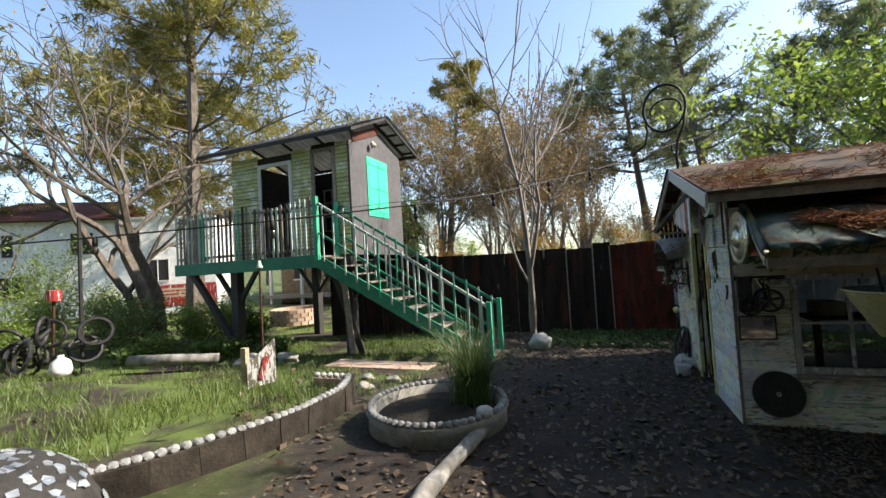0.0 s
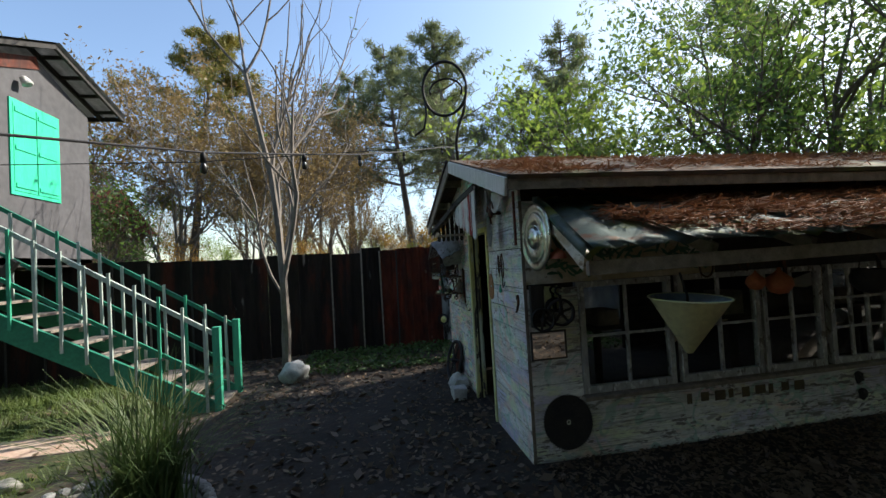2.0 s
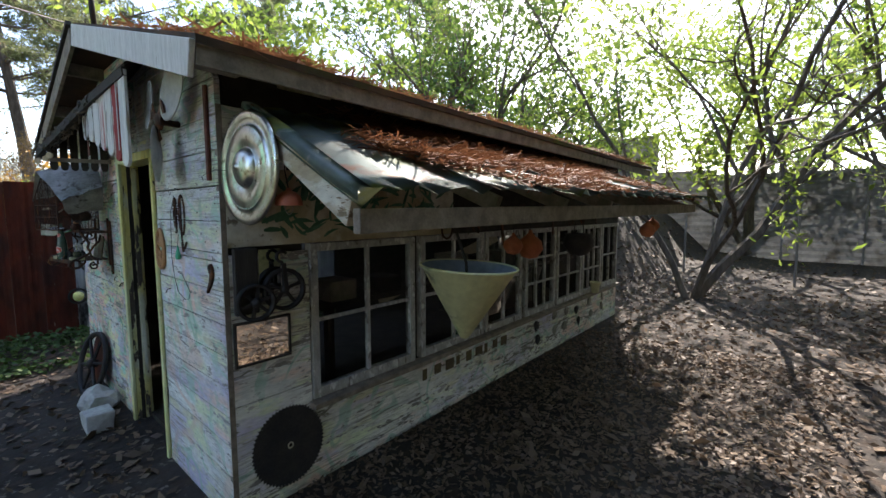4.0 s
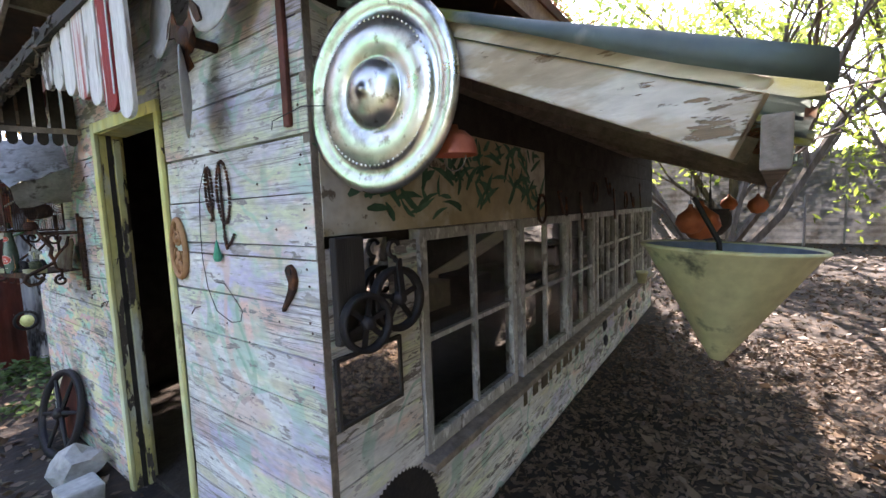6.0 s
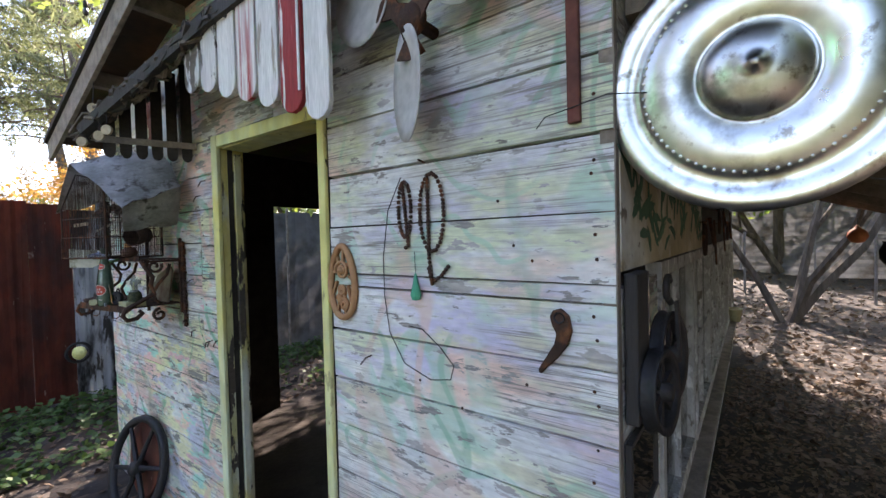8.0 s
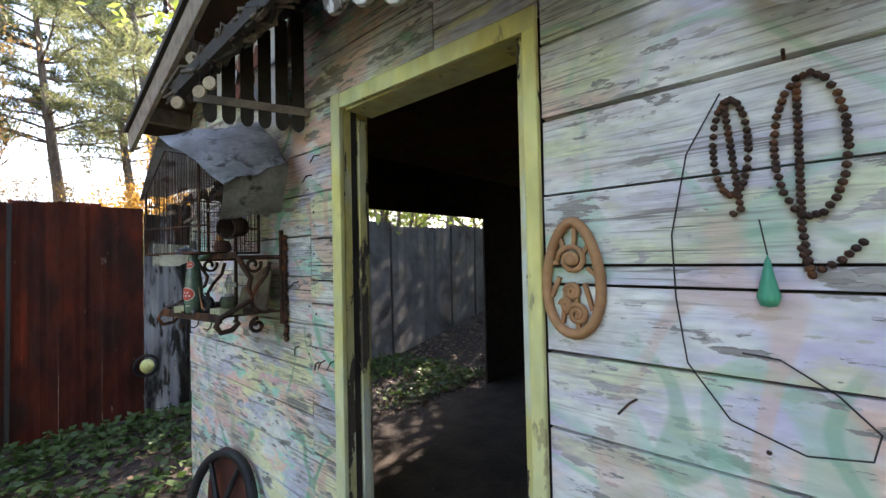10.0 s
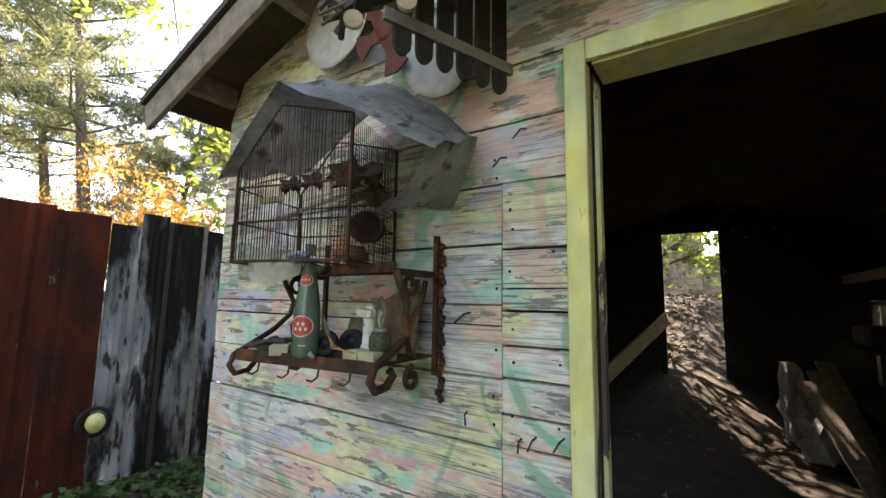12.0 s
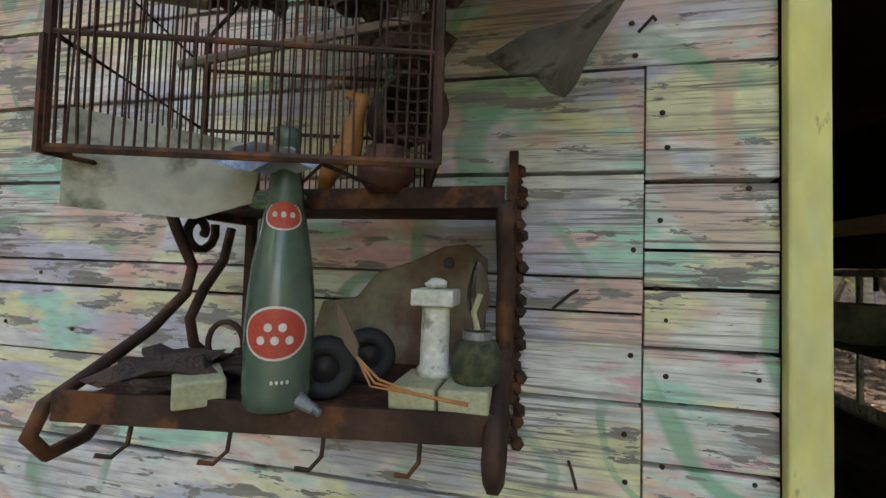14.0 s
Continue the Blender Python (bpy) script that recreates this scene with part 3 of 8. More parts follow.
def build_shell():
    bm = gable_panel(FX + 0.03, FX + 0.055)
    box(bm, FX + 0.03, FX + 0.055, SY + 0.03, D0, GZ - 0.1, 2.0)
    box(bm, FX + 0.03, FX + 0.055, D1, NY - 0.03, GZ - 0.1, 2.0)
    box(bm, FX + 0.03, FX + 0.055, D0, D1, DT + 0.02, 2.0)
    front = struct("wall_west", bm, SHADED_WOOD, "board-sided shed front wall with an open doorway", "wall")
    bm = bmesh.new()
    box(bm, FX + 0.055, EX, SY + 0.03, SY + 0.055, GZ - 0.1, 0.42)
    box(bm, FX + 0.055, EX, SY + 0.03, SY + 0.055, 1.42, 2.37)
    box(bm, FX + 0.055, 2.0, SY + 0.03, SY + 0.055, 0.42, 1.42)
    side = struct("wall_south", bm, SHADED_WOOD, "long shed side wall with a row of old windows", "wall")
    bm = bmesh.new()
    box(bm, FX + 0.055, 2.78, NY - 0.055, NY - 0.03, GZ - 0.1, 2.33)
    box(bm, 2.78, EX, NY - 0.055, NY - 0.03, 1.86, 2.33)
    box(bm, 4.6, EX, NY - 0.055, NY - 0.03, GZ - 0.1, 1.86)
    struct("wall_north", bm, SHADED_WOOD, "dark shed back wall with a wide open bay", "wall")
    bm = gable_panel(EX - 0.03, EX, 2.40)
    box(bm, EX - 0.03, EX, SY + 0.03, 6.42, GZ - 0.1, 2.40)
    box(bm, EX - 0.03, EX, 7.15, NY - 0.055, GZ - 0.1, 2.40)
    struct("wall_east", bm, SHADED_WOOD, "dark shed end wall with an open doorway", "wall")
    bm = bmesh.new()
    for y0, y1 in ((4.42, RIDGE_Y), (RIDGE_Y, 8.62)):
        a, b = (y0, roof_z(y0)), (y1, roof_z(y1))
        q = [bm.verts.new(p) for p in ((1.295, a[0], a[1]), (7.78, a[0], a[1]), (7.78, b[0], b[1]), (1.295, b[0], b[1]))]
        t = [bm.verts.new(v.co + Vector((0, 0, 0.035))) for v in q]
        bm.faces.new(q)
        bm.faces.new(t)
        for i in range(4):
            bm.faces.new((q[i], q[(i + 1) % 4], t[(i + 1) % 4], t[i]))
    struct("roof", bm, ROOF, "low gabled shed roof strewn with pine straw", "roof")
    return front, side


WALL_WEST, WALL_SOUTH = build_shell()

# ---- fence ----
FENCE_Y = 10.4


def build_fence():
    rng = random.Random(4)
    fence = thing("fence", (0.7, FENCE_Y, GZ), "tall fence of mixed rusted and stained metal sheets", "fence")
    edges = [-7.5]
    while edges[-1] < 0.2:
        edges.append(edges[-1] + rng.uniform(0.55, 0.75))
    edges[-1] = 0.48
    edges += [0.80, 1.11, 1.41, 1.74, 1.95, 2.16, 2.45, 2.75, 3.10]
    while edges[-1] < 9.0:
        edges.append(edges[-1] + rng.uniform(0.55, 0.75))
    for x, end in zip(edges, edges[1:]):
        w = end - x
        top = 1.98 + rng.uniform(-0.06, 0.06)
        if 0.2 < x < 1.7:
            mat, lab = RUST, "rusted red-brown sheet"
        elif 1.7 <= x < 2.9:
            mat, lab = BOARD_WHITE, "blackened white sheet"
        elif x >= 2.9:
            mat, lab = PALE_SHEET, "pale grey ribbed sheet"
        else:
            mat, lab = DARK_SHEET, "dark stained sheet"
        bm = bmesh.new()
        n = 8
        pts = []
        for i in range(n + 1):
            u = i / n
            d = 0.02 if i in (0, n) else 0.0
            d += 0.006 * (i % 2)
            pts.append((x + u * (w - 0.0015), FENCE_Y - d))
        lo = [bm.verts.new((px, py, GZ - 0.12)) for px, py in pts]
        hi = [bm.verts.new((px, py + rng.uniform(-0.01, 0.01), top)) for px, py in pts]
        for i in range(n):
            bm.faces.new((lo[i], lo[i + 1], hi[i + 1], hi[i]))
        bmesh.ops.solidify(bm, geom=bm.faces[:], thickness=0.004)
        sheet = part("panel", bm, mat, fence, lab)
        if rng.random() < 0.7:
            part("batten", beam(bmesh.new(), (x - 0.01, FENCE_Y - 0.03, GZ - 0.1), (x - 0.01 + rng.uniform(-0.02, 0.02), FENCE_Y - 0.03, top + rng.uniform(-0.05, 0.06)), 0.03, 0.02, (0, 1, 0)), BLACK_WOOD if rng.random() < 0.6 else OLD_WOOD, sheet)


build_fence()



# ---- trees ----
def tube_arrays(lines, n=5):
    V, F, base = [], [], 0
    for pts, rad in lines:
        pts = np.asarray(pts, float)
        m = len(pts)
        d = np.gradient(pts, axis=0)
        d /= np.linalg.norm(d, axis=1, keepdims=True) + 1e-9
        ref = np.array([0.31, 0.95, 0.05]) if abs(d[0][2]) > 0.5 else np.array([0.0, 0.1, 1.0])
        s = np.cross(d, ref)
        s /= np.linalg.norm(s, axis=1, keepdims=True) + 1e-9
        u = np.cross(d, s)
        a = np.arange(n) * 2 * np.pi / n
        ring = pts[:, None, :] + (s[:, None, :] * np.cos(a)[None, :, None] + u[:, None, :] * np.sin(a)[None, :, None]) * np.asarray(rad)[:, None, None]
        V.append(ring.reshape(-1, 3))
        i, k = np.meshgrid(np.arange(m - 1), np.arange(n), indexing="ij")
        F.append(np.stack([base + i * n + k, base + i * n + (k + 1) % n, base + (i + 1) * n + (k + 1) % n, base + (i + 1) * n + k], -1).reshape(-1, 4))
        base += m * n
    return np.concatenate(V), np.concatenate(F)


def limb(rng, start, way, length, r0, r1, bend=0.25, lift=0.0, steps=6):
    pts, rad = [np.asarray(start, float)], [r0]
    d = np.asarray(way, float) / np.linalg.norm(way)
    for i in range(steps):
        d = d + rng.normal(0, bend, 3) * 0.5 + np.array([0, 0, lift / steps])
        d /= np.linalg.norm(d)
        pts.append(pts[-1] + d * length / steps)
        rad.append(r0 + (r1 - r0) * (i + 1) / steps)
    return np.array(pts), rad


def side_way(rng, along, spread):
    a = rng.normal(0, 1, 3)
    a -= along * (a @ along)
    a /= np.linalg.norm(a) + 1e-9
    return along * math.cos(spread) + a * math.sin(spread)


def branching(rng, lines, tips, start, way, length, r, level, kids, spread=0.8, lift=0.3, bend=0.25):
    pts, rad = limb(rng, start, way, length, r, r * 0.45, bend, lift)
    lines.append((pts, rad))
    if level == 0:
        tips.extend(pts[2:])
        return
    for k in range(kids):
        i = rng.integers(2, len(pts)) if k else len(pts) - 1
        d = pts[i] - pts[i - 1]
        d /= np.linalg.norm(d)
        branching(rng, lines, tips, pts[i], side_way(rng, d, spread * rng.uniform(0.5, 1.2) if k else 0.25), length * rng.uniform(0.5, 0.75), rad[i] * 0.7, level - 1, kids, spread, lift, bend)


def tree(name, at, label, lines, leaves, bark, leaf_mat):
    t = thing(name, at, label, "tree")
    off = np.asarray(at, float)
    v, f = tube_arrays(lines)
    raw("trunk", (v + off).tolist(), f.tolist(), bark, t)
    if leaves is not None:
        raw("crown", (leaves[0] + off).tolist(), leaves[1].tolist(), leaf_mat, t)
    return t


def merge(*sets):
    V, F, b = [], [], 0
    for v, f in sets:
        V.append(v)
        F.append(f + b)
        b += len(v)
    return np.concatenate(V), np.concatenate(F)


def pine(seed, at, label, tall, low, reach, mat, per=26, size=0.22, lean=(0, 0)):
    rng = np.random.default_rng(seed)
    lines, tips = [], []
    trunk, rad = limb(rng, (0, 0, -0.3), (lean[0], lean[1], 1), tall, tall * 0.02, 0.03, 0.06, 0, 10)
    lines.append((trunk, rad))
    z = low
    while z < tall * 0.98:
        f = (z - low) / (tall - low)
        for _ in range(3):
            a = rng.uniform(0, 2 * math.pi)
            i = min(9, int(z / tall * 10))
            u = z / tall * 10 - i
            p = trunk[i] * (1 - u) + trunk[i + 1] * u
            ln = reach * (1 - 0.75 * f ** 1.4) * rng.uniform(0.55, 1.1)
            pts, rd = limb(rng, p, (math.cos(a), math.sin(a), 0.15), ln, 0.07, 0.02, 0.22, 0.25)
            lines.append((pts, rd))
            for k in range(7):
                j = rng.integers(2, 7)
                q, qr = limb(rng, pts[j], side_way(rng, np.array([math.cos(a), math.sin(a), 0.2]), 0.9), ln * 0.28, 0.02, 0.008, 0.3, 0.5, 3)
                lines.append((q, qr))
                tips.extend(q[1:])
        z += tall * 0.035
    lv = scatter(rng, tips, per, (0.20, 0.20, 0.13), size, 0.11)
    return tree("pine_tree", at, label, lines, lv, BARK, mat)


def broadleaf(seed, at, label, trunks, level, kids, per, size, spread, mat, bark=BARK, slim=0.45, name="tree", sp=0.8, lift=0.3, droop=0.0, keep=1.0, bend=0.25, low=1.6):
    """trunks: (way, length, radius) each."""
    rng = np.random.default_rng(seed)
    lines, tips = [], []
    for way, length, r in trunks:
        branching(rng, lines, tips, (rng.uniform(-0.1, 0.1), rng.uniform(-0.1, 0.1), -0.2), way, length, r, level, kids, sp, lift, bend)
    tips = np.array(tips)
    tips = tips[tips[:, 2] > low]
    if keep < 1:
        tips = tips[rng.random(len(tips)) < keep]
    lv = None
    if per:
        lv = scatter(rng, tips, per, spread, size, slim)
        if droop:
            more = []
            for p in tips[rng.random(len(tips)) < 0.3]:
                n = rng.integers(5, 12)
                s = np.linspace(0, droop * rng.uniform(0.5, 1.3), n)
                more.append(np.stack([p[0] + rng.normal(0, 0.05, n), p[1] + rng.normal(0, 0.05, n), p[2] - s], 1))
            lv = merge(lv, scatter(rng, np.concatenate(more), 4, (0.07, 0.07, 0.05), size, slim))
    return tree(name, at, label, lines, lv, bark, mat)


def plant_trees():
    big_pine = pine(1, (-16.0, 12.6, 0.0), "tall pine with yellowing needles and bare pale trunk", 21, 6.5, 7.0, NEEDLE, per=30, size=0.24, lean=(-0.04, 0.02))
    grey_pine = pine(2, (7.0, 30.0, 0.3), "tall grey-green pine with high open crown", 19, 8, 4.6, NEEDLE_GREY, per=13, size=0.26)
    # young bare tree in the yard
    broadleaf(3, (-1.15, 8.95, GZ), "slender leafless young tree with many pale stems", [((0.02, 0, 1), 5.4, 0.08), ((-0.12, 0.05, 1), 4.6, 0.05)], 2, 7, 1, 0.06, (0.1, 0.1, 0.1), LEAF_DEEP, PALE_BARK, sp=0.62, lift=0.5, keep=0.05, bend=0.24)
    broadleaf(4, (-13.4, 9.2, 0.0), "large bare dark-limbed tree with sparse tan leaves", [((-0.5, -0.2, 1), 6.0, 0.26), ((0.35, 0.1, 1), 5.0, 0.2), ((-0.9, -0.5, 0.7), 5.5, 0.16)], 3, 4, 3, 0.07, (0.2, 0.2, 0.2), LEAF_TAN, BARK, lift=0.15, keep=0.12, bend=0.35)
    # trees round the shed
    hang = broadleaf(5, (10.0, 4.1, 0.0), "leaning multi-stemmed tree with hanging bright green leaves", [((0.25, -0.85, 1), 5.2, 0.11), ((0.55, -0.2, 1), 5.4, 0.08), ((-0.25, -0.45, 1), 5.4, 0.07), ((0.1, 0.45, 1), 5.2, 0.07)], 3, 4, 5, 0.05, (0.30, 0.30, 0.25), LEAF_GREEN, BARK, sp=0.75, lift=0.15, droop=1.1, slim=0.33, keep=0.85)
    deep = broadleaf(6, (11.5, 12.2, 0.8), "dense deep green leafy tree", [((0.1, 0, 1), 4.6, 0.2), ((-0.45, 0.1, 1), 4.2, 0.15), ((0.45, -0.2, 1), 4.2, 0.15), ((0.0, -0.5, 1), 3.8, 0.12)], 3, 4, 6, 0.10, (0.34, 0.34, 0.30), LEAF_DEEP, BARK, keep=0.8)
    bright = broadleaf(7, (7.3, 13.4, 0.2), "bright green bushy tree behind the shed", [((0.1, 0, 1), 3.6, 0.16), ((-0.5, 0.1, 1), 3.4, 0.12), ((0.5, 0.2, 1), 3.4, 0.12)], 3, 4, 6, 0.10, (0.34, 0.34, 0.30), LEAF_GREEN, BARK)
    tan = broadleaf(8, (-6.5, 27.0, 0.0), "thin autumn tree with tan twigs and sparse leaves", [((0.1, 0, 1), 5.5, 0.14), ((-0.35, 0.1, 1), 4.8, 0.1), ((0.35, -0.1, 1), 4.6, 0.1)], 3, 5, 3, 0.09, (0.22, 0.22, 0.22), LEAF_TAN, PALE_BARK, sp=0.6, lift=0.5)
    orange = broadleaf(9, (5.3, 20.5, 0.3), "small tree in orange and yellow autumn leaf", [((0.1, 0, 1), 2.2, 0.08), ((-0.5, 0.1, 1), 2.0, 0.06), ((0.5, -0.1, 1), 2.0, 0.06)], 3, 4, 8, 0.08, (0.25, 0.25, 0.22), LEAF_ORANGE, BARK)
    rng = random.Random(11)
    # unseen tall trees, added so their joined crowns shade the near side of the yard
    unseen_canopy = broadleaf(12, (3.4, -1.6, GZ), "unseen tall tree added for shade, with a high dense crown", [((-0.25, 0.28, 1), 6.2, 0.20), ((0.4, 0.12, 1), 6.0, 0.17), ((0.0, -0.4, 1), 6.0, 0.17)], 3, 4, 12, 0.11, (0.42, 0.42, 0.32), LEAF_DEEP, BARK, low=5.4)
    copy_thing(unseen_canopy, pose(-1.9, -2.6, GZ, 0, 0, 140))
    copy_thing(unseen_canopy, pose(7.6, -1.4, GZ, 0, 0, 250))
    # unseen trees added round the near side of the yard to block sky light
    shade = broadleaf(14, (7.5, -6.0, GZ), "unseen dense dark leafy tree added for shade at the yard edge", [((0.1, 0, 1), 4.8, 0.2), ((-0.5, 0.1, 1), 4.4, 0.15), ((0.5, -0.2, 1), 4.4, 0.15), ((0.0, -0.5, 0.8), 3.8, 0.12), ((0.1, 0.5, 0.8), 3.8, 0.12)], 3, 4, 9, 0.15, (0.42, 0.42, 0.40), LEAF_DEEP, BARK, low=0.3)
    for x, y, s, r in ((10.8, -3.4, 1.1, 40), (3.0, -6.4, 1.2, 10), (-2.0, -6.6, 1.2, 200), (-7.0, -6.0, 1.2, 300), (-10.5, -3.4, 1.0, 20), (0.4, -5.0, 1.05, 160), (5.6, -4.4, 1.0, 220), (17.0, -5.0, 1.2, 100), (13.6, -5.2, 1.1, 10)):
        copy_thing(shade, pose(x, y, GZ, 0, 0, r) @ Matrix.Scale(s, 4))
    copy_thing(deep, pose(10.6, 9.4, 0.6, 0, 0, 170) @ Matrix.Scale(0.9, 4))
    copy_thing(hang, pose(12.0, 10.6, 0.9, 0, 0, 130))
    copy_thing(hang, pose(12.2, 0.6, 0.0, 0, 0, 70) @ Matrix.Scale(1.1, 4))
    copy_thing(bright, pose(11.5, 20.5, 0.3, 0, 0, 100) @ Matrix.Scale(0.85, 4))
    copy_thing(bright, pose(17.5, 10.0, 0.6, 0, 0, 200) @ Matrix.Scale(1.2, 4))
    copy_thing(bright, pose(19.0, 4.0, 0.3, 0, 0, 300) @ Matrix.Scale(1.2, 4))
    copy_thing(deep, pose(-11.5, 21.0, 0.0, 0, 0, 60) @ Matrix.Scale(0.8, 4))
    # woods behind
    for x, y, s, base in ((-3.5, 24, 1.0, tan), (-9.5, 25, 1.15, tan), (-2.6, 29, 1.1, tan), (0.4, 24, 0.5, tan), (2.6, 25, 0.45, tan), (4.6, 27, 0.45, tan), (-1.4, 22.5, 0.5, tan), (-4.2, 21.5, 0.5, tan), (3.4, 22, 0.42, bright), (-5.5, 33, 1.35, tan), (-14, 26, 1.2, tan), (-1, 36, 1.4, tan), (-20, 24, 1.2, tan), (-26, 20, 1.2, tan), (8.5, 31, 0.8, tan), (-2.2, 20.5, 0.55, orange), (1.5, 22, 0.6, orange), (-7.5, 20, 0.6, orange), (2.5, 30, 0.6, orange),
                          (-12, 33, 0.9, big_pine), (-22, 17, 0.8, big_pine), (-30, 8, 0.9, big_pine), (11.5, 33, 0.8, grey_pine), (15.5, 29, 0.8, grey_pine), (4.0, 38, 1.1, grey_pine), (18, 35, 1.1, grey_pine), (8.0, 40, 1.1, grey_pine), (22, 24, 1.0, grey_pine), (-1.5, 44, 1.1, grey_pine)):
        copy_thing(base, pose(x, y, 0, 0, 0, rng.uniform(0, 360)) @ Matrix.Scale(s, 4))
    for i in range(46):
        a = radians(-20 + 215 * i / 45)
        d = rng.uniform(42, 62)
        copy_thing(rng.choice((tan, tan, grey_pine, tan, bright, orange)), pose(d * math.cos(a), 5 + d * math.sin(a), 0, 0, 0, rng.uniform(0, 360)) @ Matrix.Scale(rng.uniform(0.6, 0.95), 4))
    # more unseen trees, added round the hidden side
    for i in range(9):
        a = radians(200 + 135 * i / 8)
        copy_thing(rng.choice((deep, tan, deep)), pose(24 * math.cos(a), 24 * math.sin(a), 0, 0, 0, rng.uniform(0, 360)) @ Matrix.Scale(rng.uniform(0.8, 1.1), 4))


plant_trees()

# ---- shed cladding ----
def plank(parent, x0, x1, y0, y1, z0, z1, mat, rng, name="plank"):
    """One board, its corners a little off square."""
    bm = cube(x0, x1, y0, y1, z0, z1)
    for v in bm.verts:
        v.co += Vector((rng.uniform(-0.003, 0.003), 0, rng.uniform(-0.0025, 0.0025)))
    return part(name, bm, mat, parent)


def gable_board(parent, lo, hi, z0, z1, mat):
    """A front board from lo to hi, its ends cut to the slope of the roof."""
    run = (RIDGE_Y - 4.4) / (RIDGE_Z - EAVE_Z)
    def ends(z):
        return max(lo, RIDGE_Y - (RIDGE_Z - z) * run + 0.01), min(hi, RIDGE_Y + (RIDGE_Z - z) * run - 0.01)
    (a0, a1), (b0, b1) = ends(z0), ends(z1)
    if a1 - a0 > 0.05 and b1 > b0:
        part("plank", outline(bmesh.new(), [(a0, z0), (a1, z0), (b1, z1), (b0, z1)], 0.028, lambda u, v, w: (FX + w, u, v)), mat, parent)


def clad_front():
    rng = random.Random(21)
    # boards right of the door, by their seams
    seams = [-0.16, 0.02, 0.19, 0.36, 0.52, 0.68, 0.85, 1.02, 1.195, 1.352, 1.395, 1.56, 1.74, 1.92, 2.09, 2.27, 2.45, 2.63, 2.80]
    for a, b in zip(seams, seams[1:]):
        if b < 1.95:
            plank(WALL_WEST, FX, FX + 0.028, SY, D0 - 0.045, a, b - 0.006, WHITE_FRONT, rng)
        else:
            gable_board(WALL_WEST, SY, D0 - 0.045 if a < 2.0 else 6.2, a, b - 0.006, WHITE_FRONT)
    # boards left of the door, with a patched strip beside the frame
    seams = [-0.16, 0.05, 0.25, 0.44, 0.62, 0.80, 0.985, 1.16, 1.30, 1.355, 1.52, 1.69, 1.86, 2.03, 2.20, 2.38, 2.56, 2.74]
    for a, b in zip(seams, seams[1:]):
        if b < 1.9:
            plank(WALL_WEST, FX, FX + 0.028, 6.895 if a < 1.6 else 6.711, NY, a, b - 0.006, PASTEL_FRONT, rng)
        else:
            gable_board(WALL_WEST, 6.711 if a < 2.0 else 6.204, NY, a, b - 0.006, PASTEL_FRONT)
    plank(WALL_WEST, FX, FX + 0.028, D0 - 0.04, 6.2, 2.005, 2.085, PASTEL_FRONT, rng)
    seams = [-0.16, 0.10, 0.30, 0.47, 0.66, 0.85, 1.0, 1.075, 1.165, 1.25, 1.34, 1.40, 1.505, 1.69]
    for a, b in zip(seams, seams[1:]):
        plank(WALL_WEST, FX - 0.001, FX + 0.028, 6.711, 6.892, a, b - 0.006, PASTEL_FRONT, rng)


def door_frame():
    d = thing("door_frame", (FX, (D0 + D1) / 2, GZ), "worn yellow-painted timber frame of an open shed doorway", "door frame", "", "structure")
    bm = cube(FX - 0.022, FX - 0.002, D1, D1 + 0.055, GZ - 0.05, DT + 0.06)
    part("left_casing", bm, YELLOW, d, bevel=0.004)
    part("right_casing", cube(FX - 0.02, FX - 0.002, D0 - 0.042, D0 - 0.004, GZ - 0.05, DT), YELLOW, d, bevel=0.004)
    bm = beam(bmesh.new(), (FX - 0.012, D1 - 0.001, DT + 0.03), (FX - 0.012, D0 - 0.042, DT + 0.018), 0.02, 0.055)
    part("head_casing", bm, YELLOW, d, bevel=0.004)
    part("left_jamb", cube(FX + 0.0, FX + 0.11, D1 + 0.002, D1 + 0.03, GZ - 0.05, DT + 0.01), YELLOW_ROTTEN, d, bevel=0.003)
    part("left_stop", cube(FX + 0.06, FX + 0.09, D1 - 0.010, D1 + 0.001, GZ - 0.05, DT - 0.02), YELLOW_ROTTEN, d)
    part("right_jamb", cube(FX + 0.0, FX + 0.12, D0, D0 + 0.022, GZ - 0.05, DT + 0.005), YELLOW_ROTTEN, d, bevel=0.003)
    part("head_jamb", cube(FX, FX + 0.12, D0 + 0.024, D1 - 0.012, DT - 0.004, DT + 0.012), YELLOW, d)


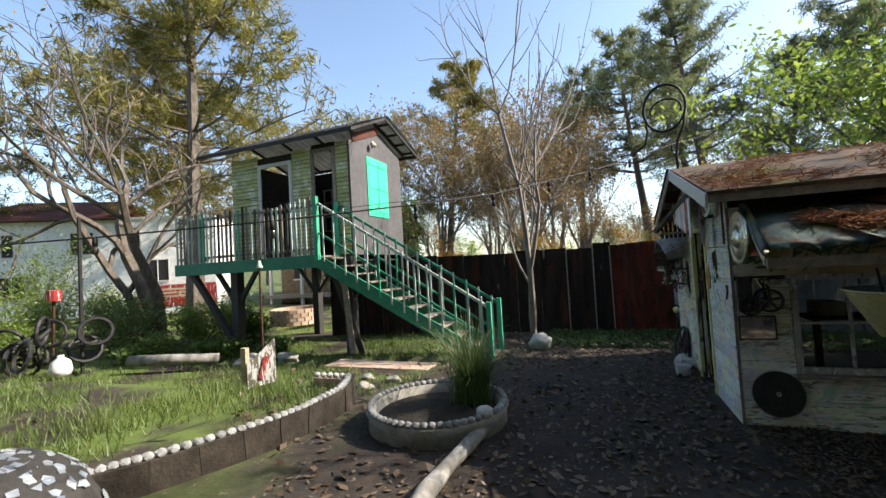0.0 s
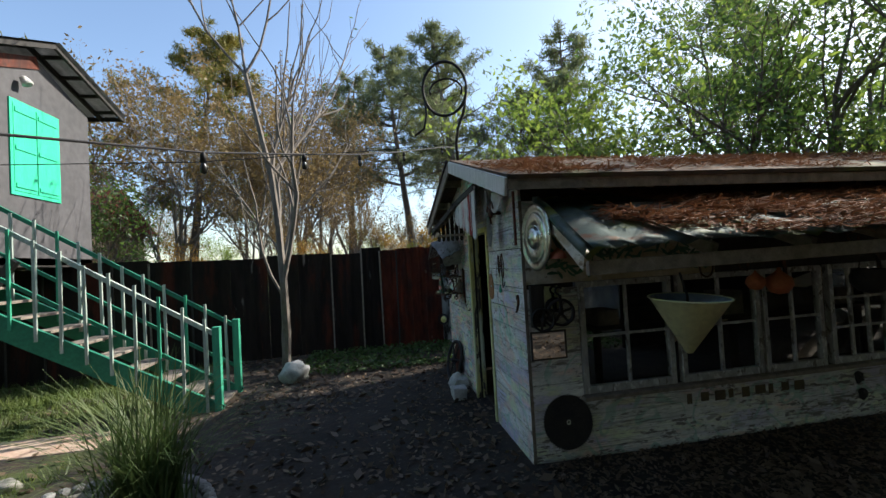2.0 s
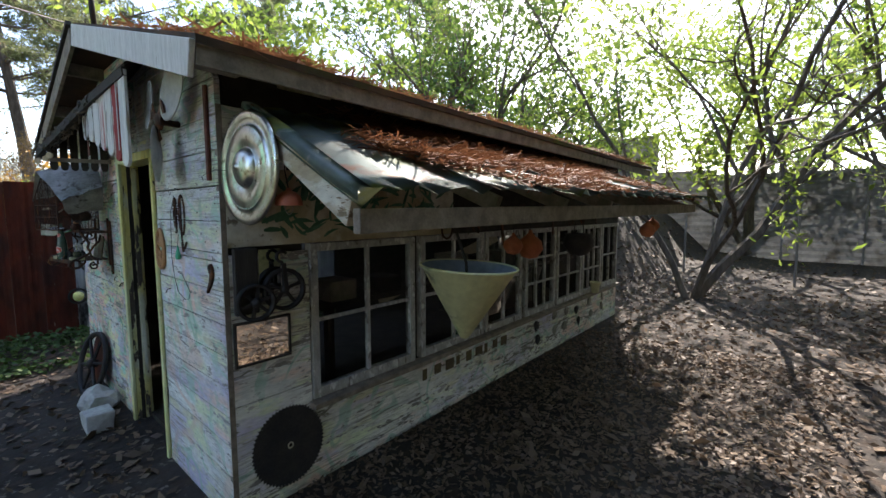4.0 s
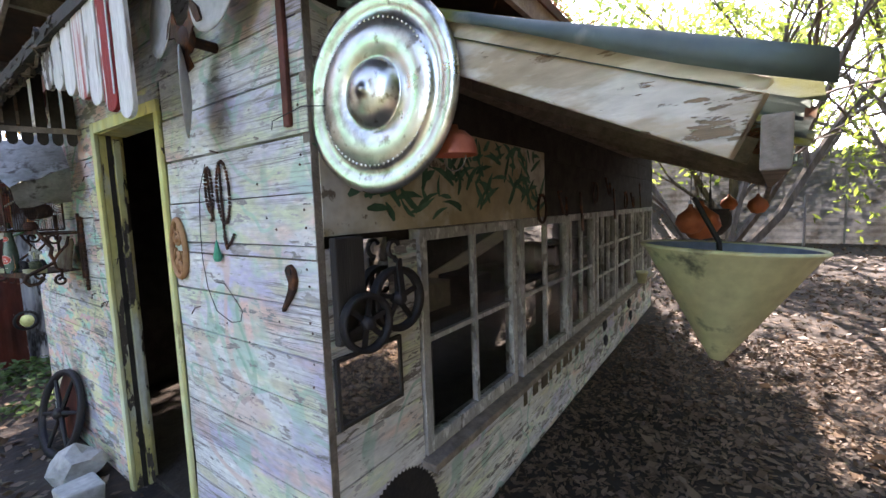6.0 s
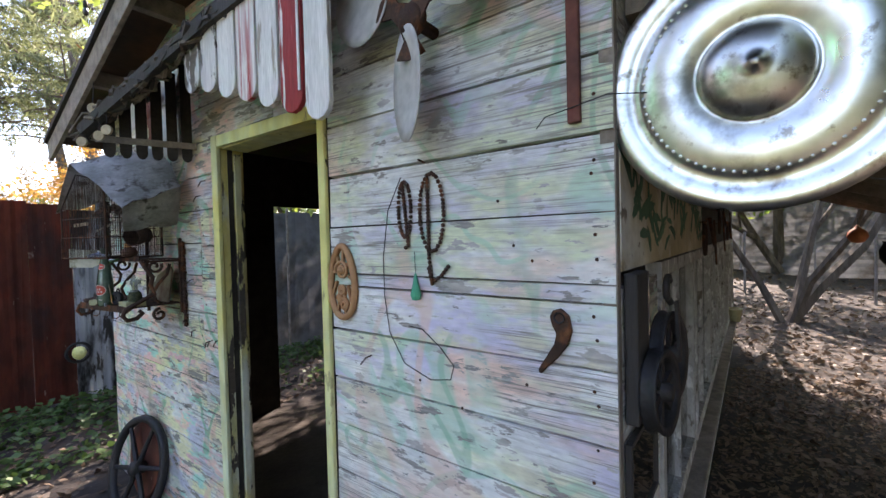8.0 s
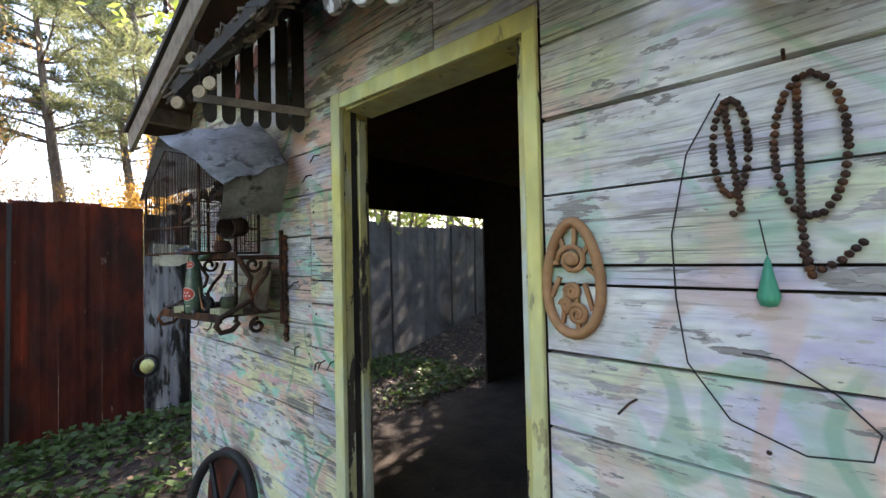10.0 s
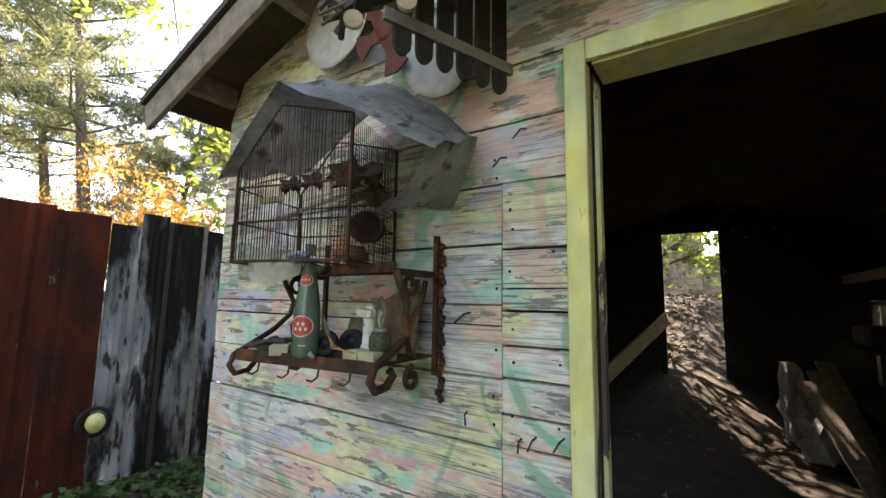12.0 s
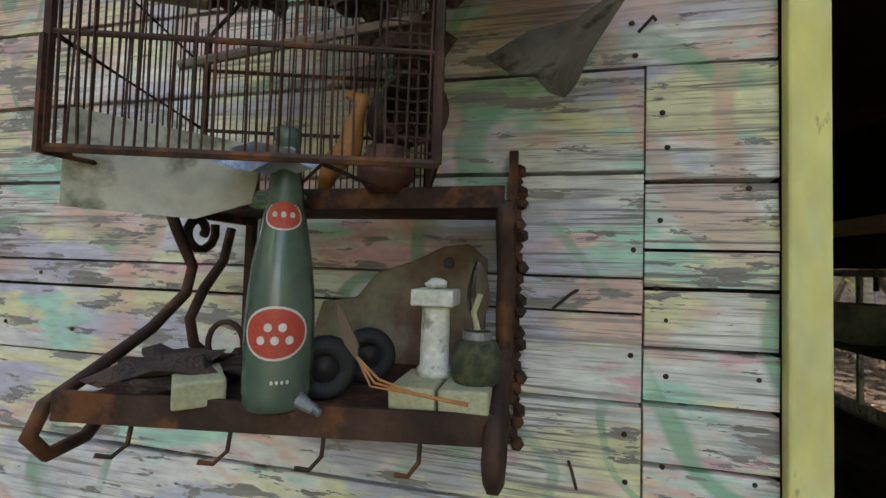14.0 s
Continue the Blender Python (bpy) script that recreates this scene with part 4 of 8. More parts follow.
def sash(name, x0, x1, z0, z1, cols, rows, label, open_slit=0.0):
    """A window unit of the south wall: frame, muntins and panes."""
    w = tagged(thing(name, ((x0 + x1) / 2, SY, z0), label, "window", "row of old shed windows"), kind="structure")
    y0, y1, f = SY - 0.012, SY + 0.045, 0.05
    for a in ((x0, x0 + f, z0, z1), (x1 - f, x1, z0, z1)):
        part("stile", cube(a[0], a[1], y0, y1, a[2], a[3]), SASH, w, bevel=0.003)
    part("bottom_rail", cube(x0 + f, x1 - f, y0, y1, z0, z0 + 0.065), SASH, w, bevel=0.003)
    part("top_rail", cube(x0 + f, x1 - f, y0, y1, z1 - 0.05, z1), SASH, w, bevel=0.003)
    gx0, gx1, gz0, gz1 = x0 + f, x1 - f, z0 + 0.065, z1 - 0.05
    for i in range(1, cols):
        x = gx0 + (gx1 - gx0) * i / cols
        part("muntin", cube(x - 0.012, x + 0.012, y0 + 0.01, y1 - 0.015, gz0, gz1), SASH, w)
    for j in range(1, rows):
        z = gz0 + (gz1 - gz0) * j / rows
        part("muntin", cube(gx0, gx1, y0 + 0.013, y1 - 0.018, z - 0.011, z + 0.011), SASH, w)
    for i in range(cols):
        for j in range(rows):
            p = cube(gx0 + (gx1 - gx0) * i / cols, gx0 + (gx1 - gx0) * (i + 1) / cols, SY + 0.020, SY + 0.023, gz0 + (gz1 - gz0) * j / rows, gz0 + (gz1 - gz0) * (j + 1) / rows)
            part("pane", p, GLASS_DARK, w)


def clad_side():
    rng = random.Random(22)
    seams = [-0.15, -0.02, 0.13, 0.27, 0.40]
    for a, b in zip(seams, seams[1:]):
        x = FX + 0.03
        while x < EX:
            e = min(EX, x + rng.uniform(1.8, 3.0))
            plank(WALL_SOUTH, x, e - 0.004, SY, SY + 0.028, a, b - 0.004, WHITE_SIDE, rng)
            x = e
    seams = [0.40, 0.56, 0.72, 0.88, 1.04, 1.20, 1.38]
    for a, b in zip(seams, seams[1:]):
        plank(WALL_SOUTH, FX + 0.03, 2.02, SY, SY + 0.028, a, b - 0.004, WHITE_SIDE, rng)
    # past x 1.9 the eave's shadow is painted in as near-black boards
    for a, b in ((1.62, 1.80), (1.80, 1.98), (1.98, 2.14)):
        plank(WALL_SOUTH, FX + 0.03, 1.9, SY, SY + 0.028, a, b - 0.004, WHITE_SIDE, rng)
        plank(WALL_SOUTH, 1.904, EX, SY, SY + 0.028, a, b - 0.004, SHADED_WOOD, rng)
    part("frieze", cube(FX + 0.03, 3.4, SY - 0.006, SY + 0.026, 1.42, 1.84), FRIEZE, WALL_SOUTH, "ochre frieze board painted with dark vines")
    # the far frieze is coloured near black for the shade below the awning
    part("frieze", cube(3.402, EX, SY - 0.004, SY + 0.026, 1.42, 1.62), SHADED_WOOD, WALL_SOUTH)
    for k in range(120):
        u, v, a = rng.uniform(1.62, 3.34), rng.uniform(1.45, 1.80), rng.choice((-1, 1)) * rng.uniform(0.3, 1.4) + math.pi / 2
        ln, w, c = rng.uniform(0.08, 0.20), rng.uniform(0.009, 0.019), rng.uniform(-0.5, 0.5)
        mid = [(u + ln * f * math.cos(a + c * f), min(1.835, v + ln * f * math.sin(a + c * f))) for f in (0, 0.33, 0.66, 1.0)]
        nx, nz = -math.sin(a), math.cos(a)
        pts = [(p[0] + nx * w * q, min(1.837, p[1] + nz * w * q)) for p, q in zip(mid, (0.4, 1, 0.8, 0.1))] + [(p[0] - nx * w * q, min(1.837, p[1] - nz * w * q)) for p, q in zip(mid[::-1], (0.1, 0.8, 1, 0.4))]
        part("vine_stroke", outline(bmesh.new(), pts, 0.0012, lambda p, q, t: (p, SY - 0.006 - t - 0.00001 * k, q)), VINE, WALL_SOUTH)
    part("sill", cube(2.0, EX, SY - 0.075, SY + 0.03, 0.405, 0.44), OLD_WOOD, WALL_SOUTH, "weathered grey window sill", bevel=0.004)
    part("corner_board", cube(FX + 0.002, FX + 0.03, SY - 0.003, SY + 0.03, -0.14, 2.14), OLD_WOOD, WALL_SOUTH)
    lab = "old multi-pane window in a chipped white sash"
    sash("window_1", 2.03, 2.93, 0.445, 1.415, 2, 2, lab)
    sash("window_2", 3.00, 3.86, 0.445, 1.415, 2, 2, lab)
    sash("window_3", 3.89, 4.58, 0.445, 1.415, 2, 2, lab)
    sash("window_4", 4.66, 5.40, 0.445, 1.415, 3, 3, lab)
    sash("window_5", 5.44, 6.20, 0.445, 1.415, 2, 3, lab)
    sash("window_6", 6.24, 6.95, 0.445, 1.415, 3, 3, lab)
    sash("window_7", 6.98, 7.66, 0.445, 1.415, 2, 2, lab)


clad_front()
door_frame()
clad_side()

# ---- shed roof edge, hood and awning ----
WORN_SLAT = flakes(surf("weathered grey-white picket paint", (0.66, 0.64, 0.61), (0.50, 0.49, 0.47), 5.0, Z_GRAIN, rough=0.8), (4, 4, 1.0), 5.0, 0.77, (0.15, 0.13, 0.11))
RED_STRIPE = surf("white picket with a flaking red stripe", (0.40, 0.04, 0.035), (0.70, 0.68, 0.65), 2.6, (6, 14, 0.5), rough=0.65, patches=(((0.72, 0.70, 0.66), 4.0, 0.52, 0.02),))
def roof_trim():
    t = thing("gable_trim", (1.28, RIDGE_Y, EAVE_Z), "weathered white and grey barge boards under a shed gable", "roof trim", "", "structure")
    part("barge_board", beam(bmesh.new(), (1.285, RIDGE_Y - 0.02, RIDGE_Z - 0.06), (1.285, 4.44, EAVE_Z - 0.05), 0.024, 0.14), WHITE_SLAT, t, "chipped white barge board", bevel=0.004)
    part("barge_board", beam(bmesh.new(), (1.285, RIDGE_Y + 0.02, RIDGE_Z - 0.06), (1.285, 8.62, EAVE_Z - 0.05), 0.024, 0.13), OLD_WOOD, t, bevel=0.004)
    part("drip_edge", beam(bmesh.new(), (1.27, RIDGE_Y + 0.02, RIDGE_Z + 0.03), (1.27, 8.64, EAVE_Z + 0.03), 0.03, 0.03), BLACK_WOOD, t)
    for y in (4.6, 5.3, 6.1, 7.0, 7.7, 8.32):
        part("lookout", beam(bmesh.new(), (1.30, y, roof_z(y) - 0.045), (1.53, y, roof_z(y) - 0.045), 0.05, 0.09), OLD_WOOD, t)
    for x in np.arange(1.9, 7.7, 0.61):
        part("rafter_tail", beam(bmesh.new(), (x, 4.45, roof_z(4.45) - 0.05), (x, 4.9, roof_z(4.9) - 0.05), 0.045, 0.09), OLD_WOOD, t)
    part("eave_board", beam(bmesh.new(), (1.30, 4.44, EAVE_Z - 0.03), (7.76, 4.44, EAVE_Z - 0.05), 0.02, 0.08), OLD_WOOD, t)


def picket(bm, a, b, z0, z1, thick=0.018, tip=0.05):
    """A board with a rounded foot, its face between the plan points a and b."""
    a, b = Vector((*a, 0)), Vector((*b, 0))
    w = (b - a).length
    d = (b - a) / w
    n = Vector((-d.y, d.x, 0))
    pts = [(0, z1), (0, z0 + tip)] + [(w / 2 - w / 2 * math.cos(k * math.pi / 6), z0 + tip - tip * math.sin(k * math.pi / 6)) for k in range(1, 6)] + [(w, z0 + tip), (w, z1)]
    return outline(bm, pts, thick, lambda u, v, t: a + d * u + n * t + Vector((0, 0, v)))


def hood_edge(y):
    """The front edge of the door hood: nearly level over the pickets, then falling."""
    if y < 6.2:
        f = (y - 5.6) / 0.6
        return Vector((1.345 - 0.065 * f, y, 2.40 - 0.085 * f))
    f = (y - 6.2) / 0.9
    return Vector((1.28 - 0.16 * f, y, 2.315 - 0.265 * f))


def door_hood():
    h = thing("door_hood", (1.35, 6.2, 1.9), "picket-fringed hood with red and white boards over the doorway", "door hood")
    for a, b in ((5.60, 6.2), (6.2, 7.1)):
        part("hood_rail", beam(bmesh.new(), hood_edge(a + 0.002), hood_edge(b - 0.002), 0.03, 0.05), BLACK_WOOD, h)
    rng = random.Random(5)
    for i in range(7):
        y = 5.60 + 0.113 * i
        x = 1.355 - 0.085 * (y - 5.6)
        z0 = 1.865 + 0.038 * i + rng.uniform(-0.01, 0.01)
        z1 = hood_edge(y + 0.05).z + 0.02
        mat = RED_PAINT if i == 1 else RED_STRIPE if i == 3 else WHITE_SLAT if i < 5 else WORN_SLAT
        part("picket", picket(bmesh.new(), (x, y), (x - 0.009, y + 0.100), z0, z1), mat, h, "red picket with flaking white paint" if i in (1, 3) else "", bevel=0.003)
        if i == 1:
            for dy in (0.002, 0.088):
                part("picket_margin", cube(x - 0.024, x - 0.021, y + dy, y + dy + 0.010, z0 + 0.06, z1 - 0.02), WHITE_SLAT, h)
    # side pickets: the shadow on their back is put into a near-black colour
    for i in range(6):
        u0, u1 = i / 6 + 0.012, (i + 1) / 6 - 0.03
        a = (1.50 - 0.34 * u0, 6.87 + 0.13 * u0)
        b = (1.50 - 0.34 * u1, 6.87 + 0.13 * u1)
        part("side_picket", picket(bmesh.new(), a, b, 1.92, 2.42 - 0.30 * (u0 + u1) / 2, 0.012, 0.03), SHADED_WOOD, h)
    part("side_rail", beam(bmesh.new(), (1.51, 6.855, 2.0), (1.14, 6.995, 2.0), 0.012, 0.03), OLD_WOOD, h)
    for k in range(64):
        s = rng.uniform(6.0, 6.9)
        e = min(7.16, s + rng.uniform(0.12, 0.5))
        p = [hood_edge(u) + Vector((rng.uniform(-0.02, 0.06), 0, rng.uniform(-0.035, 0.05))) for u in np.linspace(s, e, 5)]
        part("twig", tube(bmesh.new(), p, rng.uniform(0.004, 0.012), 5), BARK if k % 3 else BLACK_WOOD, h)
    for y, z, x in ((6.98, 2.13, 1.135), (6.93, 2.00, 1.14), (6.88, 2.02, 1.155), (7.06, 1.99, 1.11)):
        part("wood_disc", lathe(bmesh.new(), [(0, -0.006), (0.022, -0.006), (0.022, 0.006), (0, 0.006)], (x, y, z), (1, 0.9, 0), 12), RAW_WOOD, h, "small sawn wood disc")
        part("disc_string", tube(bmesh.new(), [(x, y, z + 0.02), (x + 0.005, y, z + 0.12)], 0.0015, 4), BLACK_IRON, h)
    # near-black board added over the hood to darken the wall above the door
    q = [hood_edge(5.6), hood_edge(6.2), hood_edge(7.1), Vector((1.525, 6.95, 2.42)), Vector((1.525, 5.60, 2.56))]
    q = [p + Vector((0, 0, 0.03)) for p in q]
    bm = bmesh.new()
    lo = [bm.verts.new(p) for p in q]
    hi = [bm.verts.new(p + Vector((0, 0, 0.02))) for p in q]
    for a in (lo, hi):
        bm.faces.new((a[0], a[1], a[4]))
        bm.faces.new((a[1], a[2], a[3], a[4]))
    for i in range(5):
        bm.faces.new((lo[i], lo[(i + 1) % 5], hi[(i + 1) % 5], hi[i]))
    part("hood_roof", bm, SHADED_WOOD, h)


PALE_TIMBER = flakes(surf("pale raw timber with old paint", (0.52, 0.44, 0.33), (0.40, 0.32, 0.22), 3.0, (3, 0.8, 3), rough=0.8, bump=0.4, patches=(((0.62, 0.58, 0.50), 2.5, 0.52, 0.04), ((0.14, 0.09, 0.05), 10.0, 0.70, 0.015))), (5, 0.8, 5), 3.0, 0.84, (0.26, 0.19, 0.12))


def awn_y(x):
    """The outer edge of the awning."""
    return 3.76 - 0.053 * (x - 1.47)


def awning():
    a = thing("awning", (4.0, 4.3, 1.5), "low side awning of mossy tin on timber with pine straw", "awning")
    part("end_rafter", beam(bmesh.new(), (1.69, 4.80, 2.09), (1.54, 3.79, 1.612), 0.045, 0.125), PALE_TIMBER, a, "tan raw timber end rafter", bevel=0.004)
    part("front_beam", beam(bmesh.new(), (1.52, 3.76, 1.575), (6.1, awn_y(6.1) + 0.03, 1.64), 0.04, 0.085), OLD_WOOD, a, bevel=0.004)
    part("ledger", cube(1.62, 6.2, 4.80, 4.862, 2.02, 2.10), OLD_WOOD, a)
    for x in np.arange(2.4, 6.1, 0.7):
        part("rafter", beam(bmesh.new(), (x, 4.80, 2.06), (x, awn_y(x) + 0.06, 1.64), 0.04, 0.08), OLD_WOOD, a)
    rng = random.Random(8)
    for i in range(9):
        x0 = 1.66 + i * 0.498
        x1 = x0 + 0.555
        bm = bmesh.new()
        nx, ny = 8, 6
        g = []
        for k in range(ny + 1):
            v = k / ny
            row = []
            for j in range(nx + 1):
                u = j / nx
                x = x0 + (x1 - x0) * u - (0.16 * v * (1 - u) if i == 0 else 0)
                y = 4.84 + (awn_y(x) - 0.05 - 0.03 * (i % 3) - 4.84) * v
                z = 2.165 - (0.49 - 0.012 * (x - 1.5)) * v + 0.012 * math.cos(u * 2 * math.pi * 3) + 0.010 * (i % 2) + (0.03 * rng.random() if k == ny else 0)
                if i == 0 and u < 0.2:
                    z -= 0.12 * (0.2 - u) + (0.05 if j == 0 else 0.0)
                row.append(bm.verts.new((x, y, z)))
            g.append(row)
        for k in range(ny):
            for j in range(nx):
                bm.faces.new((g[k][j], g[k][j + 1], g[k + 1][j + 1], g[k + 1][j]))
        bmesh.ops.solidify(bm, geom=bm.faces[:], thickness=0.004)
        part("tin_sheet", bm, TIN, a, smooth=True)
    bm = bmesh.new()
    rows = []
    for k in range(13):
        v = k / 12
        x, y, z = 1.655 - 0.165 * v, 4.84 - 1.14 * v, 2.165 - 0.485 * v
        bow = 0.004 * math.sin(math.pi * v)
        rows.append([bm.verts.new((x - dx - bow * f, y, z - dz + 0.006 * math.sin(5 * v + 9 * f))) for dx, dz, f in ((-0.05, -0.010, 0), (0.0, -0.002, 0.3), (0.008, 0.016, 1.0), (0.010, 0.036 + 0.006 * math.sin(9 * v), 0.8))])
    for p, q in zip(rows, rows[1:]):
        for k in range(3):
            bm.faces.new((p[k], p[k + 1], q[k + 1], q[k]))
    bmesh.ops.solidify(bm, geom=bm.faces[:], thickness=0.003)
    part("end_flashing", bm, TIN_GREY, a, "grey-green tin flashing bent over the end rafter", smooth=True)


def straw(name, label, count, seed, place, size=0.10):
    rng = np.random.default_rng(seed)
    c = np.array([place(rng) for _ in range(count)])
    ang = rng.uniform(0, 2 * np.pi, count)
    d = np.stack([np.cos(ang), np.sin(ang), rng.normal(0, 0.18, count)], 1) * (size * rng.uniform(0.5, 1.3, (count, 1)))
    s = np.stack([-np.sin(ang), np.cos(ang), rng.normal(0, 0.3, count)], 1) * 0.004
    v = np.stack([c - d - s, c - d + s, c + d + s, c + d - s], 1).reshape(-1, 3)
    tagged(raw(name, v.tolist(), np.arange(4 * count).reshape(-1, 4).tolist(), STRAW), label, "pine straw", "", "stuff")


def straw_on_awning(rng):
    while True:
        x, v = rng.uniform(1.9, 6.1), rng.uniform(0, 1)
        y = 4.82 + (awn_y(x) - 4.82) * v
        if noise.noise(Vector((x * 1.5, y * 2.5, 3))) + 0.35 * min(1, (x - 1.9)) > rng.uniform(0.05, 0.55):
            return (x, y, 2.185 - 0.47 * v + rng.uniform(0, 0.04))


def straw_on_roof(rng):
    while True:
        x, y = rng.uniform(1.30, 7.75), rng.uniform(4.4, 8.6)
        if noise.noise(Vector((x * 0.9, y * 1.4, 7))) > rng.uniform(-0.3, 0.45):
            return (x, y, roof_z(y) + 0.045 + rng.uniform(0, 0.02))


roof_trim()
door_hood()
awning()
straw("pine_straw_awning", "drift of red-brown pine straw on awning tin", 9000, 31, straw_on_awning, 0.085)
straw("pine_straw_roof", "thin pine straw scattered over shed roof", 9000, 32, straw_on_roof, 0.085)


# ---- things on the shed front ----
def on_front(u, v, w):
    return (FX - w, u, v)


def ellipse(cy, cz, ry, rz, n=24, rot=0.0):
    c, s = math.cos(rot), math.sin(rot)
    return [(cy + ry * math.cos(2 * math.pi * k / n) * c - rz * math.sin(2 * math.pi * k / n) * s, cz + ry * math.cos(2 * math.pi * k / n) * s + rz * math.sin(2 * math.pi * k / n) * c) for k in range(n)]


def blade(t, centre, ry, rz, rot, normal, mat):
    """A cupped rounded fan blade facing normal."""
    q = Vector(normal).to_track_quat("Z", "Y")
    bm = bmesh.new()
    rings = []
    for j in range(5):
        r = j / 4
        ring = []
        for k in range(28):
            a = 2 * math.pi * k / 28
            u, v = ry * r * math.cos(a), rz * r * math.sin(a)
            c, s = math.cos(rot), math.sin(rot)
            ring.append(bm.verts.new(Vector(centre) + q @ Vector((u * c - v * s, u * s + v * c, 0.02 * r * r))))
        rings.append(ring)
    for a, b in zip(rings, rings[1:]):
        for k in range(28):
            bm.faces.new((a[k], a[(k + 1) % 28], b[(k + 1) % 28], b[k]))
    bmesh.ops.remove_doubles(bm, verts=bm.verts, dist=1e-5)
    bmesh.ops.solidify(bm, geom=bm.faces[:], thickness=0.003)
    part("blade", bm, mat, t, smooth=True)


def spider(t, at, arms, mat, normal=(-1, 0, 0)):
    q = Vector(normal).to_track_quat("Z", "Y")
    bm = bmesh.new()
    lathe(bm, [(0, 0.03), (0.035, 0.028), (0.045, 0.015), (0.045, 0), (0, 0)], at, normal, 16)
    part("hub", bm, mat, t, smooth=True)
    for a, ln in arms:
        d = Vector((0, math.cos(a), math.sin(a)))
        s = Vector((0, -math.sin(a), math.cos(a)))
        pts = [(0.02, -0.035), (ln * 0.55, -0.022), (ln, -0.05), (ln * 1.1, 0), (ln, 0.05), (ln * 0.55, 0.022), (0.02, 0.035)]
        part("arm", outline(bmesh.new(), pts, 0.006, lambda u, v, w: Vector(at) + d * u + s * v - Vector((0.014 + w, 0, 0))), mat, t)


def fans():
    f = thing("fan_blade_ornament", (1.53, 5.36, 2.1), "old three-bladed pale fan propeller fixed to boards", "fan", "fan propellers")
    blade(f, (1.46, 5.565, 2.225), 0.125, 0.15, 0.6, (-1, 0.12, 0.1), GREY_DISC)
    blade(f, (1.46, 5.175, 2.235), 0.125, 0.16, -0.35, (-1, -0.1, 0.1), GREY_DISC)
    blade(f, (1.43, 5.36, 1.925), 0.105, 0.155, 0.0, (-0.88, 0.48, 0), GREY_DISC)
    spider(f, (1.44, 5.36, 2.10), ((0.62, 0.12), (2.5, 0.12), (-1.57, 0.10)), IRON)
    part("shaft", tube(bmesh.new(), [(1.44, 5.36, 2.10), (1.53, 5.36, 2.10)], 0.018, 10), IRON, f)
    g = thing("fan_blade_ornament", (1.53, 7.28, 2.16), "three-bladed pale fan propeller with rusted red hub", "fan", "fan propellers")
    blade(g, (1.47, 7.52, 2.36), 0.17, 0.17, 0.2, (-1, 0.05, 0), GREY_DISC)
    blade(g, (1.495, 7.10, 2.12), 0.12, 0.17, 0.5, (-1, -0.05, 0.05), GREY_DISC)
    blade(g, (1.50, 7.10, 2.42), 0.14, 0.17, -0.4, (-1, -0.05, 0.05), GREY_DISC)
    spider(g, (1.46, 7.27, 2.24), ((0.35 + 0.6, 0.14), (-1.9, 0.16), (2.6, 0.15), (-0.3, 0.12)), RED_RUST)


def chain_art():
    c = thing("chain_ornament", (FX, 5.42, 1.55), "rusty chain bent into loops and an arrow on boards", "wall ornament")
    def links(pts):
        bm = bmesh.new()
        fine = []
        for a, b in zip(pts, pts[1:]):
            n = max(2, int(math.dist(a, b) / 0.011))
            fine += [(a[0] + (b[0] - a[0]) * i / n, a[1] + (b[1] - a[1]) * i / n) for i in range(n)]
        for i, (y, z) in enumerate(fine):
            lathe(bm, [(0, -0.007), (0.0055, -0.004), (0.0062, 0), (0.0055, 0.004), (0, 0.007)], (FX - 0.009, y, z), (0.3 * (i % 2), 1, 1), 6)
        part("chain", bm, IRON, c)
    def loop(cy, cz, ry, rz, n=16):
        return [(cy + ry * math.sin(2 * math.pi * k / n + 0.3), cz + rz * math.cos(2 * math.pi * k / n + 0.3)) for k in range(n + 1)]
    links(loop(5.487, 1.60, 0.026, 0.085) + [(5.475, 1.49), (5.497, 1.475)])
    links(loop(5.382, 1.585, 0.045, 0.115) + [(5.395, 1.45), (5.385, 1.375), (5.40, 1.43)])
    links([(5.385, 1.378), (5.35, 1.40), (5.318, 1.435)])
    part("nail", tube(bmesh.new(), [(FX, 5.41, 1.735), (FX - 0.03, 5.41, 1.74)], 0.003, 6), IRON, c)


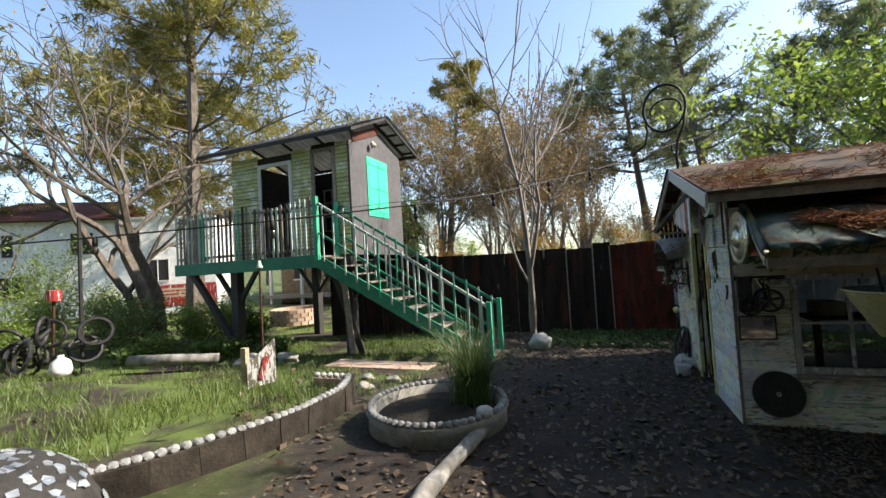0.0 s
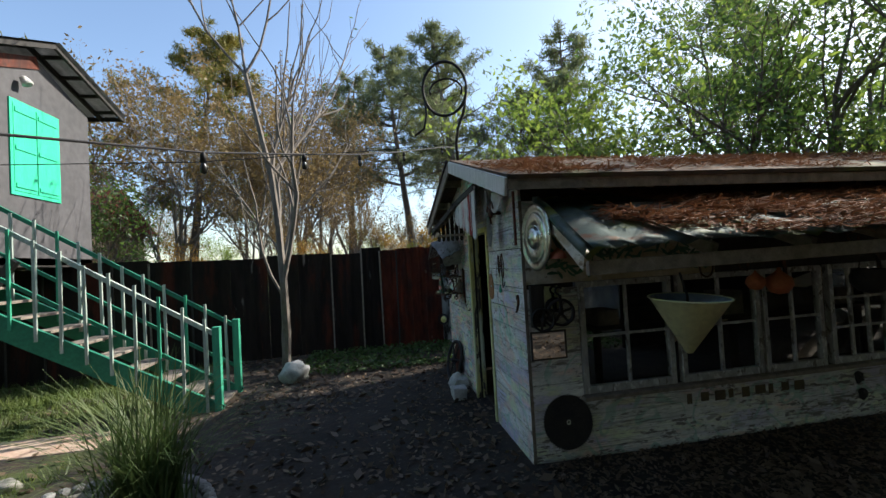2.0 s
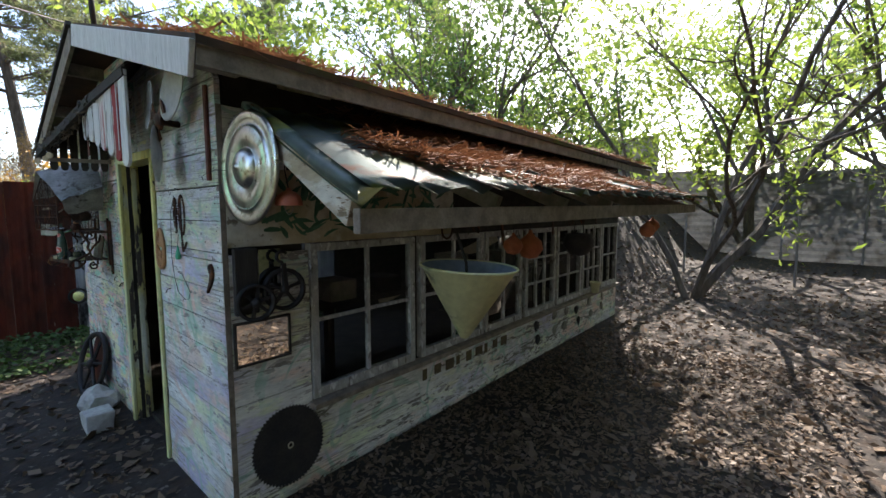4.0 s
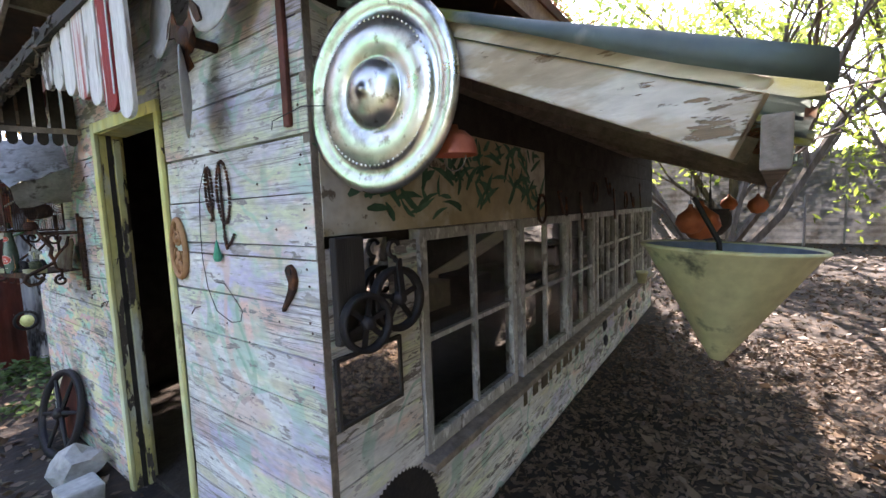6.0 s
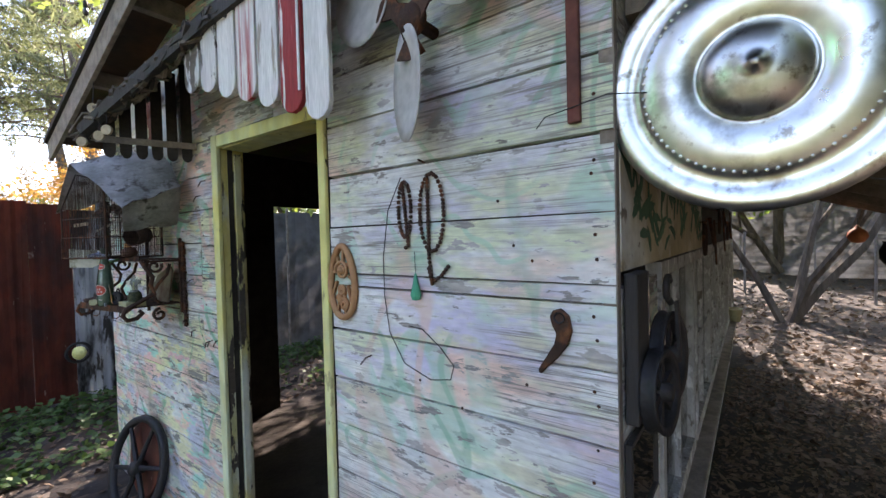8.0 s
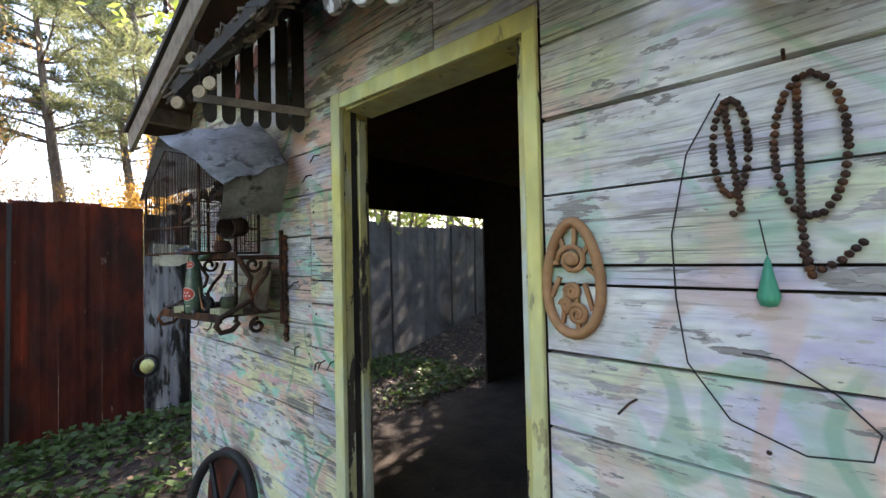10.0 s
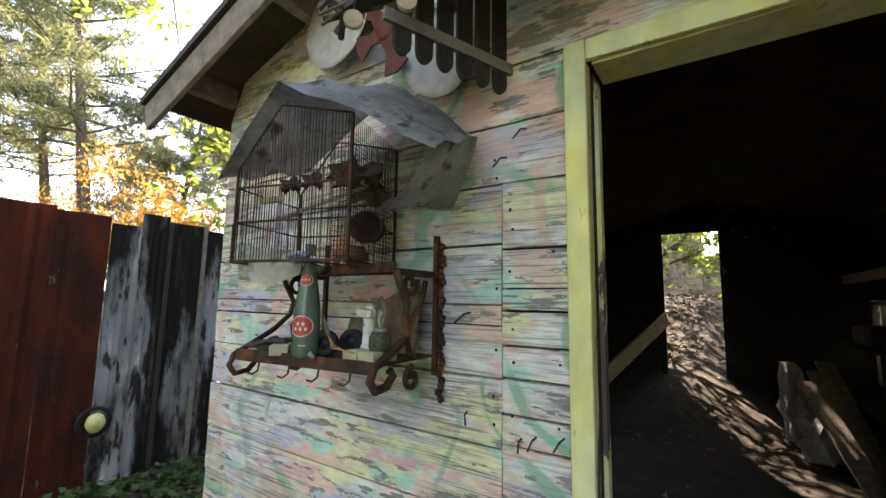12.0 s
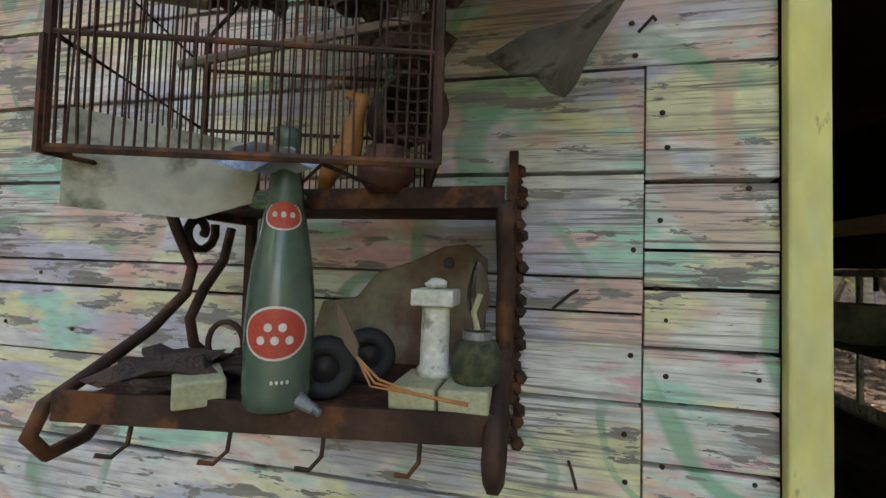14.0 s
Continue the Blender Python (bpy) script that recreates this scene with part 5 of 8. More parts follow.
def rosette():
    r = thing("carved_rosette", (FX, 5.785, 1.36), "tan carved openwork wooden scroll plaque on boards", "wall ornament")
    bm = bmesh.new()
    q = [(FX - 0.012, 5.785 + 0.062 * math.cos(a) * (1 - 0.18 * math.sin(a)), 1.365 + 0.125 * math.sin(a)) for a in np.linspace(0, 2 * math.pi, 33)[:-1]]
    tube(bm, q, 0.012, 8, True)
    part("rim", bm, TERRACOTTA, r, smooth=True)
    for cy, cz, r0 in ((5.785, 1.405, 0.034), (5.785, 1.335, 0.018), (5.775, 1.285, 0.024), (5.80, 1.305, 0.014)):
        bm = bmesh.new()
        tube(bm, [(FX - 0.014, cy + r0 * (1 - k / 26) * math.cos(k * 0.55), cz + r0 * (1 - k / 26) * math.sin(k * 0.55)) for k in range(22)], 0.0065, 6)
        part("scroll", bm, TERRACOTTA, r, smooth=True)
    for a in np.linspace(0.3, 5.9, 9):
        part("spoke", beam(bmesh.new(), (FX - 0.01, 5.785 + 0.034 * math.cos(a), 1.385 + 0.05 * math.sin(a)), (FX - 0.01, 5.785 + 0.055 * math.cos(a), 1.365 + 0.115 * math.sin(a)), 0.009, 0.01, (1, 0, 0)), TERRACOTTA, r)
    part("boss", lathe(bmesh.new(), [(0, 0.022), (0.012, 0.018), (0.016, 0), (0, 0)], (FX - 0.006, 5.785, 1.405), (-1, 0, 0), 14), TERRACOTTA, r, smooth=True)


def small_front_things():
    d = thing("glass_drop", (FX - 0.02, 5.44, 1.36), "small green teardrop pendant hanging from wire", "pendant")
    part("drop", lathe(bmesh.new(), [(0, 0.05), (0.004, 0.04), (0.010, 0.01), (0.017, -0.02), (0.012, -0.035), (0, -0.038)], (FX - 0.02, 5.44, 1.36), (0, 0, 1), 14), MINT_POST, d, smooth=True)
    part("wire", tube(bmesh.new(), [(FX - 0.02, 5.44, 1.41), (FX - 0.01, 5.45, 1.47)], 0.0012, 5), BLACK_IRON, d)
    w = thing("wire_loop", (FX, 5.45, 1.2), "thin bent wire loop hanging on painted boards", "wire")
    pts = [(5.50, 1.70), (5.555, 1.60), (5.585, 1.45), (5.58, 1.33), (5.565, 1.21), (5.50, 1.12), (5.40, 1.085), (5.325, 1.10), (5.315, 1.14), (5.36, 1.19), (5.43, 1.235), (5.48, 1.24)]
    part("wire", tube(bmesh.new(), [(FX - 0.008 - 0.004 * (i % 2), y, z) for i, (y, z) in enumerate(pts)], 0.0016, 5), BLACK_IRON, w)
    h = thing("iron_hook", (FX, 5.0, 1.26), "pitted rusty curved iron hook nailed on boards", "hook")
    bm = bmesh.new()
    cv = [(5.015, 1.345), (4.995, 1.352), (4.975, 1.335), (4.968, 1.30), (4.978, 1.265), (5.005, 1.23), (5.035, 1.20), (5.048, 1.185), (5.055, 1.195), (5.03, 1.235), (5.012, 1.265), (5.006, 1.29), (5.016, 1.31), (5.022, 1.33)]
    outline(bm, [(u, v - 0.02) for u, v in cv], 0.016, on_front)
    part("hook_plate", bm, IRON, h, bevel=0.004)
    part("eyelet", lathe(bmesh.new(), [(0.010, 0.002), (0.014, 0.004), (0.014, 0), (0.010, 0)], (FX - 0.016, 4.996, 1.31), (-1, 0, 0), 12), BLACK_IRON, h)
    b = thing("iron_bar", (FX, 4.95, 1.95), "rust-brown flat iron bar hung on boards", "bar")
    part("bar", cube(FX - 0.018, FX - 0.002, 4.938, 4.968, 1.765, 2.24), RED_RUST, b, bevel=0.003)
    part("tie_wire", tube(bmesh.new(), [(FX - 0.02, 4.95, 1.80), (FX - 0.02, 5.02, 1.79), (FX - 0.004, 5.05, 1.77)], 0.0015, 5), BLACK_IRON, b)
    part("tie_wire", tube(bmesh.new(), [(FX - 0.02, 4.95, 1.80), (FX - 0.01, 4.88, 1.815), (1.575, 4.72, 1.80)], 0.0015, 5), BLACK_IRON, b)
    # nails with rust halos
    rng = random.Random(77)
    rows = [(4.92, z) for z in (0.93, 1.0, 1.11, 1.14, 1.26, 1.31, 1.44, 1.50, 1.64, 1.68, 1.82)] + [(5.12, 1.49), (5.17, 1.61), (5.3, 1.02), (5.45, 1.07), (5.10, 1.12), (5.06, 1.44), (6.87, 1.33), (6.87, 1.29), (6.87, 1.55), (6.87, 1.45), (6.91, 1.39), (6.91, 1.24), (6.91, 1.12), (6.91, 1.03), (6.86, 1.06), (6.86, 1.21), (6.91, 1.70), (6.91, 1.76), (6.86, 1.62), (6.75, 1.5), (6.74, 1.2), (6.75, 1.05), (8.28, 1.33), (8.26, 1.18), (8.1, 1.33), (8.2, 1.22), (8.28, 0.9), (8.0, 1.20)]
    for y, z in rows:
        n = thing("nail", (FX, y, z), "rusted nail head in painted board", "nail", "nails in the front boards")
        part("head", lathe(bmesh.new(), [(0, 0.003), (0.0035, 0.002), (0.0045, 0), (0, 0)], (FX - 0.001, y + rng.uniform(-0.01, 0.01), z + rng.uniform(-0.01, 0.01)), (-1, 0, 0), 8), IRON, n)
    for y, z, dy in ((6.84, 1.02, 0.0), (6.80, 1.03, 0.015), (7.0, 1.06, -0.01), (6.99, 1.33, 0.04), (6.82, 1.83, 0.03), (6.88, 1.76, 0.03), (5.66, 1.12, 0.03), (6.73, 1.04, 0.02)):
        n = thing("bent_nail", (FX, y, z), "long bent rusty nail sticking out of board", "nail", "bent nails")
        part("shank", tube(bmesh.new(), [(FX, y, z), (FX - 0.02, y + dy * 0.3, z - 0.005), (FX - 0.025, y + dy, z - 0.03)], 0.0025, 6), IRON, n)


RED_RUST = surf("red-brown painted iron", (0.17, 0.06, 0.045), (0.11, 0.045, 0.035), 8.0, (1, 1, 1), rough=0.7, metal=0.3)
fans()
chain_art()
rosette()
small_front_things()

# ---- things on the shed side ----
MIRROR = bpy.data.materials.new("silvered mirror glass")
MIRROR.use_nodes = True
_m = MIRROR.node_tree.nodes["Principled BSDF"]
_m.inputs["Base Color"].default_value, _m.inputs["Metallic"].default_value, _m.inputs["Roughness"].default_value = (0.82, 0.80, 0.76, 1), 1.0, 0.03
STEEL_WIRE = surf("dull steel wire", (0.30, 0.30, 0.30), (0.22, 0.22, 0.22), 20.0, (1, 1, 1), rough=0.5, metal=0.7)
ORANGE = surf("dull orange gourd skin", (0.46, 0.15, 0.055), (0.38, 0.11, 0.05), 6.0, (1, 1, 1), rough=0.6)
BLUE_GREY = surf("blue-grey enamel lining", (0.24, 0.29, 0.36), (0.18, 0.22, 0.28), 5.0, (1, 1, 1), rough=0.5)


def hubcap():
    at, ax = (1.572, 4.62, 1.81), (-1, -0.03, 0.02)
    h = thing("hubcap", (1.6, 4.62, 1.55), "large tarnished chrome dished wheel cover with beaded ring", "hubcap")
    part("dish", lathe(bmesh.new(), [(0.262, 0.0), (0.268, 0.006), (0.262, 0.016), (0.245, 0.020), (0.225, 0.012), (0.205, 0.006), (0.196, 0.016), (0.190, 0.021), (0.15, 0.023), (0.102, 0.021), (0.097, 0.014), (0.093, 0.020), (0.085, 0.034), (0.06, 0.050), (0.03, 0.057), (0.012, 0.060), (0.009, 0.068), (0, 0.070)], at, ax, 64), CHROME, h, smooth=True)
    part("dish_back", lathe(bmesh.new(), [(0.262, -0.002), (0.2, -0.004), (0, 0.01)], at, ax, 48), CHROME, h, smooth=True)
    q = Vector(ax).to_track_quat("Z", "Y")
    for k in range(72):
        a = 2 * math.pi * k / 72
        p = Vector(at) + q @ Vector((0.193 * math.cos(a), 0.193 * math.sin(a), 0.020))
        part("bead", lathe(bmesh.new(), [(0.004, 0.0), (0.0035, 0.003), (0, 0.004)], p, ax, 6), CHROME, h)
    part("hanging_wire", tube(bmesh.new(), [(1.585, 4.60, 2.06), (1.58, 4.5, 2.0), (1.575, 4.48, 1.97)], 0.003, 6), BLACK_IRON, h)


def cone_shade():
    c = thing("cone_planter", (2.24, 3.83, 1.0), "cream enamel metal cone hanging point down from awning", "hanging cone")
    part("shell", lathe(bmesh.new(), [(0.004, -0.355), (0.02, -0.35), (0.225, -0.012), (0.236, -0.006), (0.24, 0), (0.234, 0.006), (0.224, 0.0)], (2.24, 3.83, 1.345), (0.03, -0.05, 1), 40), CREAM, c, smooth=True)
    part("lining", lathe(bmesh.new(), [(0.224, 0.0), (0.218, -0.014), (0.017, -0.335), (0, -0.338)], (2.24, 3.83, 1.345), (0.03, -0.05, 1), 40), BLUE_GREY, c, "blue-grey enamel lining", smooth=True)
    part("hanger", tube(bmesh.new(), [(2.24, 3.835, 1.12), (2.245, 3.85, 1.36), (2.26, 3.92, 1.50)], 0.008, 6), BLACK_IRON, c)


def gourd(x, y, z, r, top):
    g = thing("hanging_gourd", (x, y, z), "orange gourd lantern hanging under the awning", "gourd", "gourds under the awning")
    part("body", lathe(bmesh.new(), [(0, -r), (r * 0.6, -r * 0.85), (r, -r * 0.2), (r * 0.85, r * 0.4), (r * 0.4, r * 0.75), (r * 0.16, r * 1.0), (r * 0.12, r * 1.2), (0, r * 1.22)], (x, y, z), (0.05, 0, 1), 20), ORANGE, g, smooth=True)
    part("cord", tube(bmesh.new(), [(x, y, z + r * 1.2), (x, y, top)], 0.002, 5), BLACK_IRON, g)


def hanging_pot():
    p = thing("hanging_pot", (3.85, 3.95, 1.2), "round black iron pot hanging under the awning", "pot")
    part("bowl", lathe(bmesh.new(), [(0, -0.11), (0.07, -0.09), (0.115, -0.03), (0.118, 0.02), (0.10, 0.06), (0.108, 0.07), (0.096, 0.072), (0.088, 0.05), (0, -0.02)], (3.85, 3.95, 1.36), (0, 0, 1), 24), BLACK_IRON, p, smooth=True)
    part("bail", tube(bmesh.new(), [(3.85 + 0.10 * math.cos(a), 3.95, 1.42 + 0.14 * math.sin(a)) for a in np.linspace(0, math.pi, 13)], 0.004, 6), BLACK_IRON, p)
    part("cord", tube(bmesh.new(), [(3.85, 3.95, 1.56), (3.85, 3.95, 1.66)], 0.003, 5), BLACK_IRON, p)


def dome_shade():
    d = thing("dome_shade", (1.64, 4.41, 1.66), "small faded coral enamel dome lampshade under awning", "lampshade")
    part("dome", lathe(bmesh.new(), [(0.062, -0.03), (0.060, -0.012), (0.052, 0.012), (0.03, 0.032), (0.012, 0.038), (0.010, 0.05), (0, 0.05)], (1.66, 4.43, 1.665), (0, 0, 1), 28), CORAL, d, smooth=True)
    part("rod", tube(bmesh.new(), [(1.66, 4.43, 1.71), (1.655, 4.45, 1.80), (1.66, 4.43, 1.93)], 0.003, 6), BLACK_IRON, d)
    part("guard_loop", tube(bmesh.new(), [(1.66, 4.43 + 0.035 * math.cos(a), 1.632 - 0.038 * math.sin(a)) for a in np.linspace(0, math.pi, 11)], 0.002, 5), STEEL_WIRE, d)


def frame_mirror(name, x0, x1, z0, z1, label, tilt=0.0):
    m = thing(name, ((x0 + x1) / 2, SY, z0), label, "mirror")
    y = SY - 0.004
    part("glass", cube(x0 + 0.010, x1 - 0.010, y - 0.010, y - 0.004, z0 + 0.010, z1 - 0.010), MIRROR, m)
    for a in ((x0, x0 + 0.014, z0, z1), (x1 - 0.014, x1, z0, z1), (x0 + 0.0145, x1 - 0.0145, z0, z0 + 0.014), (x0 + 0.0145, x1 - 0.0145, z1 - 0.014, z1)):
        part("frame_bar", cube(a[0], a[1], y - 0.016, y, a[2], a[3]), BLACK_WOOD, m, bevel=0.002)


def pulley(cx, cz, r, y, spokes, hook=False):
    p = thing("pulley_wheel", (cx, y, cz - r), "black cast iron spoked pulley wheel hung on wall", "pulley", "pulleys by the window")
    ax = (-0.12, -1, 0.05)
    part("rim", lathe(bmesh.new(), [(r * 0.82, -0.014), (r, -0.018), (r, -0.012), (r * 0.93, 0), (r, 0.012), (r, 0.018), (r * 0.82, 0.014), (r * 0.82, -0.014)], (cx, y, cz), ax, 32), BLACK_IRON, p, smooth=True)
    q = Vector(ax).to_track_quat("Z", "Y")
    for k in range(spokes):
        a = 2 * math.pi * k / spokes + 0.3
        part("spoke", beam(bmesh.new(), Vector((cx, y, cz)) + q @ Vector((0.02 * math.cos(a), 0.02 * math.sin(a), 0)), Vector((cx, y, cz)) + q @ Vector((r * 0.85 * math.cos(a), r * 0.85 * math.sin(a), 0)), 0.018, 0.010, ax), BLACK_IRON, p)
    part("hub", lathe(bmesh.new(), [(0, -0.026), (0.02, -0.024), (0.026, 0), (0.02, 0.026), (0, 0.028)], (cx, y, cz), ax, 16), BLACK_IRON, p, smooth=True)
    if hook:
        part("strap", beam(bmesh.new(), (cx, y - 0.025, cz), (cx - 0.01, y - 0.02, cz + r + 0.03), 0.025, 0.008, (0, 1, 0)), BLACK_IRON, p)
        part("hook", tube(bmesh.new(), [(cx - 0.01, y - 0.01, cz + r + 0.02)] + [(cx - 0.01 - 0.03 * math.sin(a), y, cz + r + 0.065 - 0.03 * math.cos(a)) for a in np.linspace(0, 4.2, 9)], 0.009, 8), BLACK_IRON, p, smooth=True)


def saw_blade():
    s = thing("saw_blade", (1.84, SY - 0.03, 0.03), "round black toothed saw blade leaning on shed side", "saw blade")
    pts = []
    for k in range(64):
        a = 2 * math.pi * k / 64
        for d, r in ((0.0, 0.228), (0.045, 0.214)):
            pts.append((r * math.cos(a + d), r * math.sin(a + d)))
    part("disc", outline(bmesh.new(), pts, 0.004, lambda u, v, w: (1.85 + u, SY - 0.055 + 0.13 * (v + 0.228) - w, 0.24 + v)), BLACK_IRON, s)
    part("bore_ring", lathe(bmesh.new(), [(0.012, 0.0), (0.02, 0.003), (0.012, 0.004), (0.012, 0)], (1.85, SY - 0.032, 0.24), (0, -1, 0.13), 12), CHROME, s)


def side_bits():
    b = thing("charred_board", (1.64, SY, 1.1), "charred dark vertical board fixed to the wall", "board")
    part("board", cube(1.575, 1.70, SY - 0.035, SY - 0.004, 1.06, 1.415), BLACK_WOOD, b, bevel=0.006)
    frame_mirror("wall_mirror", 1.565, 1.885, 0.775, 1.02, "small dark-framed mirror on painted side boards")
    m = thing("mirror_shard", (1.775, SY, 1.2), "unframed mirror piece on painted side boards", "mirror")
    part("glass", cube(1.715, 1.84, SY - 0.010, SY - 0.004, 1.17, 1.40), MIRROR, m)
    pulley(1.665, 1.125, 0.10, SY - 0.065, 6)
    pulley(1.83, 1.175, 0.118, SY - 0.06, 5, True)
    # rusted implements hung along the far wall
    rng = random.Random(15)
    for i in range(9):
        x = 3.2 + i * 0.42 + rng.uniform(-0.1, 0.1)
        z = 1.52 + rng.uniform(-0.05, 0.12)
        t = thing("hanging_tool", (x, SY - 0.03, z), "rusted iron implement hanging under the eaves", "tool", "tools under the awning")
        bm = bmesh.new()
        kind = i % 3
        if kind == 0:
            tube(bm, [(x + 0.07 * math.cos(a), SY - 0.03, z + 0.09 * math.sin(a)) for a in np.linspace(0, 2 * math.pi, 19)[:-1]], 0.009, 6, True)
        elif kind == 1:
            tube(bm, [(x - 0.08, SY - 0.03, z + 0.1), (x - 0.03, SY - 0.05, z - 0.06), (x + 0.04, SY - 0.05, z - 0.08), (x + 0.09, SY - 0.03, z + 0.05)], 0.010, 6)
        else:
            beam(bm, (x, SY - 0.02, z + 0.12), (x + 0.02, SY - 0.03, z - 0.2), 0.035, 0.012, (0, 1, 0))
        part("iron", bm, IRON, t)
        part("peg", tube(bmesh.new(), [(x, SY + 0.01, z + 0.09), (x, SY - 0.04, z + 0.095)], 0.004, 6), IRON, t)
    # worn lettering that cannot be read: plain bars
    for i in range(9):
        x = 3.02 + i * 0.145
        t = thing("wall_lettering", (x, SY, 0.24), "illegible worn dark lettering on the lower boards", "lettering", "lettering below the windows")
        part("bar", cube(x, x + 0.05 + 0.03 * (i % 3), SY - 0.004, SY + 0.002, 0.245 + 0.01 * (i % 2), 0.335), OCHRE_DARK, t)
    for i in range(12):
        x, z = 4.9 + (i % 6) * 0.42 + rng.uniform(-0.1, 0.1), 0.14 + 0.16 * (i // 6) + rng.uniform(-0.03, 0.03)
        t = thing("stone_inlay", (x, SY, z), "small dark stone and shell piece stuck on the boards", "wall ornament", "pieces on the lower boards")
        part("piece", rock(bmesh.new(), (x, SY - 0.01, z), 0.05, 0.02, 0.06, 0.5, 2), STONE if i % 3 else BLACK_IRON, t)
    p = thing("flower_pot", (6.6, 4.80, 0.44), "small cream flower pot on the window sill", "pot")
    part("pot", lathe(bmesh.new(), [(0, 0), (0.05, 0), (0.07, 0.13), (0.078, 0.13), (0.078, 0.155), (0.066, 0.155), (0.06, 0.12), (0, 0.12)], (6.6, 4.81, 0.441), (0, 0, 1), 20), CREAM, p, smooth=True)


OCHRE_DARK = surf("dark ochre letter paint", (0.14, 0.11, 0.06), (0.09, 0.07, 0.05), 6.0, (1, 1, 1))
hubcap()
cone_shade()
gourd(3.06, 3.95, 1.385, 0.085, 1.62)
gourd(2.90, 3.98, 1.40, 0.062, 1.62)
gourd(5.75, 3.88, 1.45, 0.075, 1.60)
gourd(4.76, 3.68, 1.44, 0.07, 1.60)
hanging_pot()
dome_shade()
saw_blade()
side_bits()


def wagon_wheel():
    w = thing("wagon_wheel", (1.36, 7.5, GZ), "black iron spoked wheel leaning on the shed front", "wheel")
    c, ax, r = Vector((1.41, 7.56, 0.20)), Vector((-1, -0.12, 0.26)).normalized(), 0.29
    q = ax.to_track_quat("Z", "Y")
    part("rim", lathe(bmesh.new(), [(r - 0.035, -0.016), (r, -0.018), (r, 0.018), (r - 0.035, 0.016), (r - 0.035, -0.016)], c, ax, 40), BLACK_IRON, w, smooth=True)
    for k in range(6):
        a = math.pi * k / 3 + 0.2
        d = q @ Vector((math.cos(a), math.sin(a), 0))
        part("spoke", tube(bmesh.new(), [c + d * 0.02, c + d * (r - 0.03)], [0.016, 0.011], 8), BLACK_IRON, w)
    part("hub", lathe(bmesh.new(), [(0, -0.04), (0.035, -0.035), (0.04, 0.03), (0.02, 0.045), (0, 0.045)], c, ax, 18), BLACK_IRON, w, smooth=True)
    s = thing("rusty_disc", (1.47, 7.62, GZ), "round rust-red metal lid behind the wheel", "lid")
    part("lid", lathe(bmesh.new(), [(0, 0.01), (0.22, 0.008), (0.245, 0), (0.22, -0.006), (0, -0.004)], (1.475, 7.64, 0.22), (-1, 0, 0.12), 32), RUST, s, smooth=True)
    b = thing("stone_block", (1.29, 6.73, GZ), "pale weathered concrete block lying by the doorway", "block")
    part("block", roughen(cube(1.20, 1.38, 6.62, 6.84, GZ, 0.06), 0.03, 6.0), CONCRETE, b, bevel=0.012)
    b2 = thing("stone_block", (1.33, 7.05, GZ), "pale broken concrete piece leaning by the doorway", "block")
    part("block", rock(bmesh.new(), (1.36, 7.08, 0.0), 0.14, 0.12, 0.13, 0.5), CONCRETE, b2)


wagon_wheel()


# ---- shelf and bird cage ----
def bar(t, name, pts, w=0.014, h=0.006, mat=None, n=6):
    """A flat iron strap bent along points."""
    part(name, tube(bmesh.new(), pts, w * 0.5, n), mat or IRON, t, smooth=True)


def spiral(cx, cy, cz, r, turns, start, way, plane="xz"):
    out = []
    for k in range(int(turns * 12) + 1):
        f = k / (turns * 12)
        a = start + way * 2 * math.pi * turns * f
        rr = r * (1 - 0.75 * f)
        out.append((cx + rr * math.cos(a), cy, cz + rr * math.sin(a)))
    return out


SH_Z, SH_Y0, SH_Y1 = 1.207, 7.095, 7.55


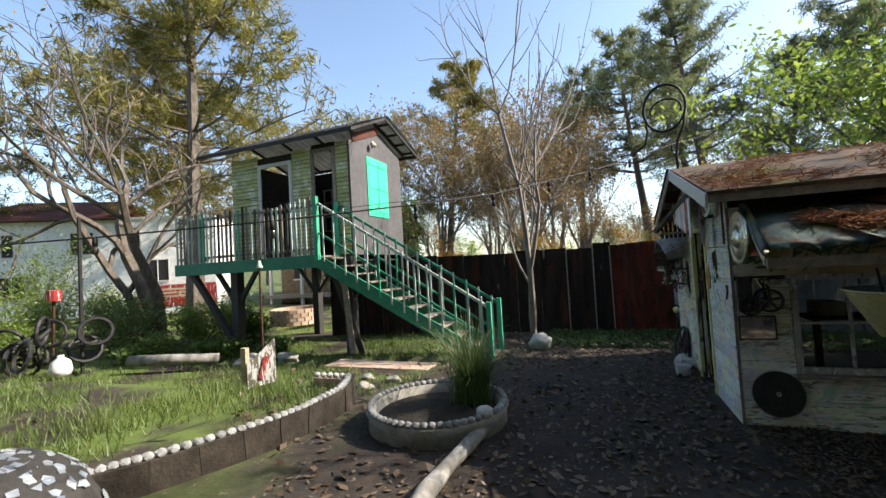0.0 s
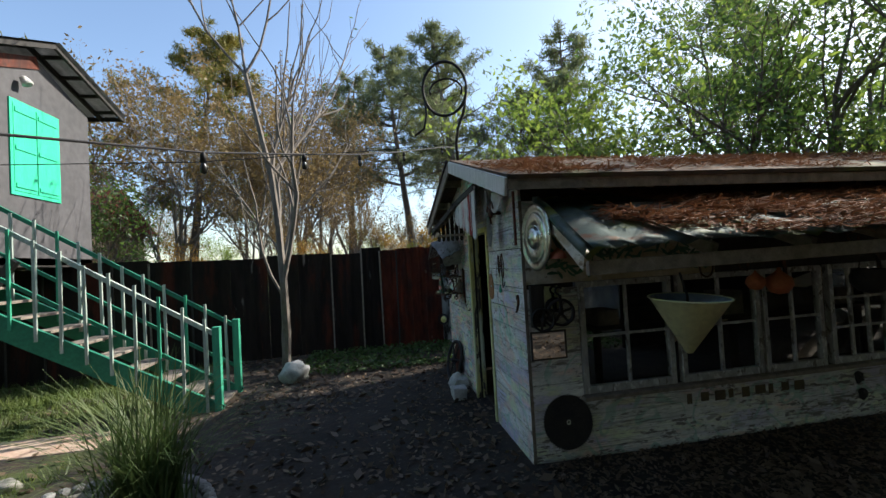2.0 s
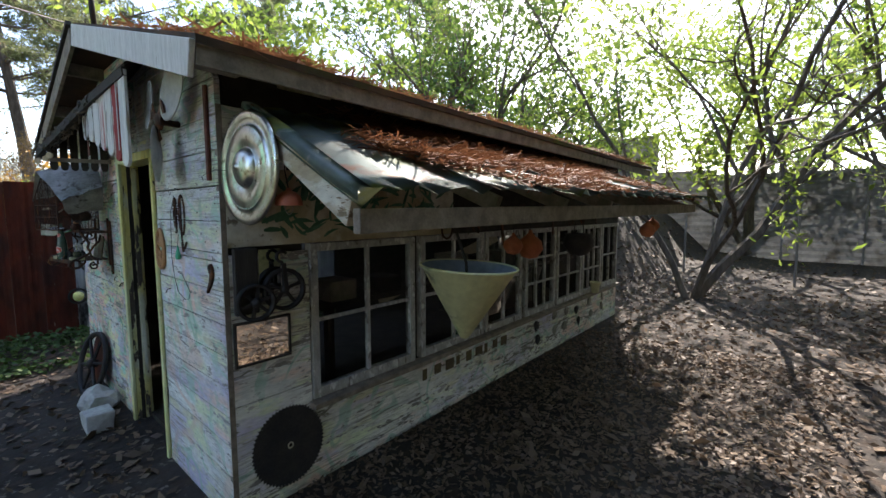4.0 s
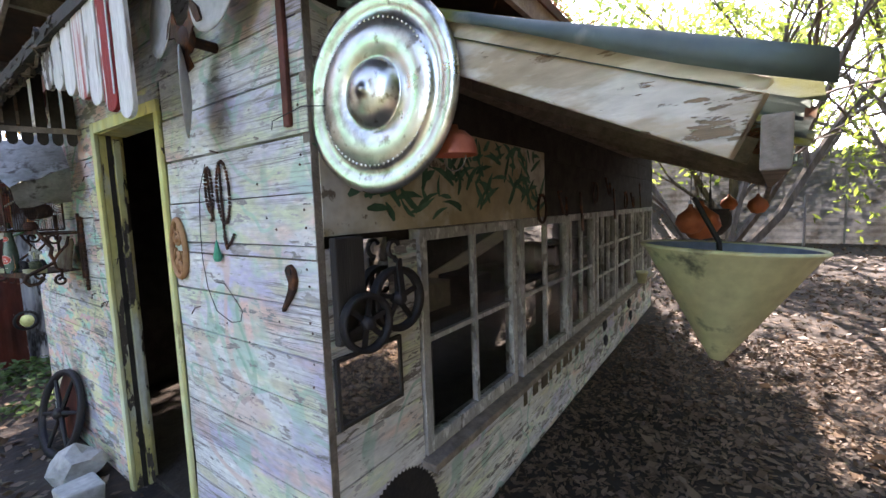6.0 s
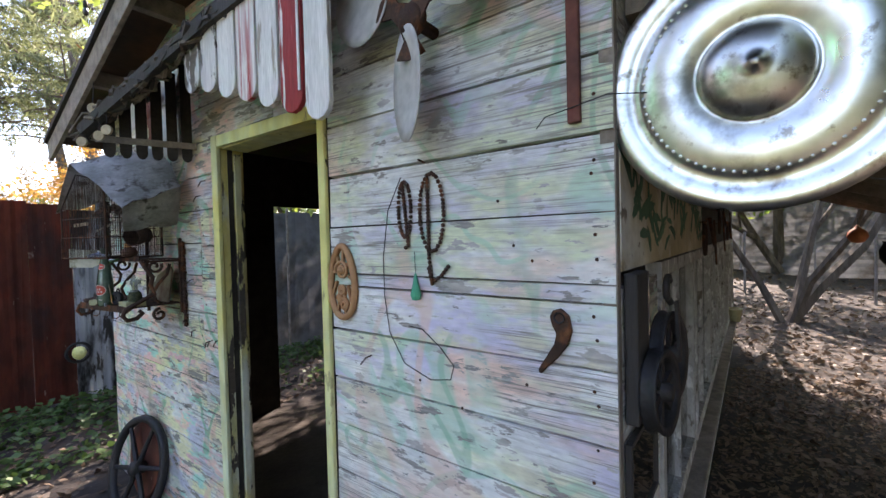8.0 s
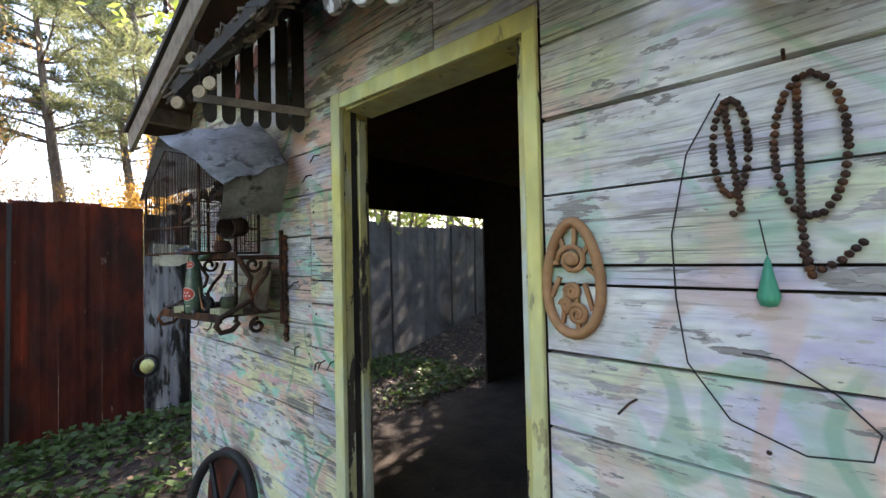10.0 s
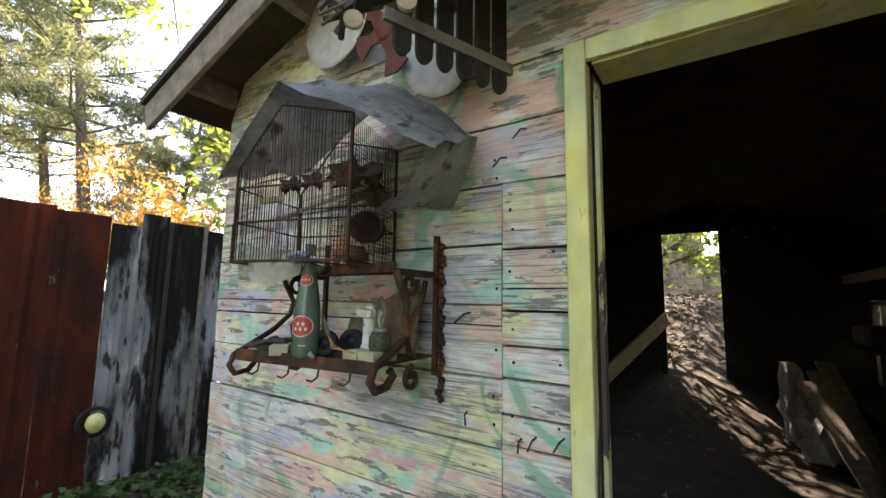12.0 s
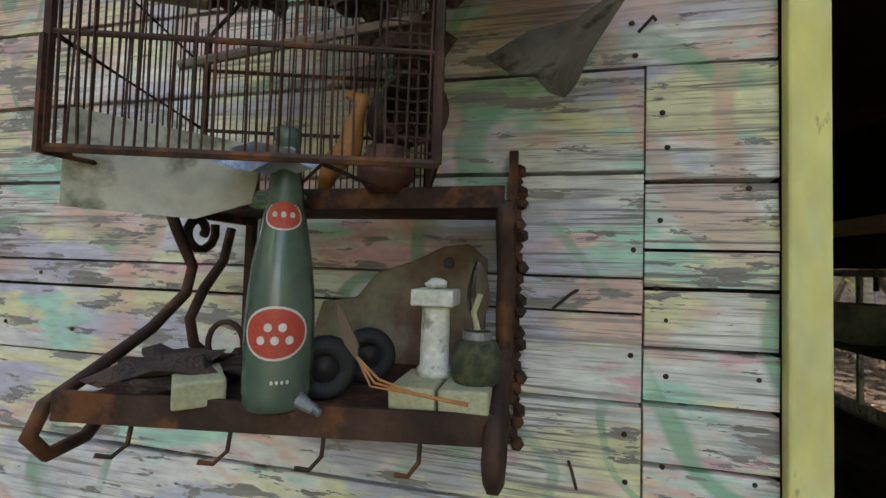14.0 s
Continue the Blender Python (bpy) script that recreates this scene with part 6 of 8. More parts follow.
def iron_shelf():
    s = thing("iron_shelf", (1.5, 7.34, 1.1), "rusted wrought iron two-tier wall shelf with scrolls", "shelf")
    part("lower_tray", outline(bmesh.new(), [(1.265, SH_Y0), (1.50, SH_Y0), (1.50, SH_Y1), (1.20, SH_Y1)], 0.006, lambda u, v, w: (u, v, SH_Z - w)), IRON, s)
    part("lower_front_rail", beam(bmesh.new(), (1.185, SH_Y1 + 0.01, SH_Z - 0.006), (1.262, SH_Y0, SH_Z - 0.010), 0.006, 0.032), IRON, s)
    part("upper_tray", cube(1.33, 1.50, SH_Y0, 7.595, 1.438, 1.444), IRON, s)
    part("upper_front_rail", beam(bmesh.new(), (1.322, 7.595, 1.442), (1.322, SH_Y0, 1.446), 0.006, 0.026), IRON, s)
    for y in (SH_Y0, 7.572):
        part("back_post", cube(1.50, 1.514, y - 0.007, y + 0.007, 1.15 if y < 7.3 else 1.12, 1.55), IRON, s)
        bar(s, "scroll_bar", [(x + (0.07 if y < 7.3 and z < 1.3 else 0.0), y, z) for x, z in ((1.325, 1.44), (1.345, 1.40), (1.375, 1.35), (1.365, 1.31), (1.31, 1.265), (1.235, 1.225), (1.185, 1.20), (1.172, 1.17), (1.19, 1.145), (1.23, 1.15), (1.255, 1.175), (1.24, 1.187))], 0.022 if y < 7.3 else 0.016)
        bar(s, "scroll_bar", [(1.455, y, 1.415), (1.44, y, 1.36), (1.40, y, 1.315), (1.375, y, 1.27), (1.385, y, 1.23), (1.41, y, 1.21)], 0.016)
        bar(s, "scroll_curl", spiral(1.385, y, 1.405, 0.035, 1.2, 0.4, -1), 0.014)
        part("cross_bar", cube(1.33, 1.50, y - 0.008, y + 0.008, 1.425, 1.437), IRON, s)
        bar(s, "foot_curl", spiral(1.40, y, 1.155, 0.032, 1.3, 1.5, 1), 0.016)
    for y in (7.17, 7.27, 7.37, 7.48):
        x = 1.265 - 0.15 * (y - SH_Y0)
        bar(s, "hook", [(x, y, SH_Z - 0.02), (x - 0.005, y, SH_Z - 0.045), (x - 0.015, y + 0.008, SH_Z - 0.055), (x - 0.025, y + 0.018, SH_Z - 0.05)], 0.005)
    c = thing("rusty_chain", (FX, 7.055, 1.2), "rusty chain hanging down the painted boards", "chain")
    for k in range(26):
        z = 1.52 - 0.0175 * k
        part("link", lathe(bmesh.new(), [(0.006, -0.010), (0.012, 0), (0.006, 0.010)], (FX - 0.012, 7.085 + 0.006 * math.sin(k * 1.9) - 0.002 * k / 26, z), (0.5 * (k % 2), 0.6 * ((k + 1) % 2), 1), 6), IRON, c)


def bird_cage():
    A, B = Vector((1.11, 7.485, 0)), Vector((1.205, 7.15, 0))
    n = Vector((0.957, 0.29, 0)) * 0.28
    C, D = B + n, A + n
    z0 = 1.457
    M = (A + B) / 2
    cage = thing("bird_cage", (M.x + 0.13, M.y, z0), "rusted wire bird cage with a bent tin roof", "bird cage")

    def top(u):  # height of the gabled face at u from A to B
        return 1.71 + 0.17 * u / 0.38 if u < 0.38 else 1.88 - 0.05 * (u - 0.38) / 0.62

    def at(u, back, z):
        p = A.lerp(B, u) + n * back
        return Vector((p.x, p.y, z))
    bm = bmesh.new()
    rng = random.Random(3)
    for k in range(37):
        u = k / 36
        if k not in (5, 17, 29):
            a, b = at(u, 0, z0), at(u, 0, top(u))
            mid = a.lerp(b, 0.5) + Vector((rng.uniform(-0.004, 0.004), rng.uniform(-0.004, 0.004), 0))
            tube(bm, [a, mid, b], 0.0013, 4)
    part("front_wires", bm, IRON, cage)
    bm = bmesh.new()
    for k in range(37):
        u = k / 36
        tube(bm, [at(u, 1, z0), at(u, 1, top(u))], 0.0013, 4)
    part("back_wires", bm, IRON, cage)
    for u, nm in ((0, "left_wires"), (1, "right_wires")):
        bm = bmesh.new()
        for k in range(1, 26):
            tube(bm, [at(u, k / 26, z0), at(u, k / 26, top(u))], 0.0013, 4)
        part(nm, bm, IRON, cage)
    for z in (z0, z0 + 0.105, z0 + 0.20):
        part("hoop", tube(bmesh.new(), [at(0, 0, z), at(1, 0, z), at(1, 1, z), at(0, 1, z)], 0.003 if z > z0 else 0.0045, 6, True), IRON, cage)
    for b in (0, 1):
        part("gable_wire", tube(bmesh.new(), [at(u, b, top(u)) for u in np.linspace(0, 1, 9)], 0.003, 6), IRON, cage)
    for u, b in ((0, 0), (1, 0), (0, 1), (1, 1)):
        part("corner_post", tube(bmesh.new(), [at(u, b, z0), at(u, b, top(u))], 0.005, 6), IRON, cage)
    part("corner_strap", beam(bmesh.new(), at(0, -0.01, z0 - 0.005), at(0, -0.01, z0 + 0.10), 0.008, 0.005, (0, 1, 0)), IRON, cage)
    part("floor_wires", tube(bmesh.new(), [at(0.0, 0.0, z0 - 0.004), at(0.35, 1, z0 - 0.004), at(0.7, 0, z0 - 0.004), at(1, 1, z0 - 0.004)], 0.0025, 5), IRON, cage)
    part("tray", outline(bmesh.new(), [(0, -0.048), (0.10, -0.052), (0.15, -0.03), (0.16, 0.035), (0, 0.048)], 0.003, lambda u, v, w: at(-0.015 + u / 0.345, 0.10 + 1.6 * u + w / 0.28, z0 + v)), CREAM_TRAY, cage, "pale stained tray under the cage")
    # bent tin roof: a short left slope and a long right one
    P = [Vector(p) for p in ((1.11, 7.60, 1.695), (1.12, 7.345, 1.935), (1.20, 6.89, 1.69), (1.42, 7.60, 1.80), (1.48, 7.22, 2.045), (1.463, 6.935, 1.808))]
    bm = bmesh.new()
    g = []
    for j in range(7):
        v = j / 6
        l, r, e = P[0].lerp(P[3], v), P[1].lerp(P[4], v), P[2].lerp(P[5], v)
        row = [l, l.lerp(r, 0.5), r] + [r.lerp(e, k / 5) for k in range(1, 6)]
        g.append([bm.verts.new(p + Vector((0, 0, 0.010 * math.sin(2.1 * j + 1.7 * i)))) for i, p in enumerate(row)])
    for a, b in zip(g, g[1:]):
        for k in range(7):
            bm.faces.new((a[k], a[k + 1], b[k + 1], b[k]))
    bmesh.ops.solidify(bm, geom=bm.faces[:], thickness=0.003)
    part("roof_sheet", bm, ROOF_TIN, cage, "grey weathered tin roof sheet", smooth=True)
    bm = bmesh.new()
    lo, hi = (Vector((1.264, 7.115, 1.586)), Vector((1.47, 7.02, 1.62)))
    rows = [[bm.verts.new(P[2].lerp(P[5], v / 4).lerp(lo.lerp(hi, v / 4), k / 5) + Vector((0, 0, 0.008 * math.sin(2.3 * v + 1.9 * k) - 0.02 * math.sin(math.pi * k / 5)))) for v in range(5)] for k in range(6)]
    for a, b in zip(rows, rows[1:]):
        for v in range(4):
            bm.faces.new((a[v], a[v + 1], b[v + 1], b[v]))
    bmesh.ops.solidify(bm, geom=bm.faces[:], thickness=0.003)
    part("roof_flap", bm, ROOF_TIN, cage, "folded tin flap hanging from the roof", smooth=True)
    for u0, u1, b0, b1 in ((0.86, 1.0, 0.0, 0.0), (1.0, 1.0, 0.0, 0.9)):
        bm = bmesh.new()
        for k in range(26):
            z = z0 + 0.01 + 0.0125 * k
            tube(bm, [at(u0, b0, z), at((u0 + u1) / 2, (b0 + b1) / 2, z + 0.003 * math.sin(k)), at(u1, b1, z)], 0.0009, 4)
        part("wire_mesh", bm, IRON, cage, "fine rusted wire mesh")
    part("perch", tube(bmesh.new(), [at(0.1, 0.5, 1.60), at(0.95, 0.5, 1.68)], 0.006, 6), OLD_WOOD, cage)
    # what is in the cage
    t = thing("wooden_perch_block", at(0.22, 0.35, 1.60), "small pale wood block wedged in the cage wires", "block")
    part("block", beam(bmesh.new(), at(0.16, 0.1, 1.625), at(0.30, 0.2, 1.635), 0.02, 0.015), RAW_WOOD, t)
    t = thing("foil_scrap", at(0.5, 0.2, z0), "crumpled blue and silver foil scrap in the cage", "scrap")
    bm = bmesh.new()
    rock(bm, at(0.50, 0.22, z0 + 0.014), 0.03, 0.042, 0.014, 1.8, 2)
    part("foil", bm, FOIL, t)
    t = thing("green_lid", at(0.45, 0.05, z0), "small dark green curved lid at the cage edge", "lid")
    part("lid", lathe(bmesh.new(), [(0, 0.008), (0.025, 0.006), (0.036, 0), (0.034, -0.004), (0, -0.002)], at(0.46, 0.5, z0 - 0.016), (-0.5, -0.1, 1), 18), GREEN_GLASSY, t, smooth=True)
    t = thing("wooden_toy", at(0.70, 0.55, z0), "orange-brown carved wooden toy animal", "toy")
    bm = bmesh.new()
    p = at(0.68, 0.6, z0)
    tube(bm, [p + Vector((0, 0.03, 0)), p + Vector((0, 0.02, 0.035)), p + Vector((0, -0.005, 0.055)), p + Vector((0, -0.015, 0.10)), p + Vector((0, -0.02, 0.12)), p + Vector((-0.004, -0.002, 0.128))], [0.008, 0.016, 0.018, 0.010, 0.012, 0.006], 10)
    part("figure", bm, ORANGE_WOOD, t, smooth=True)
    t = thing("rusty_pot", at(0.84, 0.5, z0), "small round rusted iron pot", "pot")
    part("pot", lathe(bmesh.new(), [(0, 0), (0.02, 0), (0.036, 0.02), (0.036, 0.035), (0.026, 0.052), (0.028, 0.056), (0.022, 0.056), (0.02, 0.05), (0, 0.03)], at(0.84, 0.5, z0 - 0.006), (0, 0, 1), 20), POT_BROWN, t, smooth=True)
    t = thing("tin_mug", at(1.06, 0.6, 1.56), "dark dusty mug hanging sideways in the cage", "mug")
    part("mug", lathe(bmesh.new(), [(0, 0.055), (0.042, 0.055), (0.046, -0.045), (0.041, -0.047), (0.038, 0.046), (0, 0.046)], at(0.90, 0.62, 1.565), (0.8, 0.55, 0.12), 24), DARK_SCRAP, t, smooth=True)
    part("mug_wire", tube(bmesh.new(), [at(0.93, 0.75, 1.60), at(0.93, 0.75, 1.80)], 0.002, 5), IRON, t)
    for u, b, z, s in ((0.6, 0.7, 1.75, 0.04), (0.75, 0.5, 1.70, 0.035), (0.9, 0.6, 1.66, 0.04), (1.0, 0.3, 1.70, 0.035), (0.2, 0.5, 1.70, 0.03), (0.35, 0.6, 1.72, 0.03)):
        t = thing("dry_leaf_clump", at(u, b, z), "dark curled leaf clump caught in the cage wires", "leaf clump", "clumps in the cage")
        part("clump", rock(bmesh.new(), at(u, b, z), s * 0.7, s * 1.2, s * 0.8, 1.5, 2), DARK_SCRAP, t)


CREAM_TRAY = surf("stained pale tray", (0.50, 0.49, 0.40), (0.36, 0.36, 0.28), 8.0, (1, 1, 1), rough=0.7, patches=(((0.14, 0.15, 0.09), 12.0, 0.58, 0.06),))
ROOF_TIN = surf("grey weathered tin", (0.56, 0.55, 0.52), (0.36, 0.355, 0.32), 9.0, (1, 1, 1), rough=0.6, metal=0.3, bump=0.2, patches=(((0.15, 0.13, 0.11), 14.0, 0.60, 0.05),))
FOIL = surf("blue and silver foil", (0.22, 0.34, 0.62), (0.60, 0.66, 0.72), 30.0, (1, 1, 1), rough=0.35, metal=0.3, bump=0.5)
GREEN_GLASSY = surf("dark green glaze", (0.07, 0.16, 0.06), (0.11, 0.20, 0.08), 20.0, (1, 1, 1), rough=0.25)
ORANGE_WOOD = surf("orange-brown varnished wood", (0.44, 0.19, 0.06), (0.36, 0.14, 0.04), 20.0, (1, 1, 1), rough=0.45)
POT_BROWN = surf("red-brown rusty pot", (0.12, 0.05, 0.035), (0.08, 0.035, 0.03), 20.0, (1, 1, 1), rough=0.5)
DARK_SCRAP = surf("dark rusty scrap", (0.05, 0.038, 0.032), (0.10, 0.06, 0.045), 30.0, (1, 1, 1), rough=0.85, bump=0.8)
BOTTLE = surf("dusty green bottle glass", (0.10, 0.17, 0.125), (0.13, 0.20, 0.145), 10.0, (1, 1, 1), rough=0.22, bump=0.02, spec=0.6)
BOTTLE.node_tree.nodes["Principled BSDF"].inputs["Transmission Weight"].default_value = 0.35
LABEL_RED = surf("faded red label print", (0.52, 0.07, 0.045), (0.46, 0.08, 0.05), 60.0, (1, 1, 1), rough=0.5, bump=0.0)
LABEL_WHITE = surf("off-white label print", (0.66, 0.60, 0.54), (0.60, 0.54, 0.48), 60.0, (1, 1, 1), rough=0.5, bump=0.0)
MOSS_DARK = surf("dark moss in a jar", (0.035, 0.045, 0.025), (0.10, 0.11, 0.06), 80.0, (1, 1, 1), rough=0.8, bump=0.6)
CHALK = surf("chalky chipped white paint", (0.66, 0.66, 0.58), (0.50, 0.50, 0.42), 25.0, (1, 1, 1), rough=0.85, bump=0.3, patches=(((0.20, 0.18, 0.13), 30.0, 0.62, 0.05),))
BLOCK = surf("mossy cream wood block", (0.46, 0.44, 0.26), (0.36, 0.36, 0.22), 30.0, (1, 1, 1), rough=0.85, bump=0.3)


def curved_oval(t, cx, cy, cz, r, ry, rz, face, mat, name, label="", n=28, slope=0.0):
    """An oval print on the side of a bottle, facing the angle face."""
    bm = bmesh.new()
    rings = []
    for j in range(1, 5):
        f = j / 4
        ring = []
        for k in range(n):
            a = 2 * math.pi * k / n
            du, dz = ry * f * math.cos(a), rz * f * math.sin(a)
            rr = r - slope * dz
            ph = face + du / r
            ring.append(bm.verts.new((cx + rr * math.cos(ph), cy + rr * math.sin(ph), cz + dz)))
        rings.append(ring)
    bm.faces.new(rings[0])
    for a, b in zip(rings, rings[1:]):
        for k in range(n):
            bm.faces.new((a[k], a[(k + 1) % n], b[(k + 1) % n], b[k]))
    return part(name, bm, mat, t, label, smooth=True)


def shelf_things():
    z = SH_Z
    b = thing("glass_bottle", (1.238, 7.327, z), "tall dusty green glass soda bottle with red oval labels", "bottle")
    prof = [(0, 0.002), (0.030, 0.0), (0.035, 0.004), (0.036, 0.02), (0.036, 0.085), (0.0345, 0.12), (0.0315, 0.15), (0.027, 0.18), (0.0220, 0.207), (0.0180, 0.235), (0.0150, 0.26), (0.0130, 0.286), (0.0142, 0.288), (0.0142, 0.300), (0.010, 0.301), (0, 0.295)]
    part("glass", lathe(bmesh.new(), prof, (1.238, 7.327, z), (0, 0, 1), 32), BOTTLE, b, smooth=True)
    face = math.atan2(7.06 - 7.327, 0.83 - 1.238)
    lb = curved_oval(b, 1.238, 7.327, z + 0.083, 0.0365, 0.034, 0.0275, face - 0.12, LABEL_WHITE, "label_border")
    curved_oval(lb, 1.238, 7.327, z + 0.083, 0.0369, 0.0315, 0.0250, face - 0.12, LABEL_RED, "label_oval", "red oval label")
    lb2 = curved_oval(b, 1.238, 7.327, z + 0.204, 0.0228, 0.020, 0.0165, face - 0.05, LABEL_WHITE, "label_border", slope=0.18)
    curved_oval(lb2, 1.238, 7.327, z + 0.204, 0.0232, 0.0182, 0.0147, face - 0.05, LABEL_RED, "label_oval", "red oval label", slope=0.18)
    for dz, dl, w in ((0.006, 0.0, 0.012), (-0.007, 0.02, 0.019)):
        for k in range(3 if w > 0.015 else 2):
            curved_oval(lb, 1.238, 7.327, z + 0.083 + dz, 0.0373, 0.0042, 0.0045, face - 0.12 + (k - (1 if w > 0.015 else 0.5)) * 0.38, LABEL_WHITE, "print_mark", n=10)
    for k in range(3):
        curved_oval(lb2, 1.238, 7.327, z + 0.204, 0.0236, 0.0028, 0.0035, face - 0.05 + (k - 1) * 0.38, LABEL_WHITE, "print_mark", n=10)
    for k in range(4):
        curved_oval(b, 1.238, 7.327, z + 0.034, 0.0364, 0.0016, 0.0022, face + 0.25 - k * 0.14, LABEL_WHITE, "print_mark", n=8)

    t = thing("wood_block", (1.21, 7.43, z), "mossy cream-painted offcut of wood lying on shelf", "block")
    part("block", beam(bmesh.new(), (1.205, 7.395, z + 0.0145), (1.265, 7.455, z + 0.0145), 0.05, 0.028), BLOCK, t, bevel=0.003)
    t = thing("rusty_scrap", (1.28, 7.5, z), "heap of dark rusted metal scrap on shelf", "scrap")
    part("scrap_plate", rock(bmesh.new(), (1.27, 7.49, z + 0.022), 0.05, 0.075, 0.016, 1.2, 3), DARK_SCRAP, t)
    part("scrap_cup", lathe(bmesh.new(), [(0, 0), (0.03, 0), (0.034, 0.022), (0.028, 0.024), (0.026, 0.006), (0, 0.004)], (1.235, 7.485, z), (0, 0, 1), 16), DARK_SCRAP, t, smooth=True)
    part("strap_loop", tube(bmesh.new(), [(1.33, 7.47 + 0.028 * math.cos(a), z + 0.04 + 0.03 * math.sin(a)) for a in np.linspace(-0.5, 3.6, 12)], 0.004, 6), IRON, t, smooth=True)
    part("scrap_plate", rock(bmesh.new(), (1.34, 7.44, z + 0.018), 0.05, 0.05, 0.013, 1.3, 2), IRON, t)
    for x, y in ((1.275, 7.292), (1.35, 7.27)):
        t = thing("toy_wheel", (x, y, z), "small black rubber toy wheel standing on shelf", "toy wheel", "toy wheels")
        ax = (-0.9, -0.42, 0.05)
        part("tyre", lathe(bmesh.new(), [(0.017, -0.013), (0.03, -0.013), (0.0355, -0.008), (0.0355, 0.008), (0.03, 0.013), (0.017, 0.013), (0.017, -0.013)], (x, y, z + 0.0355), ax, 28), RUBBER, t, smooth=True)
        part("rim", lathe(bmesh.new(), [(0, 0.008), (0.006, 0.009), (0.008, 0.004), (0.017, 0.006), (0.017, -0.006), (0, -0.006)], (x, y, z + 0.0355), ax, 18), BLACK_IRON, t, smooth=True)
    t = thing("wing_nut", (1.225, 7.285, z), "grey metal wing nut lying on shelf", "wing nut")
    part("nut", lathe(bmesh.new(), [(0, -0.012), (0.006, -0.012), (0.007, 0.01), (0, 0.011)], (1.225, 7.285, z + 0.009), (0.2, 1, 0.25), 10), STEEL, t)
    part("wing", beam(bmesh.new(), (1.218, 7.265, z + 0.004), (1.232, 7.305, z + 0.022), 0.006, 0.008), STEEL, t, bevel=0.002)
    for y, nm in ((7.183, "a"), (7.128, "b")):
        t = thing("wood_block", (1.23, y, z), "mossy pale wood block at the shelf edge", "block", "blocks on the shelf")
        part("block", roughen(cube(1.258, 1.345, y - 0.026, y + 0.026, z + 0.001, z + 0.027), 0.004, 9), BLOCK, t, bevel=0.003)
    t = thing("white_post", (1.30, 7.183, z), "miniature chipped white column with a square cap", "ornament")
    part("shaft", lathe(bmesh.new(), [(0, 0), (0.021, 0), (0.021, 0.008), (0.0175, 0.012), (0.0165, 0.075), (0.018, 0.082), (0, 0.082)], (1.315, 7.172, z + 0.027), (0, 0, 1), 14), CHALK, t, smooth=True)
    part("cap", cube(1.29, 1.34, 7.147, 7.197, z + 0.109, z + 0.128), CHALK, t, bevel=0.002)
    part("knob", rock(bmesh.new(), (1.315, 7.172, z + 0.134), 0.012, 0.014, 0.007, 0.3, 2), CHALK, t)
    t = thing("glass_jar", (1.255, 7.125, z), "small jar of dark moss with a clear bulb on top", "jar")
    part("jar_body", lathe(bmesh.new(), [(0, 0), (0.024, 0), (0.028, 0.008), (0.028, 0.032), (0.022, 0.045), (0.015, 0.05), (0.015, 0.056), (0, 0.056)], (1.30, 7.120, z + 0.027), (0, 0, 1), 24), MOSS_DARK, t, smooth=True)
    part("collar", lathe(bmesh.new(), [(0.0155, 0.048), (0.017, 0.048), (0.017, 0.057), (0.0155, 0.057)], (1.30, 7.120, z + 0.027), (0, 0, 1), 20), STEEL, t)
    part("bulb", lathe(bmesh.new(), [(0.006, 0.058), (0.007, 0.07), (0.013, 0.088), (0.0135, 0.10), (0.009, 0.122), (0.004, 0.134), (0, 0.136)], (1.30, 7.120, z + 0.027), (0, 0, 1), 20), CLEAR, t, "clear glass bulb", smooth=True)
    part("filament_stem", tube(bmesh.new(), [(1.30, 7.120, z + 0.085), (1.30, 7.124, z + 0.105), (1.30, 7.118, z + 0.125)], 0.003, 6), CREAM, t)
    t = thing("cut_board", (1.45, 7.26, z), "dark brown wooden cutout leaning at shelf back", "board")
    pts = [(7.13, 0.0), (7.13, 0.165), (7.16, 0.19), (7.20, 0.185), (7.25, 0.16), (7.31, 0.14), (7.34, 0.10), (7.40, 0.09), (7.42, 0.0)]
    part("board", outline(bmesh.new(), pts, 0.012, lambda u, v, w: (1.45 + w + 0.15 * v, u, z + 0.001 + v)), BROWN_BOARD, t, bevel=0.003)
    part("hole", lathe(bmesh.new(), [(0, 0.001), (0.008, 0.001), (0.009, 0), (0, 0)], (1.448 + 0.024, 7.19, z + 0.16), (-1, 0, 0.15), 12), BLACK_WOOD, t)
    t = thing("dry_leaf", (1.25, 7.22, z), "dry brown curled leaf with long stem", "leaf")
    part("leaf_blade", outline(bmesh.new(), [(0, 0), (0.008, 0.02), (0.006, 0.05), (0, 0.07), (-0.006, 0.045), (-0.008, 0.02)], 0.0015, lambda u, v, w: (1.235 + w, 7.235 + 0.35 * v + u, z + 0.055 + 0.85 * v)), LITTER, t)
    for k in range(3):
        part("stem", tube(bmesh.new(), [(1.236, 7.236, z + 0.06), (1.232, 7.21 + 0.004 * k, z + 0.04 - 0.004 * k), (1.222, 7.17 + 0.006 * k, z + 0.033), (1.210, 7.115, z + 0.032 - 0.001 * k)], 0.0013, 5), ORANGE_WOOD, t)


RUBBER = surf("black rubber", (0.018, 0.018, 0.020), (0.028, 0.027, 0.027), 30.0, (1, 1, 1), rough=0.65)
STEEL = surf("dull grey steel", (0.32, 0.32, 0.33), (0.24, 0.24, 0.25), 30.0, (1, 1, 1), rough=0.5, metal=0.7)
